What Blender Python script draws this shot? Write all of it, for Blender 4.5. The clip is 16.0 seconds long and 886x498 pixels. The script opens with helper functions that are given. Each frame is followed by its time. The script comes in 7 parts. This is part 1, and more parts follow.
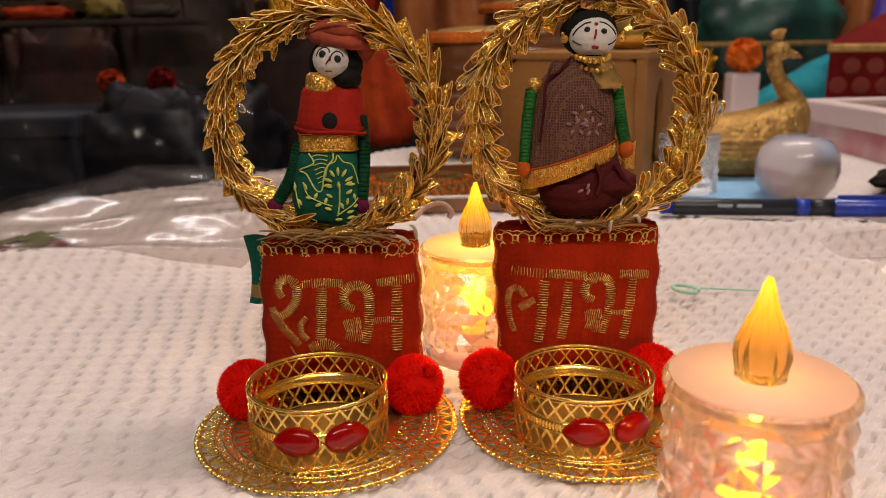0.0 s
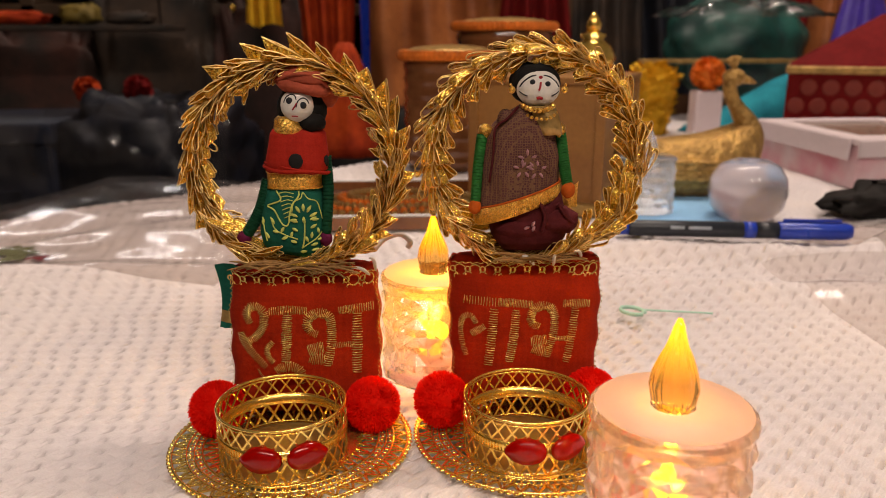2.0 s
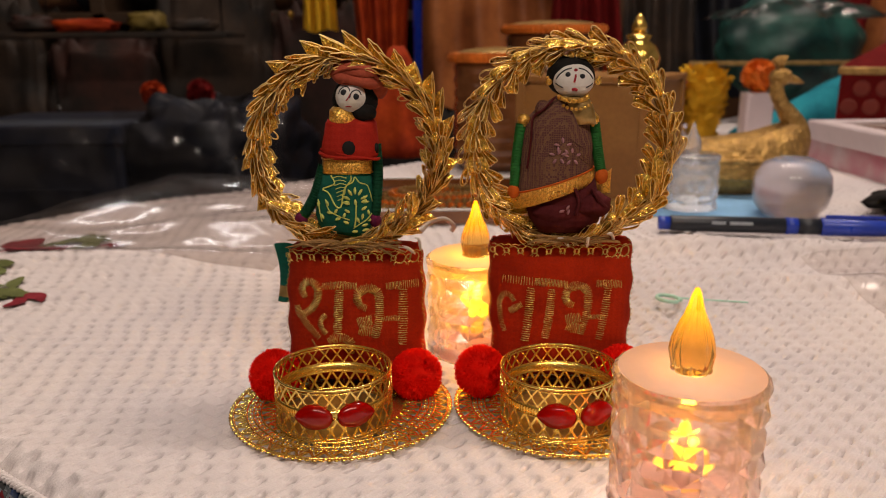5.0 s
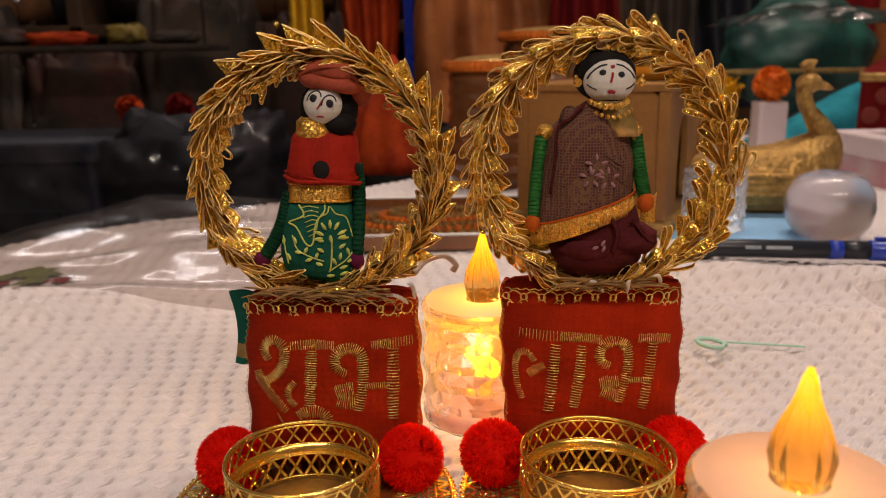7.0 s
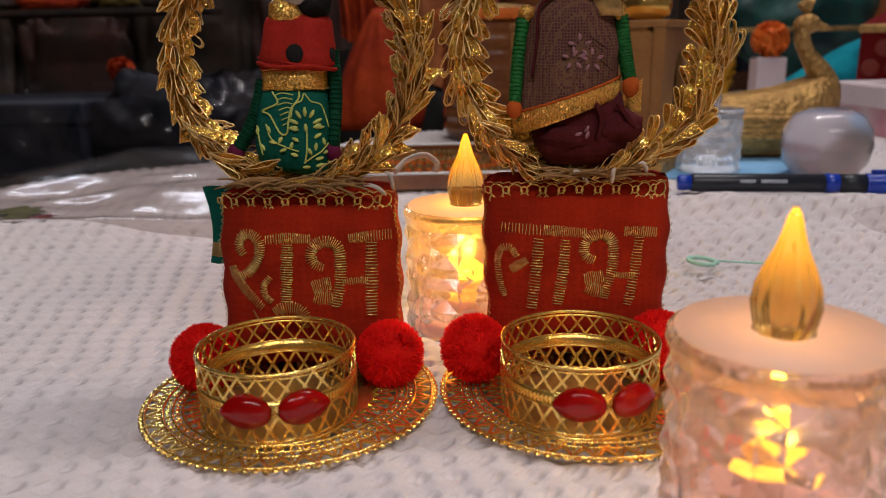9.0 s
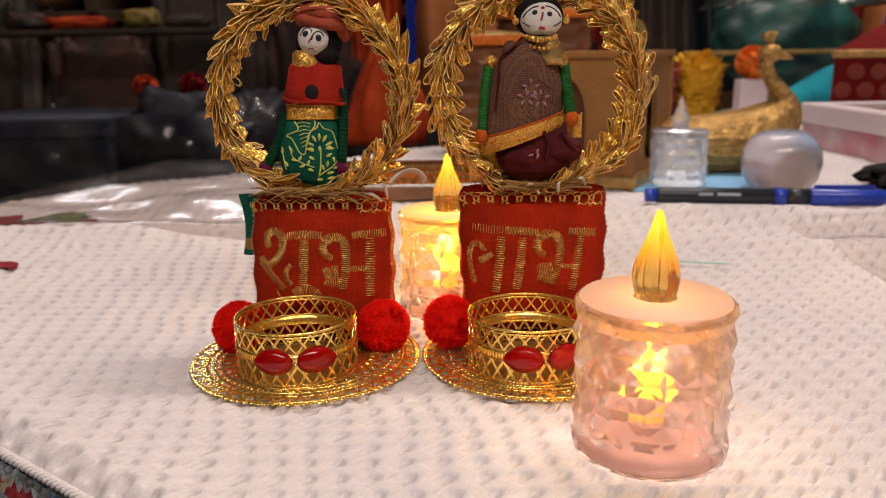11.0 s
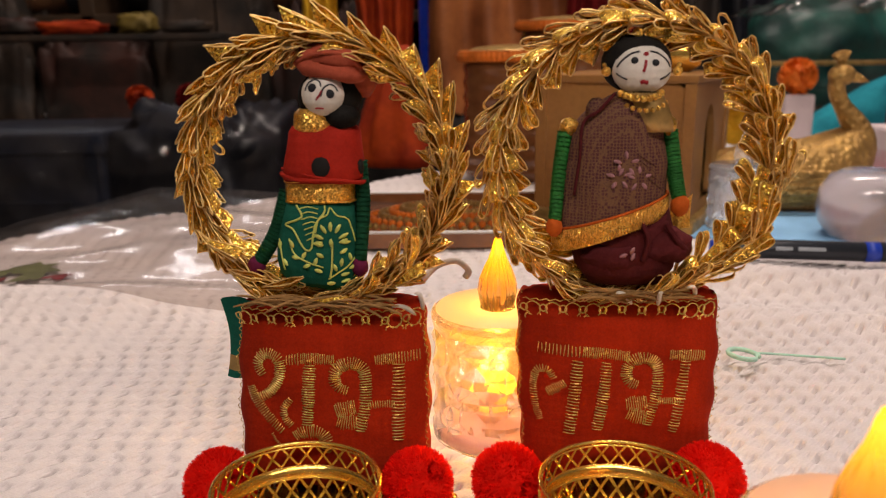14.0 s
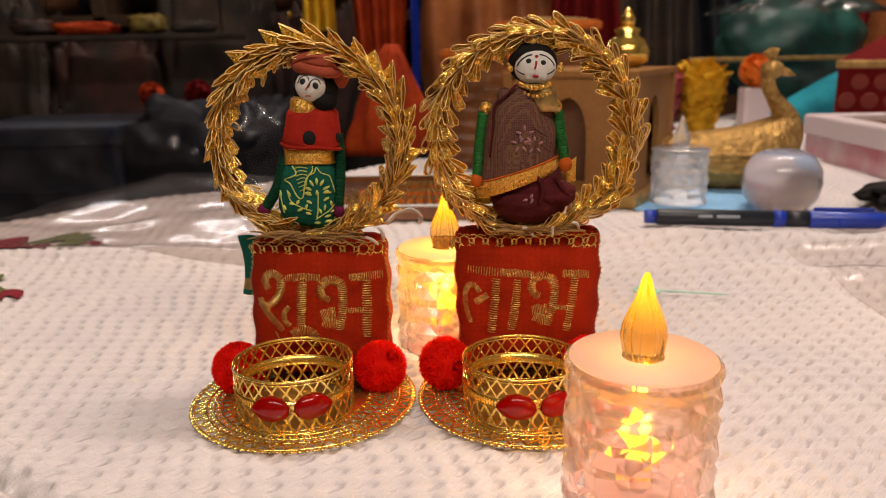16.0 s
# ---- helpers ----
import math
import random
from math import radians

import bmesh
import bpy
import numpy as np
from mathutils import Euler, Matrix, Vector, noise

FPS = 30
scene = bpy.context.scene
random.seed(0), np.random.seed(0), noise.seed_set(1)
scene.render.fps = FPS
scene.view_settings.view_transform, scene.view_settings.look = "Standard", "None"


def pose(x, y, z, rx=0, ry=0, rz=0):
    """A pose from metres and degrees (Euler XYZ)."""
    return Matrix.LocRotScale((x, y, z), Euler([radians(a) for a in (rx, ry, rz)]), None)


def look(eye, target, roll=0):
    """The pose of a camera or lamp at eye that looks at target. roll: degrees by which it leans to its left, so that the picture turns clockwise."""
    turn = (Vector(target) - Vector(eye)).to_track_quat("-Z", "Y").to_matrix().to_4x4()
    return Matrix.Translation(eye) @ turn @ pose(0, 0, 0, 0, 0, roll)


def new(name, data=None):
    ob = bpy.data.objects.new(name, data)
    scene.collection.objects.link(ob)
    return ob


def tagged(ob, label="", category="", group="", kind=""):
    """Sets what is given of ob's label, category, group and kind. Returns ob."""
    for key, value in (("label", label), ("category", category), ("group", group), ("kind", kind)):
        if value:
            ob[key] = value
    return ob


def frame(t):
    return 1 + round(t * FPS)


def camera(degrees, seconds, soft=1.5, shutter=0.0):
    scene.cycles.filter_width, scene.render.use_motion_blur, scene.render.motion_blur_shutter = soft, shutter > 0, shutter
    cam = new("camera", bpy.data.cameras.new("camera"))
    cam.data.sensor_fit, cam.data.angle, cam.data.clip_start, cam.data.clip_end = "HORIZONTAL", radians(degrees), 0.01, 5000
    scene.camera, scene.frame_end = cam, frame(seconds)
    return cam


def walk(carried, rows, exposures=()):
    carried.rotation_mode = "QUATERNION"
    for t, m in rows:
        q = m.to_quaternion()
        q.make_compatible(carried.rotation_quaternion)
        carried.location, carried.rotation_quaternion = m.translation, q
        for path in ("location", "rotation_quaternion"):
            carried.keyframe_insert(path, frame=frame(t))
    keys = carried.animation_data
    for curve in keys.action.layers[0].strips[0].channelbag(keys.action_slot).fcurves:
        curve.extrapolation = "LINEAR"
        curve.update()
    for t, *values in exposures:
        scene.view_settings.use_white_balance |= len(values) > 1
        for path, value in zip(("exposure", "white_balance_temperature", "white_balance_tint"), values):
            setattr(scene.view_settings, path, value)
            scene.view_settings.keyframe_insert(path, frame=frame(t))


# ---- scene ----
cam = camera(59.8, 16.0, 0.8)
cam.data.dof.use_dof = True
cam.data.dof.focus_distance = 0.26
cam.data.dof.aperture_fstop = 17.0
METRES, EYE, TILT, LEAN, TURN = 0.75, 0.124, -15.5, 1.0, 0.0
ROWS = [
    (0.0, 0.0, 0.0, 0.0, -0.0, 0.0, 0.0),
    (0.5, -0.0334, -0.0172, 0.0093, -2.46, 0.27, -0.92),
    (1.0, -0.0272, -0.0635, 0.0006, -2.07, 0.26, -1.13),
    (1.5, 0.0, -0.0688, -0.0052, -1.72, 0.25, -1.24),
    (2.0, 0.0097, -0.0292, 0.0142, -1.68, 0.13, -0.52),
    (2.5, 0.0041, 0.0102, 0.0262, -1.55, 0.09, 0.01),
    (3.0, -0.0011, 0.0154, 0.0185, -0.86, -0.06, -0.38),
    (3.5, 0.0051, -0.0255, 0.0073, 0.28, -0.07, -1.12),
    (4.0, 0.0151, -0.061, 0.0008, 1.75, -0.03, -1.5),
    (6.5, 0.0114, -0.0087, 0.0096, 2.01, 1.46, -0.86),
    (7.0, 0.0087, 0.0292, 0.0161, 1.66, 1.56, -0.58),
    (7.5, 0.0057, 0.0342, 0.0199, 1.67, 1.58, -0.58),
    (8.0, 0.0159, 0.0245, -0.0132, 1.68, 1.32, -0.72),
    (8.5, 0.0205, 0.0387, -0.0253, 1.68, 0.55, -0.63),
    (9.0, 0.017, 0.0395, -0.02, 1.67, 0.15, -0.34),
    (11.5, 0.0351, -0.0834, -0.0319, 2.52, 1.18, -0.98),
    (12.0, 0.0322, -0.1099, -0.0307, 2.58, 1.02, -1.08),
    (12.5, 0.0281, -0.0809, -0.0215, 2.57, 1.05, -1.07),
    (13.0, 0.025, -0.0329, -0.0059, 2.65, 1.01, -1.05),
    (13.5, 0.0151, 0.014, 0.011, 2.64, 1.05, -1.04),
    (14.0, 0.0087, 0.0585, 0.0222, 2.7, 0.94, -1.06),
    (14.5, 0.0046, 0.085, 0.0313, 2.82, 0.92, -1.14),
    (15.0, 0.0093, 0.0588, 0.0317, 2.91, 1.24, -1.14),
    (15.5, 0.0265, -0.0021, 0.0197, 2.91, 1.07, -1.02),
    (16.0, 0.0391, -0.0518, -0.0041, 2.9, 0.65, -0.82),
]
EXPOSURES = [(0, -0.17, 6850, 14), (1, -0.17, 6750, 14), (2, -0.03, 7000, 14), (2.5, -0.16, 7000, 15), (3, -0.21, 6900, 15), (4, -0.26, 6800, 13), (6.5, -0.29, 7000, 16), (8, -0.25, 6950, 15),
             (9, -0.54, 5750, 12), (11.5, 0.02, 6600, 12), (12.5, 0.0, 6900, 12), (14, -0.09, 6700, 14), (15.5, -0.06, 6550, 14), (16, -0.02, 6800, 13)]
walk(cam, [(t, pose(0, 0, EYE, TILT, LEAN, TURN) @ pose(METRES * x, METRES * y, METRES * z, 90 + pitch, roll, yaw)) for t, x, y, z, yaw, pitch, roll in ROWS],
     exposures=EXPOSURES)


# ---- world and lamps ----
world = bpy.data.worlds.new("room_air")
world.use_nodes = True
world.node_tree.nodes["Background"].inputs[0].default_value = (0.30, 0.26, 0.24, 1)
world.node_tree.nodes["Background"].inputs[1].default_value = 0.05
scene.world = world


def area_lamp(name, place, target, size_x, size_y, watts, colour):
    data = bpy.data.lights.new(name, "AREA")
    data.shape, data.size, data.size_y = "RECTANGLE", size_x, size_y
    data.energy, data.color = watts, colour
    ob = new(name, data)
    ob.matrix_world = look(place, target)
    return ob


def point_lamp(name, place, watts, colour, radius):
    data = bpy.data.lights.new(name, "POINT")
    data.energy, data.color, data.shadow_soft_size = watts, colour, radius
    ob = new(name, data)
    ob.location = place
    return ob


CEILING, FLOOR = 1.85, -0.76
# unseen lamps, added: one sets the table's falloff, one lights the goods behind
area_lamp("unseen_tube_glow", (0.10, -0.45, 0.95), (0.08, 0.2, 0.0), 1.2, 0.10, 8.6, (1.0, 0.86, 0.76))
area_lamp("unseen_tube_glow", (0.3, 0.9, CEILING - 0.09), (0.3, 1.1, 0), 1.2, 0.10, 30, (1.0, 0.86, 0.76))
# added lamp, placed where the plastic sheets mirror it as glints
area_lamp("added_wall_glow", (-0.9, 2.82, 0.95), (-0.3, 0.8, 0.1), 1.2, 0.06, 5, (0.92, 0.95, 1.0))
AMBER = (1.0, 0.55, 0.02)


# ---- materials ----
def socket(node, name):
    return node.inputs[name]


def material(name, colour, rough=0.6, metal=0.0, second=None, grain=300.0, blotch=25.0, vary=0.25, bump=0.2, depth=0.0004,
             coat=0.0, through_light=0.0, ior=1.45, sheen=0.0, sss=0.0, emit=None, emit_strength=0.0, alpha=1.0, pieces=0.0):
    """A surface with variation at two scales: blotches between two colours, and fine grain that also gives relief."""
    m = bpy.data.materials.new(name)
    m.use_nodes = True
    nt = m.node_tree
    n, ln = nt.nodes, nt.links
    b = n["Principled BSDF"]
    co = n.new("ShaderNodeTexCoord")
    second = second or tuple(c * (1 - vary) for c in colour)
    big = n.new("ShaderNodeTexNoise")
    big.inputs["Scale"].default_value = blotch
    big.inputs["Detail"].default_value = 4
    ln.new(co.outputs["Object"], big.inputs["Vector"])
    fine = n.new("ShaderNodeTexNoise")
    fine.inputs["Scale"].default_value = grain
    fine.inputs["Detail"].default_value = 3
    ln.new(co.outputs["Object"], fine.inputs["Vector"])
    ramp = n.new("ShaderNodeMapRange")
    ramp.inputs[1].default_value, ramp.inputs[2].default_value = 0.35, 0.65
    ln.new(big.outputs["Fac"], ramp.inputs[0])
    mix = n.new("ShaderNodeMix")
    mix.data_type = "RGBA"
    mix.inputs[6].default_value, mix.inputs[7].default_value = (*colour, 1), (*second, 1)
    ln.new(ramp.outputs[0], mix.inputs[0])
    tone = n.new("ShaderNodeMapRange")
    tone.inputs[3].default_value, tone.inputs[4].default_value = 1 - vary, 1 + vary
    ln.new(fine.outputs["Fac"], tone.inputs[0])
    hsv = n.new("ShaderNodeHueSaturation")
    ln.new(mix.outputs[2], hsv.inputs["Color"])
    if pieces:
        info = n.new("ShaderNodeObjectInfo")
        spread = n.new("ShaderNodeMapRange")
        spread.inputs[3].default_value, spread.inputs[4].default_value = 1 - pieces, 1 + pieces
        ln.new(info.outputs["Random"], spread.inputs[0])
        times = n.new("ShaderNodeMath")
        times.operation = "MULTIPLY"
        ln.new(tone.outputs[0], times.inputs[0])
        ln.new(spread.outputs[0], times.inputs[1])
        ln.new(times.outputs[0], hsv.inputs["Value"])
    else:
        ln.new(tone.outputs[0], hsv.inputs["Value"])
    ln.new(hsv.outputs["Color"], b.inputs["Base Color"])
    b.inputs["Metallic"].default_value = metal
    rr = n.new("ShaderNodeMapRange")
    rr.inputs[3].default_value, rr.inputs[4].default_value = max(0.02, rough - 0.1), min(1, rough + 0.1)
    ln.new(big.outputs["Fac"], rr.inputs[0])
    ln.new(rr.outputs[0], b.inputs["Roughness"])
    b.inputs["IOR"].default_value = ior
    if rough >= 0.75:
        b.inputs["Specular IOR Level"].default_value = 0.15
    b.inputs["Coat Weight"].default_value = coat
    b.inputs["Transmission Weight"].default_value = through_light
    b.inputs["Sheen Weight"].default_value = sheen
    b.inputs["Alpha"].default_value = alpha
    if sss:
        b.inputs["Subsurface Weight"].default_value = sss
        b.inputs["Subsurface Scale"].default_value = 0.004
    if emit:
        b.inputs["Emission Color"].default_value = (*emit, 1)
        b.inputs["Emission Strength"].default_value = emit_strength
    if bump:
        bp = n.new("ShaderNodeBump")
        bp.inputs["Strength"].default_value, bp.inputs["Distance"].default_value = bump, depth
        ln.new(fine.outputs["Fac"], bp.inputs["Height"])
        ln.new(bp.outputs[0], b.inputs["Normal"])
    return m


def woven(m, threads, strength=0.5, depth=0.0002):
    """Adds crossing threads, so many a metre, to a material's relief."""
    nt = m.node_tree
    n, ln = nt.nodes, nt.links
    b = n["Principled BSDF"]
    co = n.new("ShaderNodeTexCoord")
    sums = n.new("ShaderNodeMath")
    sums.operation = "ADD"
    for k, axis in enumerate(("X", "Z")):
        w = n.new("ShaderNodeTexWave")
        w.bands_direction = axis
        w.inputs["Scale"].default_value = threads / 6.2832 * 0.314
        w.inputs["Distortion"].default_value = 1.5
        w.inputs["Detail"].default_value = 1
        ln.new(co.outputs["Object"], w.inputs["Vector"])
        ln.new(w.outputs["Fac"], sums.inputs[k])
    bp = n.new("ShaderNodeBump")
    bp.inputs["Strength"].default_value, bp.inputs["Distance"].default_value = strength, depth
    ln.new(sums.outputs[0], bp.inputs["Height"])
    if b.inputs["Normal"].is_linked:
        ln.new(b.inputs["Normal"].links[0].from_socket, bp.inputs["Normal"])
    ln.new(bp.outputs[0], b.inputs["Normal"])
    return m


def scaly(m, cells, depth=0.004):
    """Adds small raised scales, so many a metre, to a material's relief."""
    n, ln = m.node_tree.nodes, m.node_tree.links
    b = n["Principled BSDF"]
    co, cell, bp = n.new("ShaderNodeTexCoord"), n.new("ShaderNodeTexVoronoi"), n.new("ShaderNodeBump")
    cell.inputs["Scale"].default_value = cells
    ln.new(co.outputs["Object"], cell.inputs["Vector"])
    bp.invert = True
    bp.inputs["Strength"].default_value, bp.inputs["Distance"].default_value = 0.8, depth
    ln.new(cell.outputs["Distance"], bp.inputs["Height"])
    ln.new(b.inputs["Normal"].links[0].from_socket, bp.inputs["Normal"])
    ln.new(bp.outputs[0], b.inputs["Normal"])
    return m


GOLD_FOIL = scaly(material("gold_foil_ribbon", (1.0, 0.66, 0.14), 0.18, 0.74, second=(1.0, 0.54, 0.08), grain=1600, blotch=300, vary=0.2, bump=0.8, depth=0.0003, pieces=0.25), 1000, 0.0004)


def glint_cells(m, cells, tilt):
    """Breaks a foil into small cells, each a little tilted, with glints imitated by its own brightness."""
    n, ln = m.node_tree.nodes, m.node_tree.links
    b = n["Principled BSDF"]
    co, cell, take, scale, add, unit = n.new("ShaderNodeTexCoord"), n.new("ShaderNodeTexVoronoi"), n.new("ShaderNodeVectorMath"), n.new("ShaderNodeVectorMath"), n.new("ShaderNodeVectorMath"), n.new("ShaderNodeVectorMath")
    cell.inputs["Scale"].default_value = cells
    ln.new(co.outputs["Object"], cell.inputs["Vector"])
    take.operation, scale.operation, add.operation, unit.operation = "SUBTRACT", "SCALE", "ADD", "NORMALIZE"
    take.inputs[1].default_value = (0.5, 0.5, 0.5)
    scale.inputs["Scale"].default_value = tilt
    ln.new(cell.outputs["Color"], take.inputs[0])
    ln.new(take.outputs[0], scale.inputs[0])
    ln.new(scale.outputs[0], add.inputs[0])
    ln.new(b.inputs["Normal"].links[0].from_socket, add.inputs[1])
    ln.new(add.outputs[0], unit.inputs[0])
    ln.new(unit.outputs[0], b.inputs["Normal"])
    # sparkle put into the base colour, brighter or darker by cell
    tone, hsv = n.new("ShaderNodeMapRange"), n.new("ShaderNodeHueSaturation")
    tone.inputs[3].default_value, tone.inputs[4].default_value = 0.65, 1.35
    sep = n.new("ShaderNodeSeparateColor")
    ln.new(cell.outputs["Color"], sep.inputs[0])
    ln.new(sep.outputs[0], tone.inputs[0])
    ln.new(tone.outputs[0], hsv.inputs["Value"])
    ln.new(b.inputs["Base Color"].links[0].from_socket, hsv.inputs["Color"])
    ln.new(hsv.outputs[0], b.inputs["Base Color"])
    return m


glint_cells(GOLD_FOIL, 1300, 1.1)
GILT_CLOTH = glint_cells(material("gilt_ribbon_cloth", (0.95, 0.58, 0.13), 0.30, 0.80, second=(0.80, 0.42, 0.08), grain=2400, blotch=300, vary=0.25, bump=0.5, depth=0.0002), 2600, 0.8)
GOLD_THREAD = material("pale_gold_thread", (1.0, 0.70, 0.28), 0.32, 0.60, grain=2500, blotch=300, vary=0.2, bump=0.4, depth=0.0001)
STITCH = material("gold_zari_stitch", (1.0, 0.70, 0.22), 0.26, 0.65, second=(0.80, 0.48, 0.11), grain=3000, blotch=400, vary=0.35, bump=0.3, depth=0.0001)
BRASS = material("stamped_gilt_brass", (1.0, 0.74, 0.22), 0.17, 0.90, second=(0.95, 0.60, 0.12), grain=900, blotch=90, vary=0.15, bump=0.35, depth=0.0003)
# darker, rougher copy of the brass, only for the sunken cup floor
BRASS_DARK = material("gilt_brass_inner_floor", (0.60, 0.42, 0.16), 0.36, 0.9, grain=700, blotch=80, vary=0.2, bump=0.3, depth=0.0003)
RED_FELT = woven(material("red_cotton_velvet", (0.36, 0.020, 0.003), 0.9, grain=1600, blotch=60, vary=0.3, bump=0.35, depth=0.0003), 2600, 0.25)
RED_WOOL = material("red_pompom_yarn", (0.95, 0.020, 0.010), 0.9, second=(0.90, 0.014, 0.006), grain=1200, blotch=200, vary=0.15, bump=0.3)
RUBY = material("red_glass_gem", (0.34, 0.002, 0.001), 0.10, grain=200, blotch=120, vary=0.2, bump=0)
CLAY = woven(material("terracotta_turban_cloth", (0.42, 0.085, 0.045), 0.85, grain=1500, blotch=120, vary=0.25, bump=0.4, depth=0.0003), 2200, 0.4)
TEAL = woven(material("green_printed_cotton", (0.008, 0.105, 0.072), 0.8, grain=1800, blotch=100, vary=0.2, bump=0.3), 2600, 0.3)
LIME = material("lime_printed_motif", (0.62, 0.68, 0.18), 0.75, grain=2500, blotch=200, vary=0.2, bump=0.2)
GREEN_YARN = material("green_wound_thread", (0.012, 0.17, 0.022), 0.7, grain=1500, blotch=200, vary=0.3, bump=0.3)
DARK_GREEN_YARN = material("dark_green_wound_thread", (0.006, 0.065, 0.03), 0.75, grain=1500, blotch=200, vary=0.3, bump=0.3)
ORANGE_YARN = material("orange_wound_thread", (0.52, 0.10, 0.012), 0.75, grain=1500, blotch=200, vary=0.2, bump=0.3)
PLUM = material("plum_thread_tip", (0.12, 0.012, 0.05), 0.8, grain=1500, vary=0.2, bump=0.3)
HAIR = material("black_wool_hair", (0.012, 0.011, 0.010), 0.75, grain=1800, blotch=200, vary=0.4, bump=0.5)
FACE = woven(material("white_cotton_face", (0.70, 0.67, 0.61), 0.85, grain=1500, blotch=200, vary=0.08, bump=0.2), 3200, 0.3)
INK = material("black_paint", (0.008, 0.010, 0.014), 0.6, grain=900, vary=0.2, bump=0.0)
RED_PAINT = material("red_paint", (0.35, 0.012, 0.02), 0.6, grain=900, vary=0.2, bump=0.0)
MAROON = woven(material("maroon_cotton", (0.085, 0.012, 0.014), 0.85, grain=1500, blotch=150, vary=0.25, bump=0.4), 2400, 0.35)
NETTING = woven(material("brown_net_over_purple_cloth", (0.10, 0.036, 0.034), 0.8, second=(0.07, 0.022, 0.030), grain=1400, blotch=90, vary=0.3, bump=0.4, depth=0.0003), 2400, 0.3, 0.0002)
RED_WRAP = woven(material("red_silk_wrap", (0.38, 0.020, 0.010), 0.8, grain=1500, blotch=110, vary=0.25, bump=0.3), 2500, 0.3)
PINK_PRINT = material("pink_printed_petal", (0.40, 0.20, 0.22), 0.8, grain=1800, vary=0.2, bump=0.1)
RAFFIA = material("brown_raffia_fibre", (0.36, 0.20, 0.075), 0.75, grain=1800, blotch=150, vary=0.35, bump=0.4)
WHITE_THREAD = material("white_cotton_thread", (0.66, 0.60, 0.54), 0.8, grain=1800, vary=0.2, bump=0.3)
TOWEL = material("white_waffle_cotton", (0.68, 0.62, 0.60), 0.92, second=(0.60, 0.56, 0.57), grain=1500, blotch=11, vary=0.12, bump=0.4, depth=0.0004, sheen=0.15)
DURRIE = material("grey_marled_cotton", (0.16, 0.18, 0.19), 0.95, second=(0.07, 0.082, 0.09), grain=900, blotch=500, vary=0.4, bump=0.7, depth=0.0006)
DURRIE_DARK = material("charcoal_marled_cotton", (0.035, 0.038, 0.040), 0.95, second=(0.08, 0.085, 0.085), grain=900, blotch=500, vary=0.4, bump=0.7, depth=0.0006)
DURRIE_BLUE = material("navy_marled_cotton", (0.015, 0.03, 0.085), 0.95, second=(0.05, 0.065, 0.10), grain=900, blotch=500, vary=0.4, bump=0.7, depth=0.0006)
DURRIE_OLIVE = material("olive_marled_cotton", (0.10, 0.085, 0.04), 0.95, second=(0.16, 0.15, 0.11), grain=900, blotch=500, vary=0.4, bump=0.7, depth=0.0006)
RED_YARN = material("dark_red_yarn", (0.15, 0.016, 0.018), 0.9, grain=500, blotch=100, vary=0.5, bump=0.5)
LEAF_PRINT = material("olive_printed_leaf", (0.15, 0.17, 0.06), 0.9, grain=700, blotch=70, vary=0.35, bump=0.3)
BERRY_PRINT = material("crimson_printed_petal", (0.24, 0.025, 0.035), 0.9, grain=700, blotch=70, vary=0.35, bump=0.3)
WOOD_DARK = material("dark_stained_wood", (0.055, 0.032, 0.018), 0.45, grain=120, blotch=9, vary=0.35, bump=0.3)
WOOD_TAN = material("tan_mdf_board", (0.32, 0.155, 0.042), 0.45, second=(0.23, 0.10, 0.028), grain=300, blotch=14, vary=0.2, bump=0.2)
WOOD_BROWN = material("brown_backing_board", (0.15, 0.065, 0.028), 0.6, grain=300, blotch=20, vary=0.25, bump=0.2)
WALL = material("brown_room_paint", (0.13, 0.075, 0.045), 0.85, grain=60, blotch=2, vary=0.15, bump=0.2)
WALL_PALE = material("cream_ceiling_paint", (0.60, 0.56, 0.50), 0.9, grain=60, blotch=2, vary=0.08, bump=0.2)
FLOOR_TILE = material("dark_floor_stone", (0.07, 0.06, 0.055), 0.4, grain=80, blotch=4, vary=0.3, bump=0.15)
LAMP_BODY = material("white_lamp_housing", (0.75, 0.75, 0.74), 0.5, grain=200, vary=0.05, bump=0)
TUBE = material("lit_tube_glass", (0.9, 0.9, 0.9), 0.4, grain=200, vary=0.02, bump=0, emit=(1.0, 0.94, 0.88), emit_strength=9.0)
PINK_ACRYLIC = material("clear_pink_acrylic", (1.0, 0.82, 0.78), 0.12, grain=120, blotch=60, vary=0.02, bump=0, through_light=0.94, ior=1.46, sss=0.0)
COOL_ACRYLIC = material("clear_cool_acrylic", (0.90, 0.94, 1.0), 0.10, grain=120, blotch=60, vary=0.02, bump=0, through_light=0.85, ior=1.4)
FROST = material("frosted_blush_plastic", (0.86, 0.62, 0.54), 0.6, grain=300, blotch=60, vary=0.06, bump=0.1, through_light=0.55)
SPARK = material("glowing_led_chip", (1.0, 0.7, 0.2), 0.4, bump=0, emit=(1.0, 0.52, 0.02), emit_strength=11.0)
GOLD_GLITTER = scaly(material("gold_glitter_coat", (0.62, 0.38, 0.12), 0.42, 0.7, second=(0.36, 0.21, 0.065), grain=900, blotch=90, vary=0.6, bump=0.9, depth=0.001), 230, 0.0022)
PEN_BLACK = material("black_pen_plastic", (0.018, 0.022, 0.03), 0.35, grain=200, blotch=50, vary=0.15, bump=0)
PEN_BLUE = material("blue_pen_plastic", (0.010, 0.045, 0.42), 0.30, grain=200, blotch=50, vary=0.15, bump=0, coat=0.3)
PALE_MARK = material("pale_pen_print", (0.35, 0.40, 0.45), 0.6, bump=0)
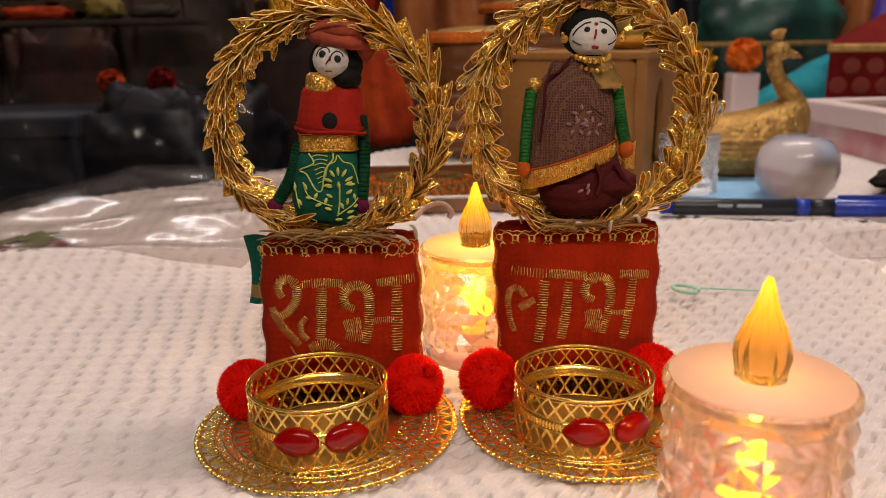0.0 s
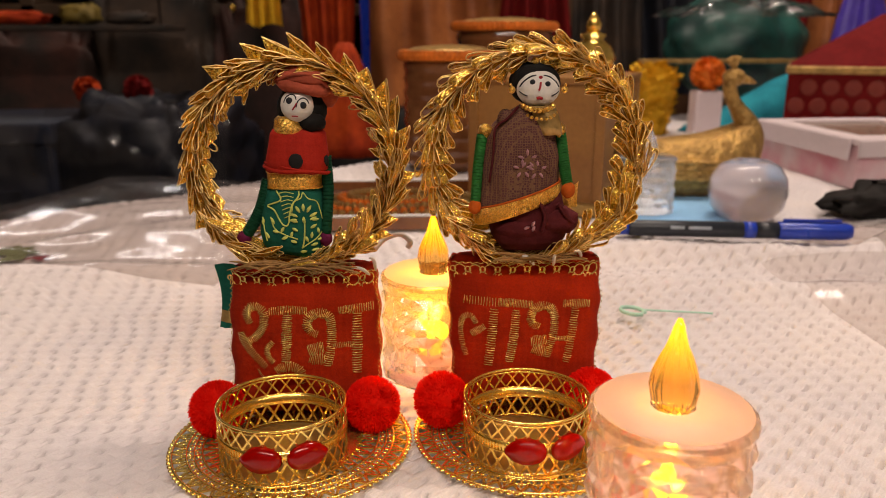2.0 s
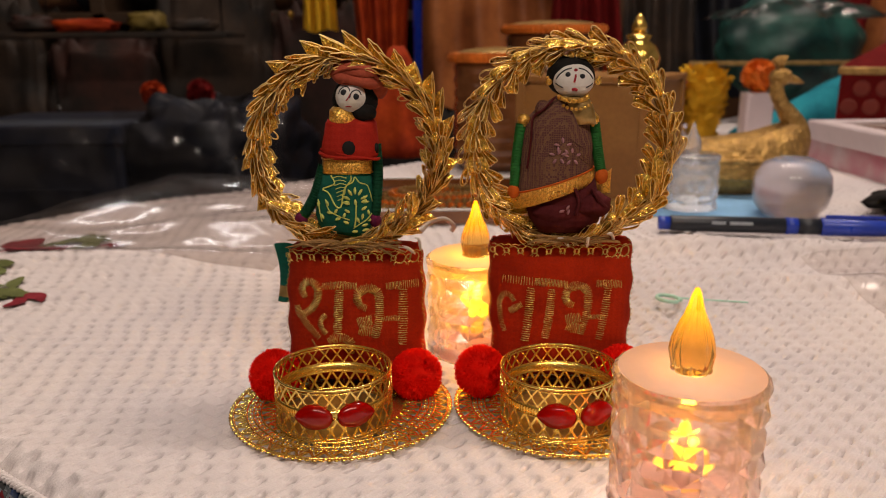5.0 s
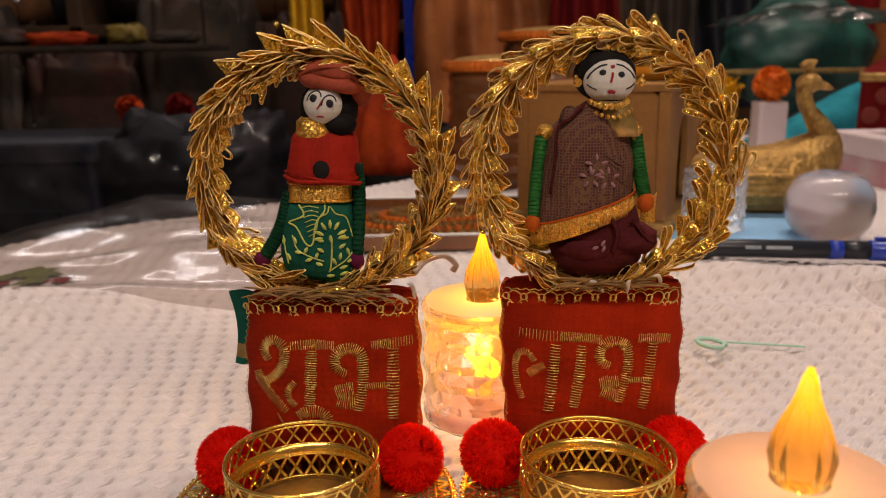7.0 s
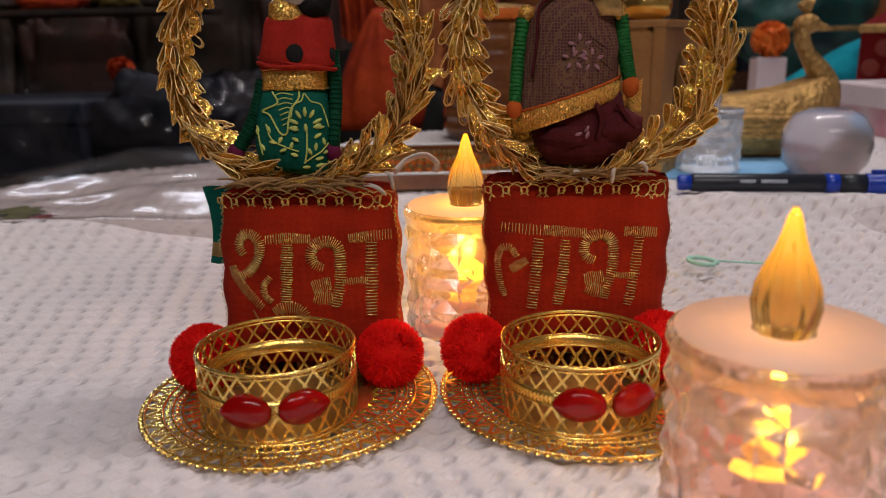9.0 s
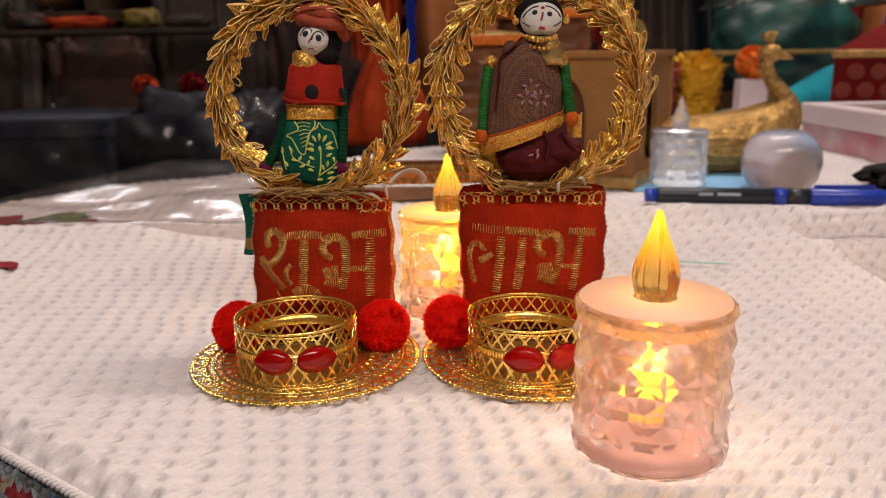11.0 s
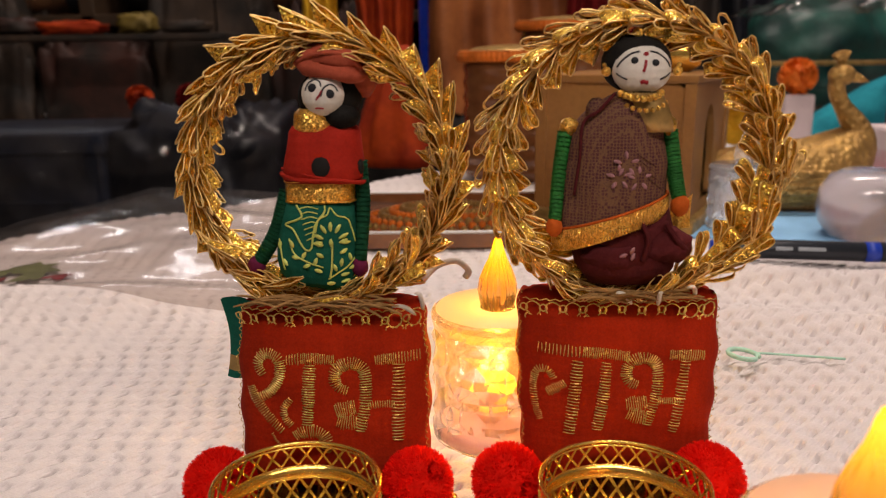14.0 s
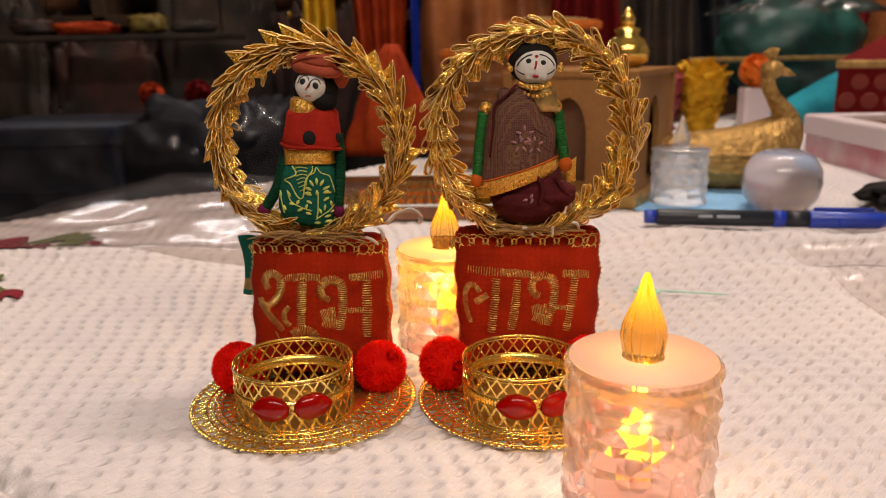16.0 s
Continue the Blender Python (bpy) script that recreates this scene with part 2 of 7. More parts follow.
MILKY = material("milky_clear_plastic", (0.82, 0.79, 0.86), 0.22, grain=150, blotch=40, vary=0.10, bump=0.15, through_light=0.78, sss=0.0, coat=0.6)
BOX_PINK = material("white_and_pink_card", (0.64, 0.53, 0.55), 0.55, second=(0.56, 0.20, 0.25), grain=200, blotch=18, vary=0.06, bump=0.1)
BOX_WHITE = material("white_card", (0.66, 0.57, 0.59), 0.5, grain=200, blotch=14, vary=0.06, bump=0.1)
FILM = material("clear_film_window", (0.30, 0.22, 0.17), 0.12, grain=90, blotch=30, vary=0.25, bump=0.3, depth=0.002)
RED_CARD = material("red_gift_card", (0.15, 0.006, 0.006), 0.78, grain=200, blotch=30, vary=0.25, bump=0.2)
RED_CARD_MOTIF = material("dull_orange_round_motif", (0.20, 0.022, 0.010), 0.6, grain=200, blotch=60, vary=0.2, bump=0.1)
GOLD_LACE = material("old_gold_lace", (0.50, 0.32, 0.11), 0.4, 0.6, grain=500, blotch=120, vary=0.4, bump=0.6)
ORANGE = material("orange_marigold_cloth", (0.80, 0.19, 0.012), 0.7, grain=300, blotch=50, vary=0.3, bump=0.5)
YELLOW = material("yellow_marigold_cloth", (0.80, 0.46, 0.03), 0.75, grain=300, blotch=50, vary=0.3, bump=0.5)
PINK_CLOTH = material("pink_cloth_flower", (0.55, 0.12, 0.16), 0.75, grain=300, blotch=50, vary=0.3, bump=0.5)
CYAN_CLOTH = material("turquoise_cloth", (0.015, 0.26, 0.33), 0.85, second=(0.010, 0.16, 0.22), grain=300, blotch=30, vary=0.25, bump=0.4)
BOTTLE_GREEN = material("bottle_green_satin", (0.012, 0.085, 0.068), 0.45, second=(0.006, 0.030, 0.028), grain=200, blotch=20, vary=0.3, bump=0.3)
VIOLET = material("violet_satin", (0.07, 0.04, 0.38), 0.4, grain=200, blotch=30, vary=0.3, bump=0.3)
BLUE_PAPER = material("pale_blue_paper", (0.22, 0.46, 0.72), 0.7, grain=300, blotch=30, vary=0.12, bump=0.2)
FROST_GLASS = material("amber_brown_glass", (0.24, 0.095, 0.035), 0.16, second=(0.15, 0.055, 0.02), grain=150, blotch=25, vary=0.3, bump=0.15, coat=0.5)


def netted(m, cells, thread):
    """Lays a fine net of another colour over a cloth, so many cells a metre."""
    n, ln = m.node_tree.nodes, m.node_tree.links
    b = n["Principled BSDF"]
    co, cell, step, mix = n.new("ShaderNodeTexCoord"), n.new("ShaderNodeTexVoronoi"), n.new("ShaderNodeMapRange"), n.new("ShaderNodeMix")
    cell.feature = "DISTANCE_TO_EDGE"
    cell.inputs["Scale"].default_value = cells
    cell.inputs["Randomness"].default_value = 0.35
    ln.new(co.outputs["Object"], cell.inputs["Vector"])
    step.inputs[1].default_value, step.inputs[2].default_value = 0.06, 0.20
    step.inputs[3].default_value, step.inputs[4].default_value = 1.0, 0.0
    ln.new(cell.outputs["Distance"], step.inputs[0])
    mix.data_type = "RGBA"
    mix.inputs[7].default_value = (*thread, 1)
    ln.new(step.outputs[0], mix.inputs[0])
    ln.new(b.inputs["Base Color"].links[0].from_socket, mix.inputs[6])
    ln.new(mix.outputs[2], b.inputs["Base Color"])
    return m


netted(NETTING, 1150, (0.165, 0.085, 0.045))


def hatched(m, threads, turn):
    """Adds loose parallel strands, so many a metre, to a cloth's relief."""
    n, ln = m.node_tree.nodes, m.node_tree.links
    b = n["Principled BSDF"]
    co, spin, wave, bp = n.new("ShaderNodeTexCoord"), n.new("ShaderNodeVectorRotate"), n.new("ShaderNodeTexWave"), n.new("ShaderNodeBump")
    spin.rotation_type = "Z_AXIS"
    spin.inputs["Angle"].default_value = turn
    ln.new(co.outputs["Object"], spin.inputs["Vector"])
    ln.new(spin.outputs[0], wave.inputs["Vector"])
    wave.bands_direction = "X"
    wave.inputs["Scale"].default_value = threads * 6.2832 / 20.0
    wave.inputs["Distortion"].default_value = 1.2
    wave.inputs["Detail"].default_value = 2
    bp.inputs["Strength"].default_value, bp.inputs["Distance"].default_value = 0.32, 0.0004
    ln.new(wave.outputs["Fac"], bp.inputs["Height"])
    ln.new(b.inputs["Normal"].links[0].from_socket, bp.inputs["Normal"])
    ln.new(bp.outputs[0], b.inputs["Normal"])
    return m


hatched(TOWEL, 1000, 0.771)


def thin_plastic(name, clear, rough, wrinkle, size, veil=0.0, ior=1.5):
    """Clear film: it lets light straight through and mirrors by angle."""
    m = bpy.data.materials.new(name)
    m.use_nodes = True
    n, ln = m.node_tree.nodes, m.node_tree.links
    n.remove(n["Principled BSDF"])
    co, nz = n.new("ShaderNodeTexCoord"), n.new("ShaderNodeTexNoise")
    nz.inputs["Scale"].default_value, nz.inputs["Detail"].default_value = size, 3
    ln.new(co.outputs["Object"], nz.inputs["Vector"])
    bp = n.new("ShaderNodeBump")
    bp.inputs["Strength"].default_value, bp.inputs["Distance"].default_value = wrinkle, 0.004
    ln.new(nz.outputs["Fac"], bp.inputs["Height"])
    see, shine, fres, mix = n.new("ShaderNodeBsdfTransparent"), n.new("ShaderNodeBsdfGlossy"), n.new("ShaderNodeFresnel"), n.new("ShaderNodeMixShader")
    see.inputs["Color"].default_value = (*clear, 1)
    shine.inputs["Roughness"].default_value = rough
    fres.inputs["IOR"].default_value = ior
    ln.new(bp.outputs[0], shine.inputs["Normal"])
    ln.new(bp.outputs[0], fres.inputs["Normal"])
    ln.new(fres.outputs[0], mix.inputs[0])
    # the film's grey haze is painted in as a diffuse veil, clouded by noise
    haze, body = n.new("ShaderNodeBsdfDiffuse"), n.new("ShaderNodeMixShader")
    haze.inputs["Color"].default_value = (0.32, 0.285, 0.275, 1)
    cloud = n.new("ShaderNodeMapRange")
    cloud.inputs[1].default_value, cloud.inputs[2].default_value = 0.3, 0.7
    cloud.inputs[3].default_value, cloud.inputs[4].default_value = veil * 0.4, veil * 1.6
    ln.new(nz.outputs["Fac"], cloud.inputs[0])
    ln.new(cloud.outputs[0], body.inputs[0])
    ln.new(see.outputs[0], body.inputs[1])
    ln.new(haze.outputs[0], body.inputs[2])
    ln.new(body.outputs[0], mix.inputs[1])
    ln.new(shine.outputs[0], mix.inputs[2])
    ln.new(mix.outputs[0], n["Material Output"].inputs["Surface"])
    return m


PACKET_SHEET = thin_plastic("clear_flat_packet_film", (0.88, 0.85, 0.83), 0.12, 0.10, 14, 0.10, 1.22)
CLEAR_SHEET = thin_plastic("clear_crinkled_plastic", (0.68, 0.63, 0.60), 0.11, 0.14, 18, 0.09, 1.15)
BAG_SHEET = thin_plastic("hazy_clear_plastic_bag", (0.80, 0.80, 0.82), 0.10, 0.8, 20, 0.035, 1.42)
# navy and slate are near black, with the crates' shade put into the colour
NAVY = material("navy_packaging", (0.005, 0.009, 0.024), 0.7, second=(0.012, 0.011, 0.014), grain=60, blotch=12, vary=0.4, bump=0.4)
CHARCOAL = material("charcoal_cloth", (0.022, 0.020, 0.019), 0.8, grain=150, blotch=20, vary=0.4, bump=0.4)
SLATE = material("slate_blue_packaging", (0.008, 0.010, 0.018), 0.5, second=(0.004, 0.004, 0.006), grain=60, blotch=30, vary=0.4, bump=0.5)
BROWN_SATIN = material("brown_satin", (0.40, 0.14, 0.045), 0.35, second=(0.20, 0.06, 0.02), grain=150, blotch=12, vary=0.35, bump=0.4)
RUST = material("rust_red_cloth", (0.44, 0.055, 0.009), 0.75, second=(0.24, 0.022, 0.006), grain=150, blotch=25, vary=0.35, bump=0.4)
OLIVE = material("olive_yellow_cloth", (0.16, 0.11, 0.015), 0.7, grain=150, blotch=25, vary=0.35, bump=0.4)
SILVER = material("silver_glint_bead", (0.75, 0.80, 0.85), 0.12, 1.0, grain=200, vary=0.1, bump=0)
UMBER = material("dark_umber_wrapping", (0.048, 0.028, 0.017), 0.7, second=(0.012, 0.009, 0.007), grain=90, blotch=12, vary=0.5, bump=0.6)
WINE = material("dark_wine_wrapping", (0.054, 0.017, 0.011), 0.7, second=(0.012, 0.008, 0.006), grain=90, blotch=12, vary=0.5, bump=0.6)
MINT = material("mint_green_thread", (0.40, 0.66, 0.54), 0.75, grain=900, vary=0.15, bump=0.3)
TULLE = material("white_crushed_net", (0.62, 0.60, 0.60), 0.8, grain=200, blotch=30, vary=0.2, bump=0.6, depth=0.002)


def translucent(m, colour, share):
    """Lets light from behind spread through a frosted surface."""
    n, ln = m.node_tree.nodes, m.node_tree.links
    tr, mix = n.new("ShaderNodeBsdfTranslucent"), n.new("ShaderNodeMixShader")
    tr.inputs["Color"].default_value = (*colour, 1)
    mix.inputs[0].default_value = share
    ln.new(n["Principled BSDF"].outputs[0], mix.inputs[1])
    ln.new(tr.outputs[0], mix.inputs[2])
    ln.new(mix.outputs[0], n["Material Output"].inputs["Surface"])
    return m


translucent(RED_WOOL, (1.0, 0.03, 0.012), 0.35)
translucent(PINK_ACRYLIC, (1.0, 0.84, 0.74), 0.035)
FROST_TOP = translucent(material("frosted_blush_top", (0.66, 0.49, 0.42), 0.5, grain=300, blotch=60, vary=0.06, bump=0.1), (1.0, 0.66, 0.30), 0.24)


def flame_material():
    """Clear moulded tip: light gathering towards its point is imitated by emission that rises with height."""
    m = material("lit_clear_flame", (1.0, 0.66, 0.18), 0.06, grain=300, blotch=90, vary=0.08, bump=0, through_light=0.92)
    nt = m.node_tree
    n, ln = nt.nodes, nt.links
    co = n.new("ShaderNodeTexCoord")
    sep = n.new("ShaderNodeSeparateXYZ")
    ln.new(co.outputs["Object"], sep.inputs[0])
    ramp = n.new("ShaderNodeMapRange")
    ramp.inputs[1].default_value, ramp.inputs[2].default_value = 0.053, 0.0675
    ramp.inputs[3].default_value, ramp.inputs[4].default_value = 0.0, 1.05
    ln.new(sep.outputs["Z"], ramp.inputs[0])
    b = n["Principled BSDF"]
    b.inputs["Emission Color"].default_value = (1.0, 0.43, 0.004, 1)
    ln.new(ramp.outputs[0], b.inputs["Emission Strength"])
    return m


FLAME = flame_material()
# for a made-up piece round the LED that widens its amber glow
GLOW_SLEEVE = translucent(material("added_amber_glow_sleeve", (0.9, 0.72, 0.5), 0.5, grain=300, blotch=60, vary=0.06, bump=0.1), (1.0, 0.80, 0.40), 0.85)


# ---- mesh helpers ----
def finish(bm, name, mats, smooth=False):
    me = bpy.data.meshes.new(name)
    bm.normal_update()
    bm.to_mesh(me)
    bm.free()
    for m in (mats if isinstance(mats, (list, tuple)) else [mats]):
        me.materials.append(m)
    if smooth:
        me.shade_smooth()
    return me


def part(name, bm, mats, parent=None, label="", smooth=False, m=None):
    """Links a bmesh as one mesh object, under a thing or a part where one is given."""
    ob = new(name, finish(bm, name, mats, smooth))
    ob.parent = parent
    if m is not None:
        ob.matrix_basis = m
    return tagged(ob, label)


def piece(name, mesh, parent, m):
    """One more object on a mesh that alike pieces share."""
    ob = new(name, mesh)
    ob.parent, ob.matrix_basis = parent, m
    return ob


def thing(name, place, label, category, group="", kind="", turn=0.0):
    ob = new(name)
    ob.empty_display_size = 0.01
    ob.matrix_basis = pose(*place, 0, 0, turn)
    return tagged(ob, label, category, group, kind)


def box(bm, lo, hi, bevel=0.0, m=None, mi=0):
    c, s = [(a + b) / 2 for a, b in zip(lo, hi)], [b - a for a, b in zip(lo, hi)]
    made = bmesh.ops.create_cube(bm, size=1.0, matrix=(m or Matrix()) @ Matrix.Translation(c) @ Matrix.Diagonal((*s, 1)))
    faces = {f for v in made["verts"] for f in v.link_faces}
    if bevel:
        out = bmesh.ops.bevel(bm, geom=list({e for f in faces for e in f.edges}), offset=bevel, segments=2, profile=0.6, affect="EDGES")
        faces |= set(out["faces"])
    for f in faces:
        if f.is_valid:
            f.material_index = mi
    return bm


def ring_bridge(bm, rings, closed_u=True, cap0=False, cap1=False, mi=0, smooth=True):
    """Quads between rows of vertices."""
    n = len(rings[0])
    for a, b in zip(rings, rings[1:]):
        for i in range(n if closed_u else n - 1):
            j = (i + 1) % n
            f = bm.faces.new((a[i], a[j], b[j], b[i]))
            f.material_index, f.smooth = mi, smooth
    for flag, ring, turn in ((cap0, rings[0], True), (cap1, rings[-1], False)):
        if flag:
            f = bm.faces.new(ring[::-1] if turn else ring)
            f.material_index = mi


def lathe(bm, profile, seg=48, centre=(0, 0, 0), mi=0, cap0=True, cap1=True, squash=(1, 1), smooth=True):
    cx, cy, cz = centre
    rings = [[bm.verts.new((cx + squash[0] * r * math.cos(2 * math.pi * i / seg), cy + squash[1] * r * math.sin(2 * math.pi * i / seg), cz + z)) for i in range(seg)] for r, z in profile]
    ring_bridge(bm, rings, True, cap0, cap1, mi, smooth)
    return bm


def tube(bm, pts, r, sides=5, closed=False, mi=0, taper=None):
    """A round cord along points."""
    pts = [Vector(p) for p in pts]
    n, rings, ref = len(pts), [], None
    for i, p in enumerate(pts):
        a = pts[(i - 1) % n] if closed or i else p
        b = pts[(i + 1) % n] if closed or i < n - 1 else p
        d = (b - a).normalized() if (b - a).length > 1e-9 else Vector((0, 0, 1))
        if ref is None:
            ref = d.orthogonal()
        ref = (ref - d * ref.dot(d))
        ref = ref.normalized() if ref.length > 1e-6 else d.orthogonal().normalized()
        side = d.cross(ref)
        rad = r * (taper[i] if taper else 1)
        rings.append([bm.verts.new(p + rad * (math.cos(2 * math.pi * k / sides) * ref + math.sin(2 * math.pi * k / sides) * side)) for k in range(sides)])
    if closed:
        rings.append(rings[0])
    ring_bridge(bm, rings, True, not closed, not closed, mi)
    return bm


def blob(bm, centre, radii, seg=20, rows=12, mi=0, rough=0.0, freq=3.0, seed=0.0, power=1.0):
    """A rounded, uneven lump."""
    c = Vector(centre)
    rings = []
    for j in range(1, rows):
        th = math.pi * j / rows
        ring = []
        for i in range(seg):
            ph = -2 * math.pi * i / seg
            d = Vector((math.sin(th) * math.cos(ph), math.sin(th) * math.sin(ph), math.cos(th)))
            if power != 1.0:
                d = Vector([math.copysign(abs(q) ** power, q) for q in d])
            k = 1 + (rough * noise.noise(d * freq + Vector((seed, seed * 2, 0))) if rough else 0)
            ring.append(bm.verts.new(c + Vector((d.x * radii[0], d.y * radii[1], d.z * radii[2])) * k))
        rings.append(ring)
    ring_bridge(bm, rings, True, False, False, mi)
    top, bot = bm.verts.new(c + Vector((0, 0, radii[2]))), bm.verts.new(c - Vector((0, 0, radii[2])))
    for i in range(seg):
        for f in (bm.faces.new((rings[0][i], rings[0][(i + 1) % seg], top)), bm.faces.new((rings[-1][(i + 1) % seg], rings[-1][i], bot))):
            f.material_index, f.smooth = mi, True
    return bm


def loft(bm, sections, seg=24, mi=0, power=1.0, wobble=0.0, seed=0.0, caps=True):
    """A limb or trunk through (x, y, z, half width, half depth) sections."""
    rings = []
    for x, y, z, a, b in sections:
        ring = []
        for i in range(seg):
            t = 2 * math.pi * i / seg
            cx, sy = math.cos(t), math.sin(t)
            if power != 1.0:
                cx, sy = math.copysign(abs(cx) ** power, cx), math.copysign(abs(sy) ** power, sy)
            k = 1 + wobble * noise.noise(Vector((cx * 2 + seed, sy * 2, z * 160)))
            ring.append(bm.verts.new((x + a * cx * k, y + b * sy * k, z)))
        rings.append(ring)
    ring_bridge(bm, rings, True, caps, caps, mi)
    return bm


def bezier(a, b, c, d, n=12):
    a, b, c, d = map(Vector, (a, b, c, d))
    return [a * (1 - t) ** 3 + b * 3 * t * (1 - t) ** 2 + c * 3 * t * t * (1 - t) + d * t ** 3 for t in (i / (n - 1) for i in range(n))]


def smooth_line(pts, n=8):
    """A Catmull-Rom line through points."""
    pts = [Vector(p) for p in pts]
    ext = [2 * pts[0] - pts[1], *pts, 2 * pts[-1] - pts[-2]]
    out = []
    for p0, p1, p2, p3 in zip(ext, ext[1:], ext[2:], ext[3:]):
        for i in range(n):
            t = i / n
            out.append(0.5 * ((2 * p1) + (p2 - p0) * t + (2 * p0 - 5 * p1 + 4 * p2 - p3) * t * t + (3 * p1 - p0 - 3 * p2 + p3) * t ** 3))
    return out + [pts[-1]]


# ---- the room, the table and its cloths ----
UX, UY, VX, VY = 0.717, -0.697, 0.697, 0.717   # the cloth's two weave directions


def cloth_place(u, v, z=0.0):
    return Vector((UX * u + VX * v, UY * u + VY * v, z))


def room():
    walls = {"wall_back": ((-2.6, 2.9, FLOOR), (2.8, 3.0, CEILING)), "wall_front": ((-2.6, -2.0, FLOOR), (2.8, -1.9, CEILING)),
             "wall_left": ((-2.7, -2.0, FLOOR), (-2.6, 3.0, CEILING)), "wall_right": ((2.8, -2.0, FLOOR), (2.9, 3.0, CEILING))}
    # front and right walls are unseen, made pale to reflect into the gold
    for name, (lo, hi) in walls.items():
        tagged(part(name, box(bmesh.new(), lo, hi), WALL if name in ("wall_back", "wall_left") else WALL_PALE, None, "brown painted room wall in dim light" if name in ("wall_back", "wall_left") else "unseen room wall, made pale to brighten the gold"), category="wall", kind="structure")
    tagged(part("floor", box(bmesh.new(), (-2.7, -2.0, FLOOR - 0.1), (2.9, 3.0, FLOOR)), FLOOR_TILE, None, "dark stone floor of the room"), category="floor", kind="structure")
    tagged(part("ceiling", box(bmesh.new(), (-2.7, -2.0, CEILING), (2.9, 3.0, CEILING + 0.1)), WALL_PALE, None, "plain cream painted ceiling"), category="ceiling", kind="structure")
    # added battens and rods, out of view, built around the two area lamps
    for x, y, z in ((0.10, -0.45, 1.04), (0.3, 0.9, CEILING)):
        lamp = thing("added_batten", (x, y, z), "added ceiling batten with a lit tube, out of view" if z == CEILING else "added hung batten with a lit tube, out of view", "ceiling light", "ceiling battens")
        if z < CEILING:
            for dx in (-0.5, 0.5):
                part("hanger_rod", tube(bmesh.new(), [(dx, 0, -0.004), (dx, 0, CEILING - z)], 0.004, 8), LAMP_BODY, lamp)
        part("housing", box(bmesh.new(), (-0.64, -0.03, -0.05), (0.64, 0.03, 0.0), 0.006), LAMP_BODY, lamp)
        part("tube", tube(bmesh.new(), [(-0.6, 0, -0.066), (0.6, 0, -0.066)], 0.013, 14), TUBE, lamp, "lit tube of an added lamp")


def added_wall_tube():
    # unseen batten added around the glint lamp on the back wall
    lamp = thing("added_wall_light", (-0.9, 2.90, 0.95), "added wall batten with a lit tube, out of view", "wall light", turn=0)
    part("housing", box(bmesh.new(), (-0.64, -0.05, -0.03), (0.64, 0.0, 0.03), 0.006), LAMP_BODY, lamp)
    part("tube", tube(bmesh.new(), [(-0.6, -0.064, 0), (0.6, -0.064, 0)], 0.013, 14), TUBE, lamp, "lit tube of an added lamp")


def towel_height(u, v):
    """Height of the cloth's upper side: flat under the stands, a rumpled ridge further back."""
    x, y = UX * u + VX * v, UY * u + VY * v
    z = 0.005 * np.clip((y - 0.30) / 0.12, 0, 1) ** 2 * (3 - 2 * np.clip((y - 0.30) / 0.12, 0, 1))
    side = (1 - np.exp(-((x - 0.03) / 0.085) ** 2)) * np.where(x < 0, 0.4, 1.0)
    line = 0.425 + 0.018 * np.sin(7 * x + 0.6) + 0.010 * np.sin(19 * x)
    z = z + 0.0130 * np.exp(-((y - line) / 0.014) ** 2) * side + 0.0022 * np.sin(55 * x + 30 * y) * np.sin(70 * y - 24 * x) * np.exp(-((y - line) / 0.035) ** 2) * side + 0.006 * np.exp(-((y - line + 0.045 + 0.05 * x) / 0.012) ** 2) * side * (x > -0.05)
    far = np.clip((y - 0.33) / 0.1, 0, 1)
    z = z + far * 0.0016 * (np.sin(31 * x + 12 * y) * np.sin(23 * y - 9 * x + 1))
    z = z + 0.0006 * np.sin(40 * x + 3) * np.sin(33 * y) * np.clip((0.19 - y) / 0.05, 0, 1)
    return z


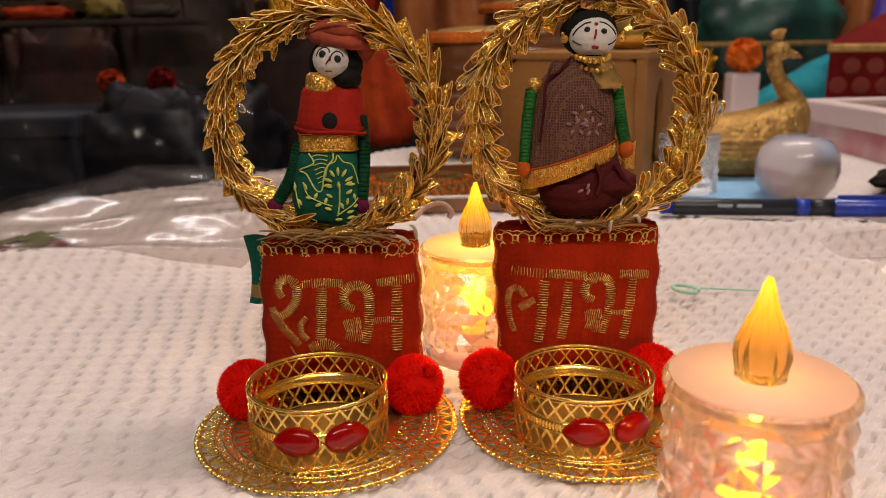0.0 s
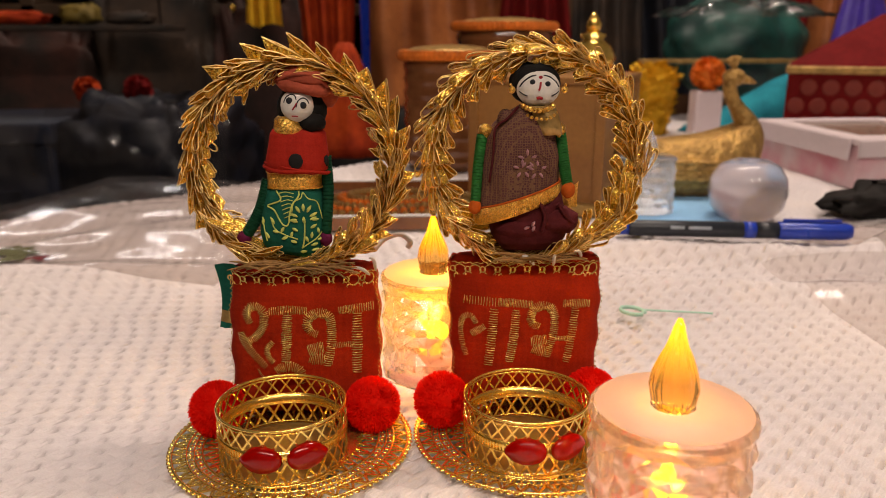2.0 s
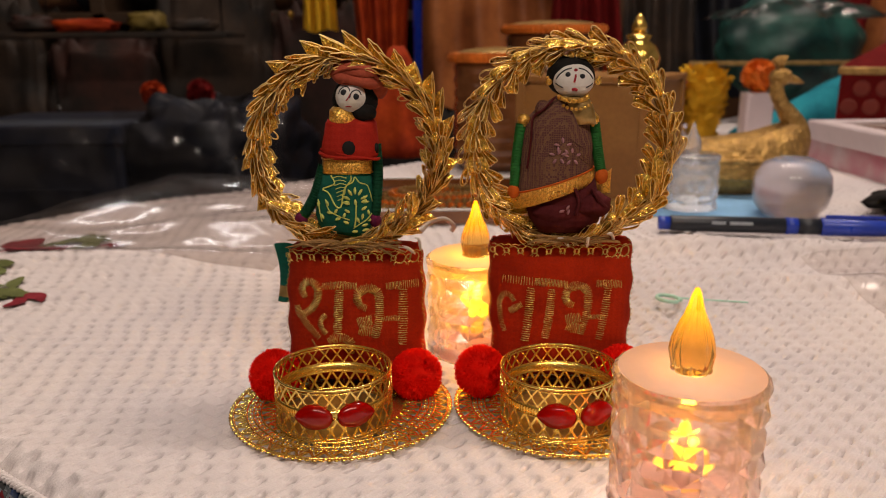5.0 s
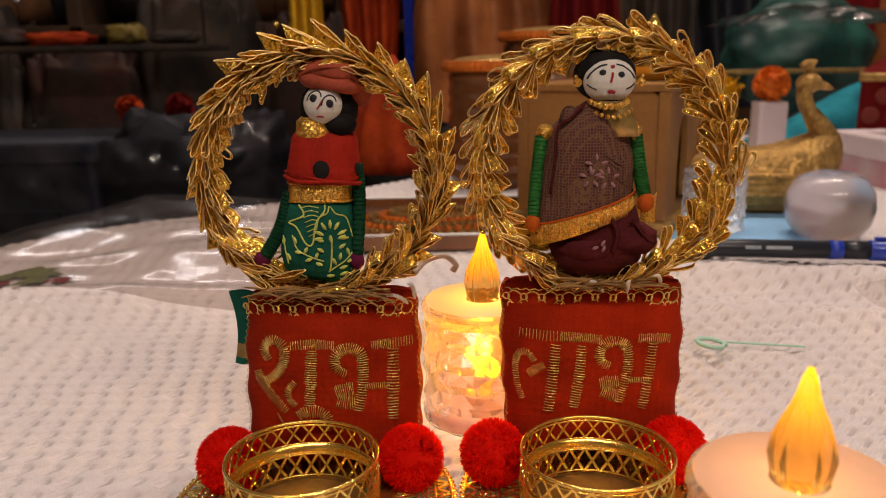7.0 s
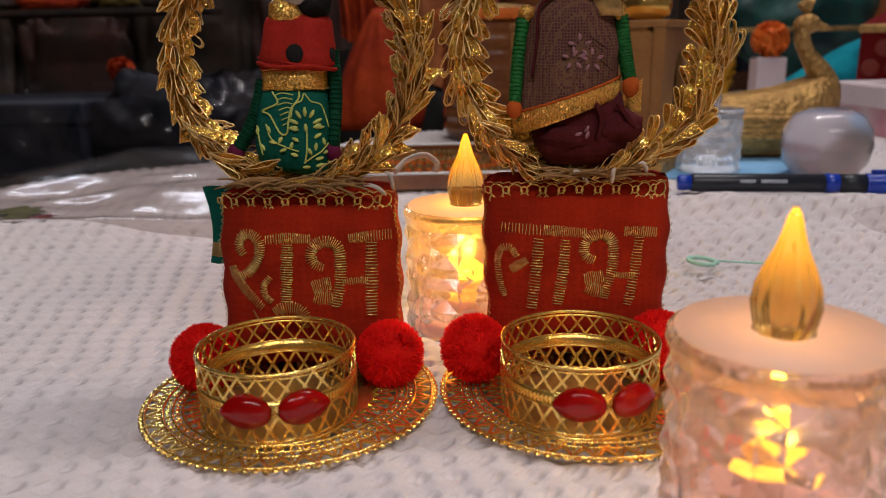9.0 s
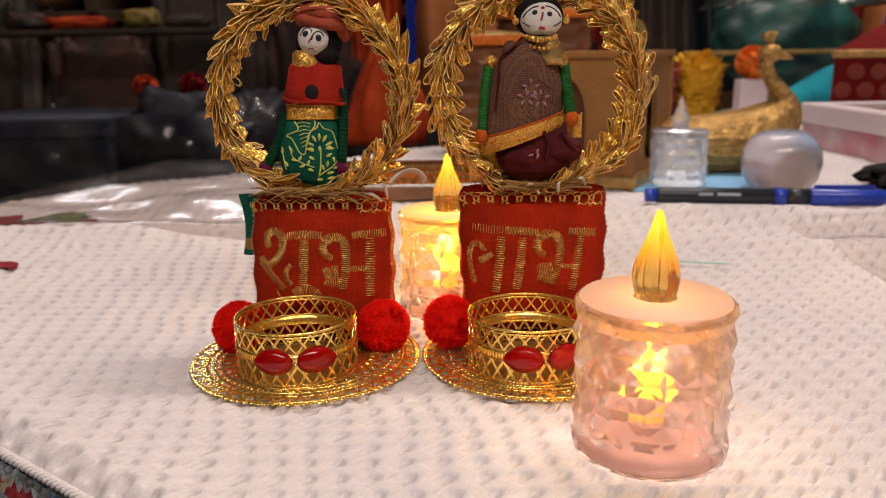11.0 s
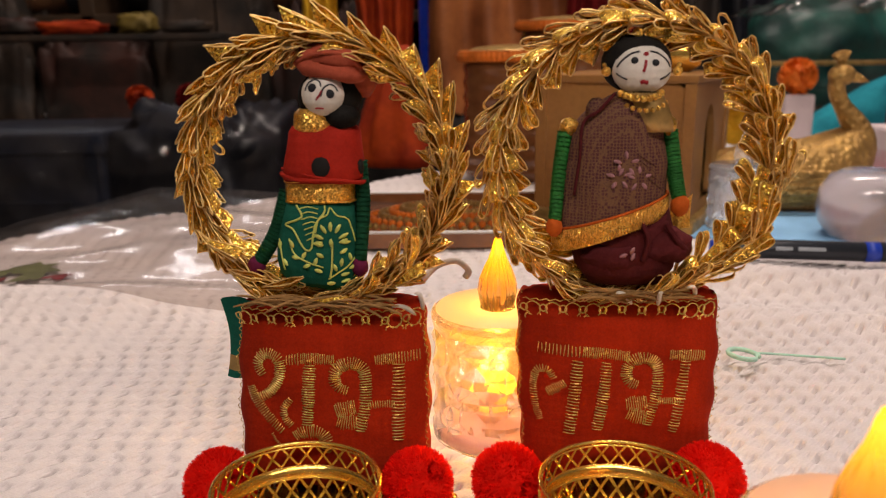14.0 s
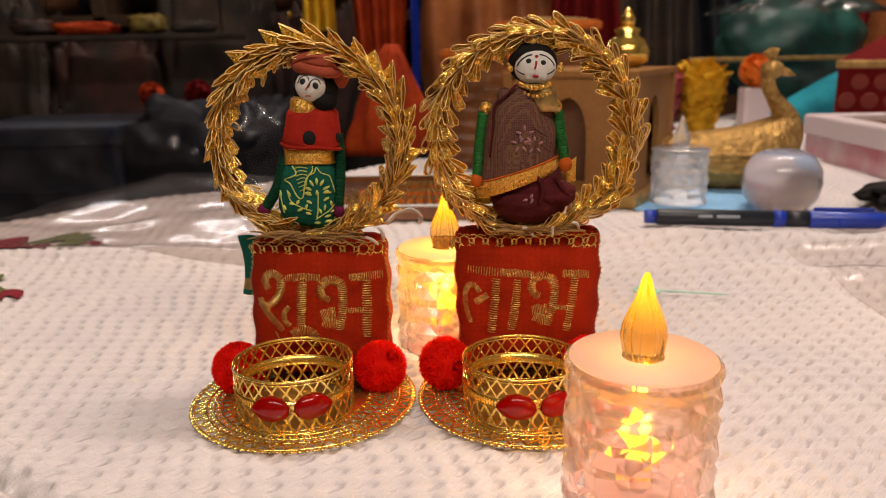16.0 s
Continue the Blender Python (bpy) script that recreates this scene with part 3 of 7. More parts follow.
def towel():
    u0, u1, v0, v1, step = -0.622, 0.30, 0.0, 1.35, 0.00060
    slant = lambda u: 0.0409 + 0.17 * (u + 0.185)   # the near hem runs aslant
    uu, vv = np.meshgrid(np.concatenate([np.arange(u0, -0.36, 0.0022), np.arange(-0.36, 0.12, step), np.arange(0.12, u1, 0.0020)]),
                         np.concatenate([np.arange(v0, 0.29, step), np.arange(0.29, 0.42, 0.0009), np.arange(0.42, 0.62, 0.0018), np.arange(0.62, v1, 0.005)]), indexing="ij")
    nu, nv = uu.shape
    P, Q = 0.0120, 0.0068
    wob = 0.0007 * np.sin(uu * 90 + 5 * np.sin(vv * 30)) + 0.0005 * np.sin(vv * 140)
    row = np.floor((uu + wob) / Q)
    du = (uu + wob) - (row + 0.5) * Q
    shift = np.where(row % 2 == 0, 0.0, P / 2)
    dv = np.mod(vv + wob + shift + P / 2, P) - P / 2
    rnd = np.sin(row * 12.9898 + np.floor((vv + shift) / P) * 78.233) * 43758.5453
    rnd = 0.65 + 0.7 * (rnd - np.floor(rnd))
    bent = du + 0.10 * dv * (rnd - 1.0) + 22.0 * dv * dv * (rnd - 0.8)
    patch = np.cos(2 * np.pi * dv / P) * np.cos(np.pi * du / Q)
    low = np.clip(patch * 1.6, 0, 1)
    slit = np.clip(1.3 - np.abs(bent - 0.0012) / 0.00052, 0, 1) * np.clip(1.6 - np.abs(dv) / 0.0026, 0, 1)
    strands = 0.0007 * np.cos(2 * np.pi * (bent + 0.12 * dv) / 0.0021) * low
    pocket = slit * 0.0046 * rnd - strands
    swell = 0.0008 * np.tanh(2.6 * patch)
    soft = 0.0005 * np.sin(uu * 47 + 2 * np.sin(vv * 23)) * np.sin(vv * 39 + 1.3 * np.sin(uu * 31))
    zz = towel_height(uu, vv + slant(uu)) - pocket - swell + soft - 0.0006
    hem = np.clip((vv - v0) / 0.013, 0, 1)
    rib = 0.0018 * np.abs(np.sin((uu + 0.25 * vv) * np.pi / 0.0088)) ** 0.6 * np.clip(1 - np.abs(vv - v0 - 0.009) / 0.010, 0, 1)
    zz = zz - 0.0065 * (1 - hem) ** 2.2 + rib
    edge = np.clip((uu - u0) / 0.006, 0, 1)
    zz = zz - 0.004 * (1 - edge) ** 2
    vv2 = vv + slant(uu) - 0.002 * np.sin(uu * 18) * (1 - np.clip((vv - v0) / 0.05, 0, 1))
    co = np.stack([UX * uu + VX * vv2, UY * uu + VY * vv2, zz], -1).reshape(-1, 3)
    idx = np.arange(nu * nv).reshape(nu, nv)
    quads = np.stack([idx[:-1, :-1], idx[1:, :-1], idx[1:, 1:], idx[:-1, 1:]], -1).reshape(-1, 4)
    me = bpy.data.meshes.new("towel")
    me.vertices.add(len(co))
    me.vertices.foreach_set("co", co.astype(np.float32).ravel())
    me.loops.add(quads.size)
    me.loops.foreach_set("vertex_index", quads.astype(np.int32).ravel())
    me.polygons.add(len(quads))
    me.polygons.foreach_set("loop_start", (np.arange(len(quads)) * 4).astype(np.int32))
    me.polygons.foreach_set("loop_total", np.full(len(quads), 4, np.int32))
    me.update(calc_edges=True)
    me.materials.append(TOWEL)
    me.shade_smooth()
    ob = tagged(new("towel", me), "white waffle-weave cotton towel with printed flowers, spread on the table", "towel")
    # plaited selvedge
    for k in range(3):
        bm = bmesh.new()
        tube(bm, [cloth_place(u, slant(u) - 0.0004 - 0.002 * math.sin(u * 18) + 0.0011 * math.sin(u * 900 + 2.09 * k), -0.0060 + 0.0008 * math.cos(u * 900 + 2.09 * k)) for u in np.arange(-0.42, 0.10, 0.0008)], 0.0008, 5)
        part("selvedge_strand", bm, TOWEL, ob)
    return ob


def petal(bm, u, v, length, width, turn, mi=0, lift=0.0005):
    """A printed leaf or petal that follows the cloth."""
    rows, c, s = [], math.cos(turn), math.sin(turn)
    for i in range(9):
        t = i / 8
        w = width * math.sin(math.pi * min(1, t * 0.94 + 0.03)) ** 0.8
        pair = []
        for k in (-1, -0.33, 0.33, 1):
            a, b = (t - 0.5) * length, k * w / 2 + 0.1 * length * math.sin(math.pi * t)
            pu, pv = u + a * c - b * s, v + a * s + b * c
            pair.append(bm.verts.new(cloth_place(pu, pv, float(towel_height(np.float64(pu), np.float64(pv))) + lift)))
        rows.append(pair)
    ring_bridge(bm, rows, False, mi=mi)


def printed_flowers(parent):
    rng = random.Random(4)
    # middle, spread, leaf length, count, red or green
    sprays = (((-0.292, 0.4425, 0.016, 0.026, 7, 1), (-0.268, 0.4420, 0.006, 0.016, 2, 1), (-0.262, 0.4660, 0.017, 0.023, 10, 0), (-0.238, 0.4590, 0.004, 0.016, 2, 1)),
              ((-0.285, 0.3950, 0.012, 0.020, 6, 0), (-0.310, 0.4050, 0.010, 0.020, 3, 0)),
              ((-0.257, 0.3620, 0.017, 0.019, 10, 0), (-0.236, 0.3520, 0.008, 0.018, 4, 1)),
              ((0.132, 0.1130, 0.006, 0.013, 4, 1),))
    for spray in sprays:
        bm = bmesh.new()
        for x, y, spread, length, count, mi in spray:
            u, v = UX * x + UY * y, VX * x + VY * y
            for k in range(count):
                a = rng.uniform(0, 6.28)
                d = spread * math.sqrt(rng.random())
                petal(bm, u + d * math.cos(a), v + d * math.sin(a), length * rng.uniform(0.8, 1.2), length * rng.uniform(0.34, 0.52), a + rng.uniform(-0.8, 0.8), mi, 0.0009 + 0.00010 * k + 0.0001 * mi)
        part("printed_flower", bm, [LEAF_PRINT, BERRY_PRINT], parent, "faded red and green print", smooth=True)


def table():
    turn = math.degrees(math.atan2(UY, UX))
    t = thing("table", (0, 0, FLOOR), "large dark wooden table under cloths", "table", turn=turn)
    part("tabletop", box(bmesh.new(), (-0.64, -0.42, -0.045 - FLOOR), (0.62, 1.5, -0.012 - FLOOR), 0.006), WOOD_DARK, t)
    for u in (-0.57, 0.55):
        for v in (-0.35, 1.43):
            part("leg", box(bmesh.new(), (u - 0.03, v - 0.03, 0), (u + 0.03, v + 0.03, -0.045 - FLOOR), 0.004), WOOD_DARK, t)
    # grey marled cloth beneath the towel, in knotted rows with a dark red stripe
    bm = bmesh.new()
    nu, nv = 640, 280
    u0, u1, v0, v1 = -0.46, 0.12, -0.17, 0.08
    grid = []
    for i in range(nu):
        row = []
        for j in range(nv):
            u, v = u0 + (u1 - u0) * i / (nu - 1), v0 + (v1 - v0) * j / (nv - 1)
            w = v - 0.168 * u
            k = abs(math.sin(w * math.pi / 0.0028)) ** 0.7 * (0.5 + 0.5 * math.sin(u * 2 * math.pi / 0.0044 + (math.floor(w / 0.0028) % 2) * math.pi))
            row.append(bm.verts.new(cloth_place(u, v, -0.0096 + 0.0036 * k + 0.0014 * noise.noise(Vector((u * 260, v * 260, 0))))))
        grid.append(row)
    ring_bridge(bm, grid, False)
    for f in bm.faces:
        c = f.calc_center_median()
        v = VX * c.x + VY * c.y
        u = UX * c.x + UY * c.y
        w = v - 0.0244 - 0.168 * (u + 0.233)
        row = math.floor((v - 0.168 * u) / 0.0028)
        cell = math.floor(u / 0.0044 + 0.5 * (row % 2) + 0.25)
        pick = math.sin(row * 12.9898 + cell * 78.233) * 43758.5453
        pick -= math.floor(pick)
        f.material_index = 0 if pick < 0.54 else 2 if pick < 0.86 else 3 if pick < 0.93 else 4
        if abs(w) < 0.0018 and pick < 0.85:
            f.material_index = 1
    cloth = part("tablecloth", bm, [DURRIE, RED_YARN, DURRIE_DARK, DURRIE_BLUE, DURRIE_OLIVE], None, "coarse grey and navy marled cotton cloth with a dark red stripe", smooth=True)
    tagged(cloth, category="tablecloth")
    return t


room()
added_wall_tube()
table()
printed_flowers(towel())


# ---- the two stands: disc, cup, pompoms, cushion, wreath ----
def strip(bm, a, b, w, t, n, mi=0):
    """A flat metal strip from a to b, w wide, t thick, facing n."""
    a, b, n = Vector(a), Vector(b), Vector(n).normalized()
    s = (b - a).cross(n).normalized() * w / 2
    vs = [bm.verts.new(p) for p in (a - s, a + s, b + s, b - s, a - s + n * t, a + s + n * t, b + s + n * t, b - s + n * t)]
    for q in ((4, 5, 6, 7), (0, 4, 7, 3), (1, 2, 6, 5), (0, 1, 5, 4), (2, 3, 7, 6)):
        bm.faces.new([vs[i] for i in q]).material_index = mi


def hoop(bm, r, z, thick, seg=72, sides=6, wave=0.0, count=0, mi=0):
    tube(bm, [((r + wave * math.cos(count * a)) * math.cos(a), (r + wave * math.cos(count * a)) * math.sin(a), z) for a in (2 * math.pi * i / seg for i in range(seg))], thick, sides, True, mi)


def bead(bm, x, y, z, r, mi=0):
    rings = [[bm.verts.new((x + q * math.cos(k * math.pi / 3), y + q * math.sin(k * math.pi / 3), z + h)) for k in range(6)] for q, h in ((r, 0), (r * 0.75, r * 0.6))]
    ring_bridge(bm, rings, True, False, True, mi)


def base_disc(parent):
    """Pierced gilt plate: beaded rim, triangles, dotted rings, and a plain middle."""
    bm = bmesh.new()
    lathe(bm, [(0.0250, 0.0006), (0.0250, 0.0012), (0.0012, 0.0012), (0.0012, 0.0006)], 72, cap0=False, cap1=False)
    disc = part("base_disc", bm, BRASS, parent, "pierced gilt metal disc", smooth=True)
    for r, th in ((0.0412, 0.0006), (0.0362, 0.0005), (0.0336, 0.00045), (0.0308, 0.0005)):
        bm = bmesh.new()
        hoop(bm, r, 0.0013, th, 96)
        part("hoop", bm, BRASS, disc, smooth=True)
    bm = bmesh.new()
    n = 44
    for i in range(n):
        a0, a1, a2 = (2 * math.pi * (i + k) / n for k in (0, 0.5, 1))
        p = lambda r, a, z=0.0011: (r * math.cos(a), r * math.sin(a), z)
        strip(bm, p(0.0365, a0), p(0.0410, a1), 0.0010, 0.0006, (0, 0, 1))
        strip(bm, p(0.0365, a2), p(0.0410, a1), 0.0010, 0.0006, (0, 0, 1))
        strip(bm, p(0.0365, a1), p(0.0385, a1), 0.0009, 0.0005, (0, 0, 1))
        strip(bm, p(0.0246, a0), p(0.0308, a1), 0.0009, 0.0005, (0, 0, 1))
        strip(bm, p(0.0246, a2), p(0.0308, a1), 0.0009, 0.0005, (0, 0, 1))
    part("lattice", bm, BRASS, disc)
    bm = bmesh.new()
    for i in range(104):
        a = 2 * math.pi * i / 104
        bead(bm, 0.0419 * math.cos(a), 0.0419 * math.sin(a), 0.0011, 0.0010)
    part("beaded_rim", bm, BRASS, disc)
    bm = bmesh.new()
    for r, n, q in ((0.0349, 100, 0.00070), (0.0322, 92, 0.00070), (0.0285, 80, 0.0006), (0.0262, 74, 0.0006)):
        for i in range(n):
            a = 2 * math.pi * (i + 0.5 * (n % 3)) / n
            bead(bm, r * math.cos(a), r * math.sin(a), 0.0011, q)
    for i in range(60):
        a = 2 * math.pi * i / 60
        strip(bm, (0.0308 * math.cos(a), 0.0308 * math.sin(a), 0.0010), (0.0362 * math.cos(a), 0.0362 * math.sin(a), 0.0010), 0.0007, 0.0004, (0, 0, 1))
    part("dotted_band", bm, BRASS, disc)
    return disc


def cup(parent, x, y, z, facing):
    """A tea-light cup of pierced gilt strip with two red gems."""
    R, H = 0.0213, 0.0200
    bm = bmesh.new()
    hoop(bm, R, H, 0.00055, 96)
    body = part("tealight_cup", bm, BRASS, parent, "pierced gilt metal tea-light cup", smooth=True, m=pose(x, y, z))
    for zz, th in ((H - 0.0012, 0.00035), (0.0128, 0.0003), (0.0090, 0.0003), (0.0006, 0.0006), (0.0018, 0.0003)):
        bm = bmesh.new()
        hoop(bm, R, zz, th, 96)
        part("hoop", bm, BRASS, body, smooth=True)
    bm = bmesh.new()
    lathe(bm, [(R - 0.0002, 0.0092), (R + 0.0002, 0.0092), (R + 0.0002, 0.0126), (R - 0.0002, 0.0126), (R - 0.0002, 0.0092)], 96, cap0=False, cap1=False)
    for i in range(120):
        a = 2 * math.pi * i / 120
        d = Vector((math.cos(a), math.sin(a), 0))
        for rr in (R + 0.0002, R - 0.0005):
            strip(bm, d * rr + Vector((0, 0, 0.0098)), d * rr + Vector((0, 0, 0.0120)), 0.0005, 0.0003, d)
    part("ribbed_band", bm, BRASS, body)
    for name, z0, z1, n, w in (("upper_lattice", 0.0130, H - 0.0006, 28, 0.00066), ("lower_lattice", 0.0012, 0.0091, 28, 0.00085)):
        bm = bmesh.new()
        for i in range(n):
            for sgn in (1, -1):
                pts = []
                for k in range(4):
                    a = 2 * math.pi * (i + sgn * k / 3) / n
                    pts.append(Vector((R * math.cos(a), R * math.sin(a), z0 + (z1 - z0) * k / 3)))
                for p, q in zip(pts, pts[1:]):
                    strip(bm, p, q, w, 0.0003, (p.x + q.x, p.y + q.y, 0))
            a = 2 * math.pi * (i + 0.5) / n
            d = Vector((math.cos(a), math.sin(a), 0))
            mid = d * R + Vector((0, 0, (z0 + z1) / 2))
            strip(bm, mid - Vector((0, 0, 0.0006)), mid + Vector((0, 0, 0.0006)), 0.0012, 0.0003, d)
        part(name, bm, BRASS, body)
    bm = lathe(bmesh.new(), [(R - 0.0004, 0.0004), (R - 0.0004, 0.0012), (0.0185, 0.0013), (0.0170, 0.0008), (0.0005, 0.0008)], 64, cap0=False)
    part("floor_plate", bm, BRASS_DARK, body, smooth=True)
    for k, off in enumerate((-0.0070, 0.0070)):
        a = math.radians(facing) + off / R
        bm = bmesh.new()
        rings = []
        for r, h in ((1.0, 0.0), (0.96, 0.35), (0.78, 0.72), (0.45, 0.95), (0.06, 1.0)):
            ring = []
            for i in range(28):
                t = 2 * math.pi * i / 28
                px, pz = 0.0066 * math.cos(t), 0.0047 * math.copysign(abs(math.sin(t)) ** 0.85, math.sin(t))
                outer = math.cos(t) * (1 if k else -1)
                if outer > 0:
                    pz *= (1 - outer ** 3.0 * 0.6)
                    px *= 1.10
                ring.append(bm.verts.new((r * px, -0.0030 * h, r * pz)))
            rings.append(ring)
        ring_bridge(bm, rings, True, True, True)
        d = Vector((math.cos(a), math.sin(a), 0))
        m = Matrix.Translation(d * (R + 0.0004) + Vector((0, 0, 0.0106))) @ Matrix.Rotation(a + math.pi / 2, 4, "Z")
        part("gem", bm, RUBY, body, "red glass gem", smooth=True, m=m)
    bm = bmesh.new()
    for k in range(3):
        bead(bm, 0, 0, 0, 0.0008)
    a = math.radians(facing)
    part("stud", bm, BRASS, body, m=Matrix.Translation((math.cos(a) * (R + 0.0006), math.sin(a) * (R + 0.0006), 0.0095)) @ Matrix.Rotation(a + math.pi / 2, 4, "Z") @ Matrix.Rotation(math.pi / 2, 4, "X"))
    return body


def pompom_mesh():
    rng = random.Random(11)
    bm = bmesh.new()
    blob(bm, (0, 0, 0), (0.0082, 0.0082, 0.0084), 20, 12, rough=0.12)
    for i in range(6500):
        z = rng.uniform(-1, 1)
        a = rng.uniform(0, 6.2832)
        d = Vector((math.sqrt(1 - z * z) * math.cos(a), math.sqrt(1 - z * z) * math.sin(a), z))
        lump = 1 + 0.09 * noise.noise(d * 2.6)
        side = d.cross(Vector((rng.gauss(0, 1), rng.gauss(0, 1), rng.gauss(0, 1)))).normalized()
        lean = (d + side.cross(d) * rng.uniform(-0.5, 0.5) + side * rng.uniform(-0.4, 0.4)).normalized()
        root, tip = d * 0.0070, d * 0.0070 + lean * rng.uniform(0.0016, 0.0026) * lump
        w = rng.uniform(0.00010, 0.00022)
        bm.faces.new([bm.verts.new(p) for p in (root - side * w, root + side * w, tip + side * w * 0.8, tip - side * w * 0.8)])
    return finish(bm, "pompom", RED_WOOL)


POMPOM = pompom_mesh()


def pillow_depth(u, v, T):
    return T * max(0.0, (1 - abs(u) ** 3.2) * (1 - abs(v) ** 4.0)) ** 0.34


def pillow_point(s, t, W, H, T, side):
    """A point of the cushion: s, t from -1 to 1, side -1 for the front."""
    e = 0.0012 * noise.noise(Vector((s * 3, t * 3, side)))
    bow = 0.965 + 0.045 * (1 - t * t) * abs(s) + 0.018 * math.sin(13 * t + 3 * s) * abs(s) ** 5
    y = side * (pillow_depth(s, t, T) + e * (1 - max(abs(s), abs(t)) ** 6) + 0.0004)
    bow *= 1 - 0.045 * abs(t) ** 9
    y -= side * 0.3 * T * (abs(s) * abs(t)) ** 6
    return Vector((s * W / 2 * bow, y, (t + 1) * H / 2 - 0.0016 * abs(s) ** 7 * (1 if t > 0 else -1) * abs(t) ** 6 - 0.0012 * (1 - s * s) * (1 if t > 0 else -1) * abs(t) ** 3))


def cushion(parent, m, W, H, T, taper):
    bm = bmesh.new()
    n = 40
    for side in (-1, 1):
        grid = []
        for i in range(n + 1):
            row = []
            for j in range(n + 1):
                s, t = math.sin(math.pi / 2 * (2 * i / n - 1)), math.sin(math.pi / 2 * (2 * j / n - 1))
                p = pillow_point(s, t, W, H, T, side)
                p.x *= 1 + taper * t
                row.append(bm.verts.new(p))
            grid.append(row if side < 0 else row[::-1])
        ring_bridge(bm, grid, False)
    bmesh.ops.remove_doubles(bm, verts=bm.verts, dist=0.0009)
    body = part("cushion", bm, RED_FELT, parent, "stuffed red velvet block with gold embroidery", smooth=True, m=m)
    on = lambda x, z, lift=0.0003: Vector((x, pillow_point(max(-0.97, min(0.97, 2 * x / W / (1 + taper * (2 * z / H - 1)))), max(-0.97, min(0.97, 2 * z / H - 1)), W, H, T, -1).y - lift, z))
    # couched gold cord up both sides
    for sx in (-1, 1):
        bm = bmesh.new()
        pts = []
        for k in range(90):
            t = -0.97 + 1.94 * k / 89
            q = pillow_point(0.985 * sx, t, W, H, T, -1)
            q.x *= 1 + taper * t
            pts.append(q + Vector((0.0005 * math.sin(k * 1.9), -0.0006 + 0.0006 * math.cos(k * 1.9), 0)))
        tube(bm, pts, 0.00014, 4)
        part("edge_cord", bm, STITCH, body)
    return body, on


def satin(bm, pts, width, on, rng, spacing=0.00056):
    """Close parallel stitches across a stroke; width per point in metres."""
    line = smooth_line([Vector((x, 0, z)) for x, z in pts], 24)
    along, last = 0.0, line[0]
    for i in range(1, len(line)):
        along += (line[i] - last).length
        last = line[i]
        if along < spacing:
            continue
        along = 0.0
        d = (line[i] - line[i - 1]).normalized()
        nrm = Vector((-d.z, 0, d.x))
        f = i / len(line)
        w = 0.88 * width * (0.78 + 0.22 * math.sin(math.pi * f) ** 0.5) / 2 * rng.uniform(0.86, 1.12)
        c = line[i]
        skew = d * rng.uniform(-0.00012, 0.00012)
        q = [on(*(c + nrm * w * k + skew * k).xz, 0.0002 + 0.00034 * (1 - k * k)) for k in (-1, -0.5, 0, 0.5, 1)]
        tube(bm, q, 0.00017, 4)


def letters(body, on, glyphs, seed):
    rng = random.Random(seed)
    for strokes in glyphs:
        bm = bmesh.new()
        for width, pts in strokes:
            satin(bm, pts, width, on, rng)
        part("embroidered_letter", bm, STITCH, body, "gold thread embroidery", smooth=True)


def lace(body, on, W, z, count):
    """Looped gold lace along the cushion's upper front edge."""
    bm = bmesh.new()
    r0 = W / count / 2
    for rad, dx, dz in ((r0 * 0.80, 0, 0), (r0 * 0.34, 0, -r0 * 1.15), (r0 * 0.34, -r0 * 0.6, -r0 * 0.95), (r0 * 0.34, r0 * 0.6, -r0 * 0.95), (r0 * 0.4, -r0, r0 * 0.1)):
        ring = [Vector((dx + rad * math.cos(a), 0.00012 * math.sin(5 * a), dz + rad * math.sin(a))) for a in (2 * math.pi * i / 12 for i in range(12))]
        tube(bm, ring, 0.00025, 4, True)
    mesh = finish(bm, "lace_loop", STITCH, True)
    for i in range(count):
        x = -W / 2 + W * (i + 0.5) / count
        p = on(x, z, 0.0005)
        q = on(x, z - 0.003, 0.0005)
        r = on(x + 0.001, z, 0.0005)
        tilt = math.atan2(q.y - p.y, 0.003)
        piece("lace_loop", mesh, body, Matrix.Translation(p) @ Matrix.Rotation(math.atan2(r.y - p.y, 0.001), 4, "Z") @ Matrix.Rotation(-tilt, 4, "X") @ Matrix.Rotation(math.radians(8 * math.sin(i * 3.1)), 4, "Y"))
    bm = bmesh.new()
    for row in range(1):
        pts = [on(-W / 2 + W * k / 60, z + 0.0024 + 0.0011 * row + 0.0003 * math.sin(k * 2.1 + row), 0.0004) for k in range(61)]
        tube(bm, pts, 0.00020, 4)
    part("lace_heading", bm, STITCH, body, smooth=True)


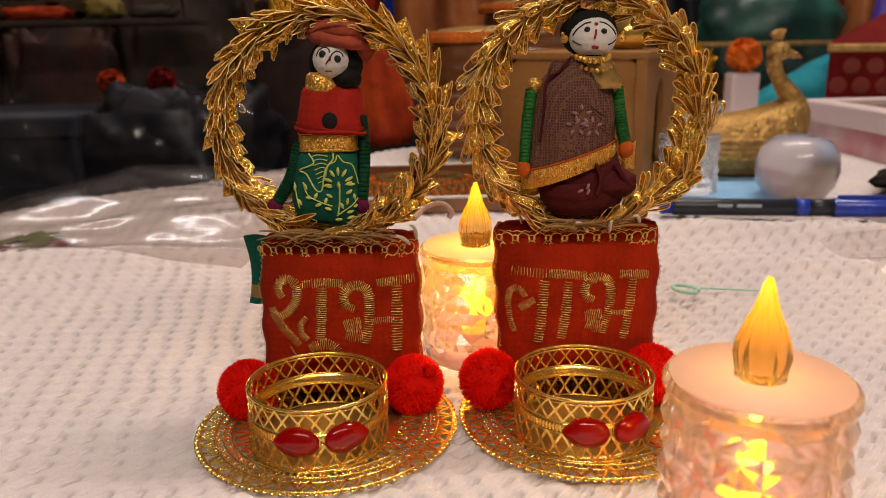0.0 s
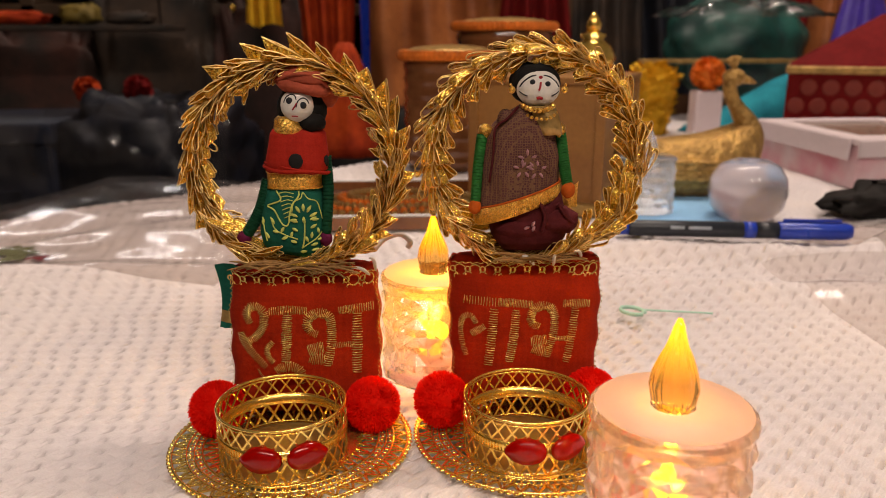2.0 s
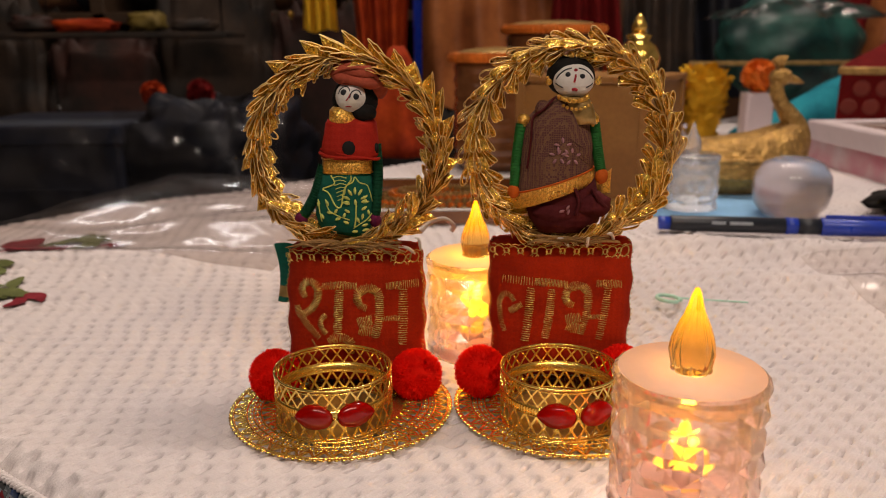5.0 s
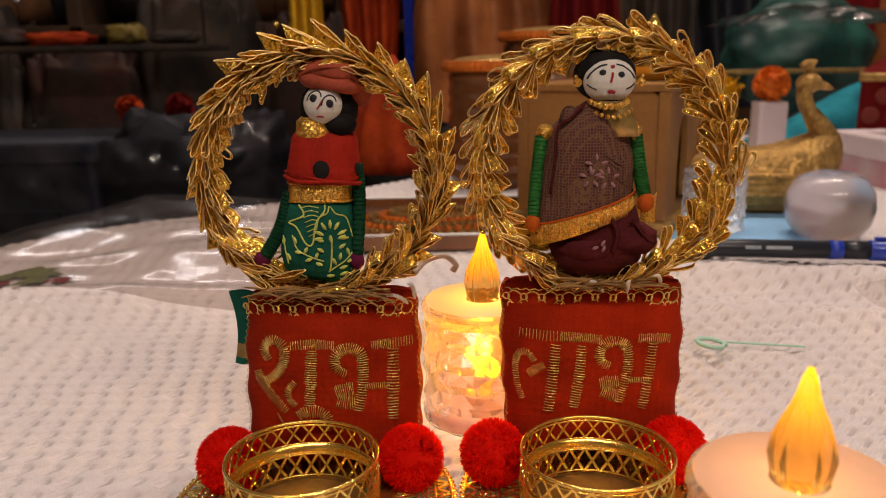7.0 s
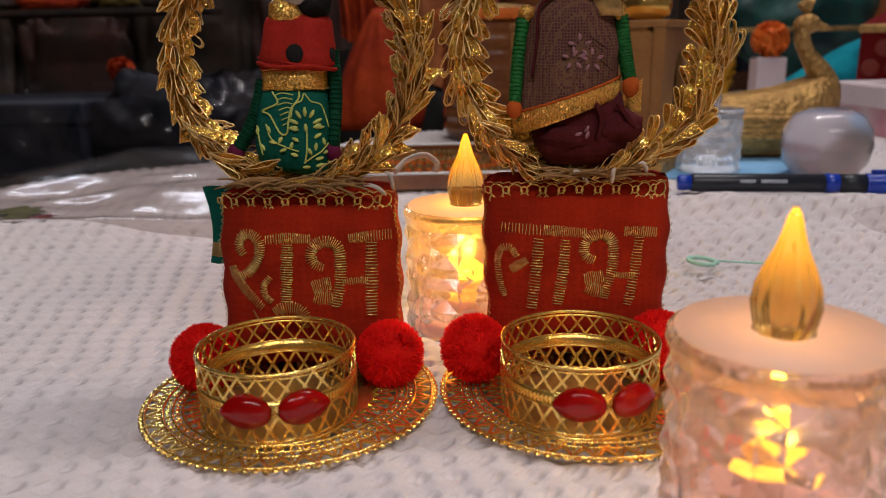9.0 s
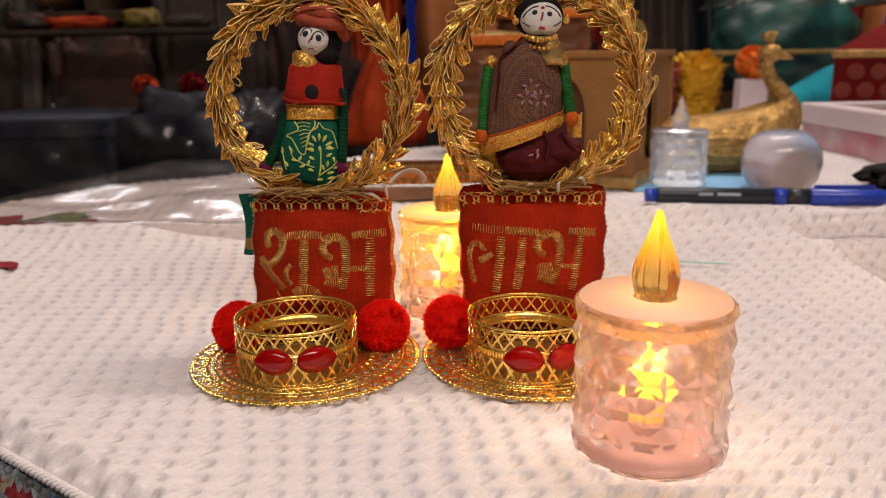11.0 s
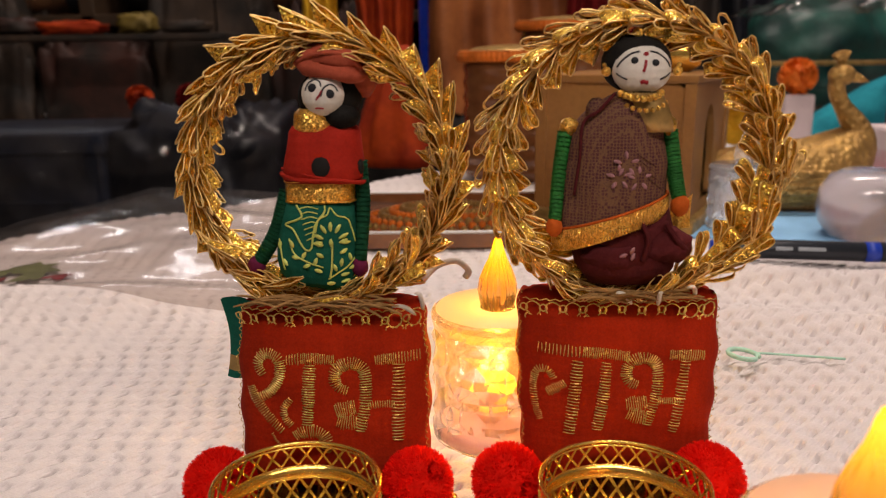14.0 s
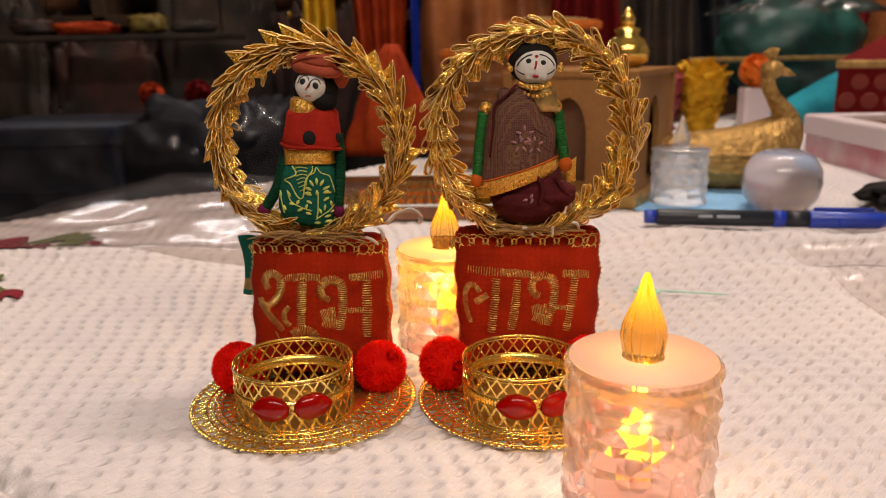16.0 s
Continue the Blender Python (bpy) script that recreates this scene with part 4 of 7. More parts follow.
def leaf_mesh(rng, length, loop, width, pointed):
    """One loop of gold gauze ribbon, stitched at its root, with a pale thread along both edges; it points along +x."""
    n, across = 19, 4
    slant = width * (rng.uniform(0.45, 0.75) if pointed else rng.uniform(-0.10, 0.15))
    outline = []
    for i in range(n):
        a = math.pi * (2 * i / (n - 1) - 1)
        x = length * (0.5 + 0.5 * math.cos(a)) ** (0.62 if pointed else 0.55)
        f = x / length
        gap = loop / 2 * math.sin(a) * (0.25 + 0.75 * f) * (0.55 if pointed and f > 0.8 else 1.0)
        outline.append(Vector((x, gap + 0.00010 * rng.uniform(-1, 1) + 0.0008 * f * f, 0)))
    bm = bmesh.new()
    rows = []
    for k in range(across + 1):
        q = k / across - 0.5
        row = []
        for i, o in enumerate(outline):
            f = o.x / length
            row.append(o + Vector((slant * q * f * f, 0.00010 * math.sin(3.1 * i + 2.2 * k) * f, width * q * (0.38 + 0.62 * f ** 0.7))))
        rows.append(row)
    ring_bridge(bm, [[bm.verts.new(v) for v in row] for row in rows], False, mi=0, smooth=False)
    tube(bm, rows[0], 0.00021, 4, False, 1)
    tube(bm, rows[-1], 0.00021, 4, False, 1)
    return finish(bm, "leaf", [GOLD_FOIL, GOLD_THREAD])


def wreath(parent, m, R, pointed, seed, stations):
    rng = random.Random(seed)
    bm = bmesh.new()
    tube(bm, [(R * math.cos(a), 0, R * math.sin(a)) for a in (2 * math.pi * i / 64 for i in range(64))], 0.0014, 8, True)
    ring = part("wreath", bm, GOLD_LACE, parent, "ring of overlapping gold ribbon loops edged with pale thread", smooth=True, m=m)
    shapes = [leaf_mesh(rng, rng.uniform(0.0112, 0.0132), rng.uniform(0.0022, 0.0036), rng.uniform(0.0038, 0.0052), pointed and k % 4 != 3) for k in range(12)]
    # outward turn, lift towards the front, roll about its own length, length
    if pointed:
        fans = ((26, -6, 60, 1.0), (14, 14, 15, 0.95), (-4, 20, -20, 0.9), (-18, 12, 25, 0.92), (-38, 2, -10, 0.8))
    else:
        fans = ((30, -4, 5, 1.0), (14, 16, -20, 0.95), (-10, 18, 25, 0.92), (-32, 4, -50, 0.84), (20, -14, 30, 0.95))
    for i in range(stations):
        base = 2 * math.pi * (i + rng.uniform(-0.12, 0.12)) / stations
        for k, (fan, rise, roll, size) in enumerate(fans):
            a = base + 2 * math.pi / stations * 0.2 * k + rng.uniform(-0.03, 0.03)
            out, tan = Vector((math.cos(a), 0, math.sin(a))), Vector((-math.sin(a), 0, math.cos(a)))
            f, lift = math.radians(fan + rng.uniform(-7, 7)), math.radians(rise + rng.uniform(-9, 9))
            d = (tan * math.cos(f) + out * math.sin(f)) * math.cos(lift) + Vector((0, -1, 0)) * math.sin(lift)
            side = Vector((0, -1, 0)).cross(d).normalized()
            up = d.cross(side)
            spin = math.radians(roll + rng.uniform(-22, 22))
            y2, z2 = side * math.cos(spin) + up * math.sin(spin), up * math.cos(spin) - side * math.sin(spin)
            rot = Matrix((d, y2, z2)).transposed().to_4x4()
            place = out * (R + (0.0008, 0.0004, -0.0006, -0.0010, 0.0004)[k]) + Vector((0, (0.0006, -0.0024, -0.0022, -0.0006, 0.0018)[k], 0)) - tan * 0.0062
            piece("leaf", shapes[rng.randrange(12)], ring, Matrix.Translation(place) @ rot @ Matrix.Diagonal((size * rng.uniform(0.92, 1.06), 1, size, 1)))
    # more loops laid across the front, where wreath and cushion are bound
    for i in range(24):
        a = math.radians(-146 + 112 * (i + rng.uniform(-0.4, 0.4)) / 17)
        out, tan = Vector((math.cos(a), 0, math.sin(a))), Vector((-math.sin(a), 0, math.cos(a)))
        f = math.radians(rng.uniform(-30, 24))
        d = (tan * math.cos(f) + out * math.sin(f) + Vector((0, -rng.uniform(-0.1, 0.35), 0))).normalized()
        side = Vector((0, -1, 0)).cross(d).normalized()
        spin = rng.uniform(-0.8, 0.8)
        up = d.cross(side)
        rot = Matrix((d, side * math.cos(spin) + up * math.sin(spin), up * math.cos(spin) - side * math.sin(spin))).transposed().to_4x4()
        place = out * (R + rng.uniform(-0.0015, 0.0022)) + Vector((0, -rng.uniform(0.0060, 0.0125), 0)) - tan * 0.006
        piece("leaf", shapes[rng.randrange(12)], ring, Matrix.Translation(place) @ rot @ Matrix.Scale(0.82, 4))
    return ring


def ties(parent, places, seed):
    """Loose fibre and thread ends where wreath and cushion are bound."""
    rng = random.Random(seed)
    for x, y, z, white in places:
        bm = bmesh.new()
        for k in range(1 if white else 9):
            if white:
                d, reach = Vector((rng.uniform(-1, 1), -0.5, rng.uniform(0.45, 1.1))).normalized(), rng.uniform(0.006, 0.009)
            else:
                d, reach = Vector((rng.choice((-1, 1)), -0.25, rng.uniform(-0.25, 0.35))).normalized(), rng.uniform(0.008, 0.016)
            q = Vector((x + rng.uniform(-0.004, 0.004), y - rng.uniform(0, 0.003), z + rng.uniform(-0.0008, 0.0020))) - d * reach * 0.5
            tube(bm, bezier(q, q + d * reach * 0.35 + Vector((0, -0.001, 0.0012)), q + d * reach * 0.7 + Vector((0, -0.001, 0.0010)), q + d * reach + Vector((rng.uniform(-0.002, 0.002), 0, -0.0012)), 9), 0.0007 if white else rng.uniform(0.0003, 0.00055), 5, taper=[0.5, 0.9, 1, 1, 0.95, 0.9, 0.8, 0.65, 0.4])
        part("binding_thread", bm, WHITE_THREAD if white else RAFFIA, parent, "frayed white thread" if white else "brown raffia wisps", smooth=True)


def stand(x, y, label, wreath_spec, cup_spec, poms, cushion_spec, glyphs, seed):
    t = thing("decorative_stand", (x, y, 0), label, "table decoration", "pair of festive stands")
    base_disc(t)
    cup(t, *cup_spec)
    for px, py, pz, s in poms:
        piece("pompom", POMPOM, t, pose(px - x, py - y, pz, seed * 40, 20, 30) @ Matrix.Scale(s * 1.13, 4))
    (cx, cy, cz, lean, turn), W, H, T, taper = cushion_spec
    body, on = cushion(t, pose(cx - x, cy - y, cz, lean, 0, turn), W, H, T, taper)
    letters(body, on, glyphs, seed)
    lace(body, on, W * 0.97, H - 0.0060, 10)
    (wx, wy, wz, wl), R, pointed, n = wreath_spec
    wreath(t, pose(wx - x, wy - y, wz, wl, 0, 0), R, pointed, seed, n)
    return t


def left_glyphs(cx, cz, H):
    """The two letters of the first word, in the cushion's own x and z."""
    q = lambda pts: [(-0.0100 + (a - 705) / 8550 - cx, 0.0435 - (b - 185) / 9000 - cz) for a, b in pts]
    sha = [(0.0036, q([(322, 236), (306, 205), (328, 174), (360, 192), (362, 235), (338, 275), (306, 296)])),
           (0.0034, q([(284, 262), (300, 300), (328, 340), (364, 378)])),
           (0.0026, q([(392, 290), (370, 318), (374, 345), (390, 365)])),
           (0.0036, q([(374, 192), (430, 188), (496, 190)])),
           (0.0042, q([(436, 200), (432, 280), (427, 362)])),
           (0.0008, q([(336, 384), (352, 412), (378, 432)])),
           (0.0044, q([(392, 396), (420, 382), (456, 384), (474, 408), (468, 436)]))]
    bha = [(0.0040, q([(532, 272), (503, 255), (500, 218), (532, 196), (566, 212), (572, 262), (568, 320), (556, 378)])),
           (0.0048, q([(494, 326), (518, 318), (546, 312)])),
           (0.0048, q([(498, 346), (524, 352), (552, 352)])),
           (0.0024, q([(572, 312), (606, 308), (640, 306)])),
           (0.0036, q([(592, 190), (650, 186), (706, 184)])),
           (0.0042, q([(652, 194), (650, 300), (648, 404)]))]
    return [sha, bha]


def right_glyphs(cx, cz, H):
    """The two letters of the second word."""
    q = lambda pts: [(0.0666 + (a - 676) / 8950 - cx, 0.0420 - (b - 286) / 8800 - cz) for a, b in pts]
    la = [(0.0036, q([(266, 268), (380, 276), (504, 286)])),
          (0.0024, q([(318, 352), (300, 326), (274, 328), (264, 366), (270, 420), (284, 462)])),
          (0.0032, q([(296, 388), (318, 374), (346, 356)])),
          (0.0040, q([(376, 292), (368, 390), (356, 490)])),
          (0.0040, q([(450, 298), (442, 390), (428, 480)]))]
    bha = [(0.0038, q([(532, 362), (502, 346), (504, 306), (540, 288), (574, 306), (580, 356), (570, 410), (554, 462)])),
           (0.0046, q([(496, 412), (524, 408), (556, 404)])),
           (0.0046, q([(500, 432), (526, 440), (554, 444)])),
           (0.0022, q([(578, 402), (610, 404), (640, 404)])),
           (0.0036, q([(604, 282), (650, 284), (700, 288)])),
           (0.0036, q([(652, 292), (640, 390), (622, 484)]))]
    return [la, bha]


left = stand(-0.040, 0.2305, "gilt tea-light stand with red cushion and gold leaf wreath, shorter word",
             ((-0.0390, 0.2595, 0.0960, 2), 0.0354, True, 31), (-0.001, -0.0100, 0.0012, -79),
             ((-0.0118, 0.240, 0.0098, 1.0), (-0.0675, 0.238, 0.0098, 1.0)),
             ((-0.0371, 0.2550, 0.0008, -6, 0), 0.0556, 0.0592, 0.0120, 0.0), left_glyphs(-0.0362, 0.0008, 0.0575), 1)
ties(left, ((0.006, 0.0175, 0.0600, False), (-0.004, 0.0180, 0.0600, False), (0.015, 0.0185, 0.0598, False), (-0.013, 0.0190, 0.0600, False), (0.027, 0.0205, 0.0600, True), (0.024, 0.0205, 0.0595, True)), 5)
right = stand(0.0460, 0.2350, "gilt tea-light stand with red cushion and rounded gold wreath",
              ((0.0480, 0.2630, 0.0980, 2), 0.0370, False, 33), (-0.0035, -0.0115, 0.0012, -78),
              ((0.0137, 0.240, 0.0115, 1.0), (0.0690, 0.242, 0.0115, 1.0)),
              ((0.0462, 0.2620, 0.0008, -6, 0), 0.0574, 0.0602, 0.0120, 0.05), right_glyphs(0.0455, 0.0008, 0.0580), 2)
ties(right, ((-0.006, 0.0195, 0.0610, False), (0.008, 0.0190, 0.0612, True), (0.020, 0.0195, 0.0618, True), (0.001, 0.0190, 0.0610, False), (0.012, 0.0200, 0.0610, False), (-0.003, 0.0190, 0.0612, True)), 6)


# ---- the dolls, one mesh each ----
def ink_line(bm, centre, radii, pts, r, mi):
    """A painted line on a rounded head: pts are degrees across and up."""
    out = []
    for a, e in pts:
        a, e = math.radians(a), math.radians(e)
        d = Vector((math.sin(a) * math.cos(e), -math.cos(a) * math.cos(e), math.sin(e)))
        out.append(Vector(centre) + Vector((d.x * radii[0], d.y * radii[1], d.z * radii[2])))
    tube(bm, smooth_line(out, 5), r, 5, False, mi)


def wound_arm(bm, pts, r, mi, hand, turns=38):
    line = smooth_line(pts, 10)
    n = len(line)
    fine = [line[int(i * (n - 1) / (turns * 4))] for i in range(turns * 4 + 1)]
    tube(bm, line, r, 10, False, mi, taper=[1 - 0.15 * i / n for i in range(n)])
    for k in range(turns):
        i = int((k + 0.5) * (n - 1) / turns)
        d = (line[min(i + 1, n - 1)] - line[max(i - 1, 0)]).normalized()
        s = d.orthogonal().normalized()
        e = d.cross(s)
        rr = r * (1.03 - 0.15 * i / n)
        tube(bm, [line[i] + rr * (math.cos(q) * s + math.sin(q) * e) for q in (2 * math.pi * j / 10 for j in range(10))], r * 0.09, 4, True, mi)
    d = (line[-1] - line[-4]).normalized()
    blob(bm, line[-1] + d * r * 0.8, (r * 1.1, r * 1.0, r * 1.35), 12, 8, hand, 0.2)


def doll_in_turban():
    bm = bmesh.new()
    y0 = 0.2600
    # skirt with an uneven hem, sash, bodice, collar
    skirt = ((0.0618, -0.0410, 0.0088, 0.0056), (0.0640, -0.0410, 0.0106, 0.0070), (0.0700, -0.0408, 0.0118, 0.0078), (0.0770, -0.0405, 0.0116, 0.0078), (0.0830, -0.0398, 0.0106, 0.0074), (0.0890, -0.0392, 0.0094, 0.0064))
    loft(bm, [(x, y0, z, a, b) for z, x, a, b in skirt], 36, 0, 0.75, 0.03)
    for v in bm.verts:
        low = max(0.0, (0.0720 - v.co.z) / 0.0100)
        v.co.z += low * (-0.18 * (v.co.x + 0.0410) + 0.0012)
    loft(bm, [(-0.0392, y0, 0.0874, 0.0094, 0.0068), (-0.0392, y0, 0.0882, 0.0100, 0.0072), (-0.0388, y0, 0.0930, 0.0100, 0.0072), (-0.0386, y0, 0.0942, 0.0094, 0.0066)], 32, 1, 0.8, 0.04)
    loft(bm, [(-0.0382, y0, 0.0928, 0.0104, 0.0068), (-0.0380, y0 - 0.0004, 0.0945, 0.0116, 0.0080), (-0.0378, y0 - 0.0004, 0.0975, 0.0113, 0.0079), (-0.0374, y0, 0.1030, 0.0104, 0.0072), (-0.0371, y0, 0.1068, 0.0099, 0.0066), (-0.0372, y0, 0.1084, 0.0088, 0.0056), (-0.0374, y0, 0.1092, 0.0060, 0.0042)], 36, 2, 0.78, 0.07, 2.0)
    # the wrap's lower fold, and its loose end over the arm
    tube(bm, [(-0.0380 + 0.0117 * math.copysign(abs(math.cos(a)) ** 0.78, math.cos(a)), y0 - 0.0004 + 0.0081 * math.copysign(abs(math.sin(a)) ** 0.78, math.sin(a)), 0.0943 - 0.08 * 0.0117 * math.cos(a) + 0.0003 * math.sin(4 * a)) for a in (2 * math.pi * i / 40 for i in range(40))], 0.00065, 6, True, 2)
    tube(bm, smooth_line([(-0.0490, y0 - 0.0040, 0.0970), (-0.0420, y0 - 0.0078, 0.0958), (-0.0340, y0 - 0.0080, 0.0946), (-0.0270, y0 - 0.0040, 0.0950)], 6), 0.00045, 5, False, 2)
    loft(bm, [(-0.0396, y0 - 0.0014, 0.1072, 0.0056, 0.0052), (-0.0396, y0 - 0.0014, 0.1090, 0.0058, 0.0054), (-0.0398, y0 - 0.0014, 0.1120, 0.0054, 0.0050), (-0.0394, y0 - 0.0014, 0.1132, 0.0044, 0.0040)], 28, 1, 1.0, 0.06)
    for zz in (0.0880, 0.0936):
        tube(bm, [(-0.0390 + 0.0101 * math.copysign(abs(math.cos(a)) ** 0.8, math.cos(a)), y0 + 0.0073 * math.copysign(abs(math.sin(a)) ** 0.8, math.sin(a)), zz + 0.0003 * math.sin(3 * a)) for a in (2 * math.pi * i / 30 for i in range(30))], 0.00040, 4, True, 1)
    # head: dark hair and beard, pale face, soft turban leaning over one ear
    blob(bm, (-0.0354, y0 + 0.0002, 0.1158), (0.0089, 0.0068, 0.0086), 24, 14, 3, 0.06)
    blob(bm, (-0.0318, y0 - 0.0028, 0.1112), (0.0050, 0.0046, 0.0036), 18, 10, 3, 0.15)
    head = Matrix.Translation((-0.0362, y0 - 0.0046, 0.1170)) @ Matrix.Rotation(math.radians(14), 4, "Y")
    fc, fr = (0.0, 0.0, 0.0), (0.0059, 0.0048, 0.0057)
    start = len(bm.verts)
    blob(bm, fc, fr, 24, 16, 4)
    for a, e in ((-25, 14), (25, 10)):
        d = [math.radians(a), math.radians(e)]
        q = Vector((math.sin(d[0]) * math.cos(d[1]) * fr[0], -math.cos(d[0]) * math.cos(d[1]) * fr[1], math.sin(d[1]) * fr[2]))
        blob(bm, q, (0.0012, 0.0005, 0.0012), 12, 8, 6)
        ink_line(bm, fc, fr, [(a - 22, e - 12), (a - 20, e + 10), (a - 4, e + 25), (a + 14, e + 22), (a + 22, e + 10)], 0.00024, 6)
    ink_line(bm, fc, fr, [(2, 14), (-2, 0), (-8, -14)], 0.00030, 7)
    ink_line(bm, fc, fr, [(-8, -40), (4, -36), (18, -34)], 0.00024, 7)
    bm.verts.ensure_lookup_table()
    bmesh.ops.transform(bm, matrix=head, verts=bm.verts[start:])
    start = len(bm.verts)
    blob(bm, (0, 0, 0.0028), (0.0104, 0.0084, 0.0046), 28, 16, 5, 0.12, 2.2, 4.0)
    for k, (zz, rr, th) in enumerate(((0.0, 0.0090, 0.0022), (0.0022, 0.0084, 0.0024))):
        tube(bm, [(rr * math.cos(a), rr * 0.84 * math.sin(a), zz + 0.0010 * math.sin(a + k * 1.8)) for a in (2 * math.pi * i / 32 for i in range(32))], th, 9, True, 5, [1 + 0.18 * math.sin(5 * i / 32 * 6.2832 + k) for i in range(32)])
    tube(bm, smooth_line([(-0.0090, -0.0060, 0.0000), (-0.0040, -0.0086, 0.0030), (0.0030, -0.0084, 0.0040), (0.0085, -0.0060, 0.0010)], 6), 0.0007, 6, False, 5)
    bm.verts.ensure_lookup_table()
    bmesh.ops.transform(bm, matrix=Matrix.Translation((-0.0337, y0, 0.1240)) @ Matrix.Rotation(math.radians(10), 4, "Y"), verts=bm.verts[start:])
    loft(bm, [(-0.0258, y0 + 0.002, 0.1158, 0.0010, 0.0014), (-0.0262, y0 + 0.001, 0.1176, 0.0030, 0.0030), (-0.0256, y0, 0.1212, 0.0040, 0.0044), (-0.0262, y0, 0.1242, 0.0032, 0.0038)], 18, 5, 1.0, 0.15)
    # wound arms
    wound_arm(bm, [(-0.0484, y0 - 0.001, 0.0900), (-0.0520, y0 - 0.002, 0.0790), (-0.0572, y0 - 0.003, 0.0702)], 0.0024, 8, 9)
    wound_arm(bm, [(-0.0278, y0 - 0.001, 0.0985), (-0.0272, y0 - 0.001, 0.0860), (-0.0283, y0 - 0.003, 0.0705)], 0.0022, 8, 9)
    # dark patches on the wrap
    blob(bm, (-0.0372, y0 - 0.0080, 0.0978), (0.0026, 0.0009, 0.0028), 28, 16, 10, 0.06)
    blob(bm, (-0.0272, y0 - 0.0030, 0.0972), (0.0010, 0.0020, 0.0022), 12, 8, 10, 0.2)

    # printed flower, leaves and vines on the skirt
    def on(x, z):
        k = 0
        while k < len(skirt) - 2 and z > skirt[k + 1][0]:
            k += 1
        (z0, x0, a0, b0), (z1, x1, a1, b1) = skirt[k], skirt[k + 1]
        t = max(0.0, min(1.0, (z - z0) / (z1 - z0)))
        q = min(0.97, abs(x - (x0 + t * (x1 - x0))) / (a0 + t * (a1 - a0)))
        return Vector((x, y0 - (b0 + t * (b1 - b0)) * (1 - q ** 2.667) ** 0.375 * 1.02 - 0.0001, z))

    unit = 0.0000805

    def vine(pts, r=0.00026, thin=None):
        line = smooth_line([Vector((-0.0355 + (x - 600) * unit, 0, 0.0767 - (z - 380) * unit)) for x, z in pts], 6)
        tube(bm, [on(q.x, q.z) for q in line], r, 5, False, 11, [0.35 + 0.65 * math.sin(math.pi * i / (len(line) - 1)) for i in range(len(line))] if thin else None)

    def sprig(x, z, turn, size=20):
        c, d = math.cos(math.radians(turn)) * size, -math.sin(math.radians(turn)) * size
        vine([(x - c, z - d), (x, z), (x + c, z + d)], 0.00062, True)

    for k in range(7):
        turn = -6 + 32 * k
        c, d = math.cos(math.radians(turn)), -math.sin(math.radians(turn))
        sprig(600 + 46 * c, 376 + (52 if k in (2, 3, 4) else 40) * d, turn, 17)
    vine([(604, 376), (602, 420), (598, 470), (590, 505)], 0.00032)
    sprig(600, 380, 90, 14)
    vine([(548, 345), (560, 300), (590, 282), (600, 258), (622, 285), (655, 300), (668, 340), (676, 385)], 0.00024)
    # hatched leaf
    vine([(482, 250), (500, 290), (440, 318), (470, 335), (505, 398), (530, 400), (540, 350), (552, 310), (580, 275), (582, 250)], 0.00030)
    for k in range(7):
        vine([(492 + 4 * k, 262 + 18 * k), (522 + 4 * k, 255 + 17 * k), (560 - 2 * k, 262 + 16 * k)], 0.00018)
    # vines along the hem
    vine([(430, 480), (420, 430), (412, 372)], 0.00024)
    vine([(452, 366), (470, 420), (520, 450), (570, 468)], 0.00024)
    vine([(585, 512), (615, 492), (650, 470), (676, 440)], 0.00024)
    for x, z, turn in ((414, 392, 80), (434, 452, 120), (462, 385, 110), (474, 432, 170), (504, 424, 60), (512, 462, 200), (544, 446, 70), (552, 480, 160), (610, 470, 110), (632, 452, 80), (640, 498, 10), (660, 436, 100), (668, 474, 20), (640, 412, 30), (560, 424, 150), (560, 386, 170), (640, 376, 20), (592, 528, 0), (640, 524, 10)):
        sprig(x, z, turn, 14)
    ob = part("doll", bm, [TEAL, GILT_CLOTH, RED_WRAP, HAIR, FACE, CLAY, INK, RED_PAINT, DARK_GREEN_YARN, PLUM, CHARCOAL, LIME], None, "small cloth doll in terracotta turban, red wrap and green skirt")
    return tagged(ob, category="doll")


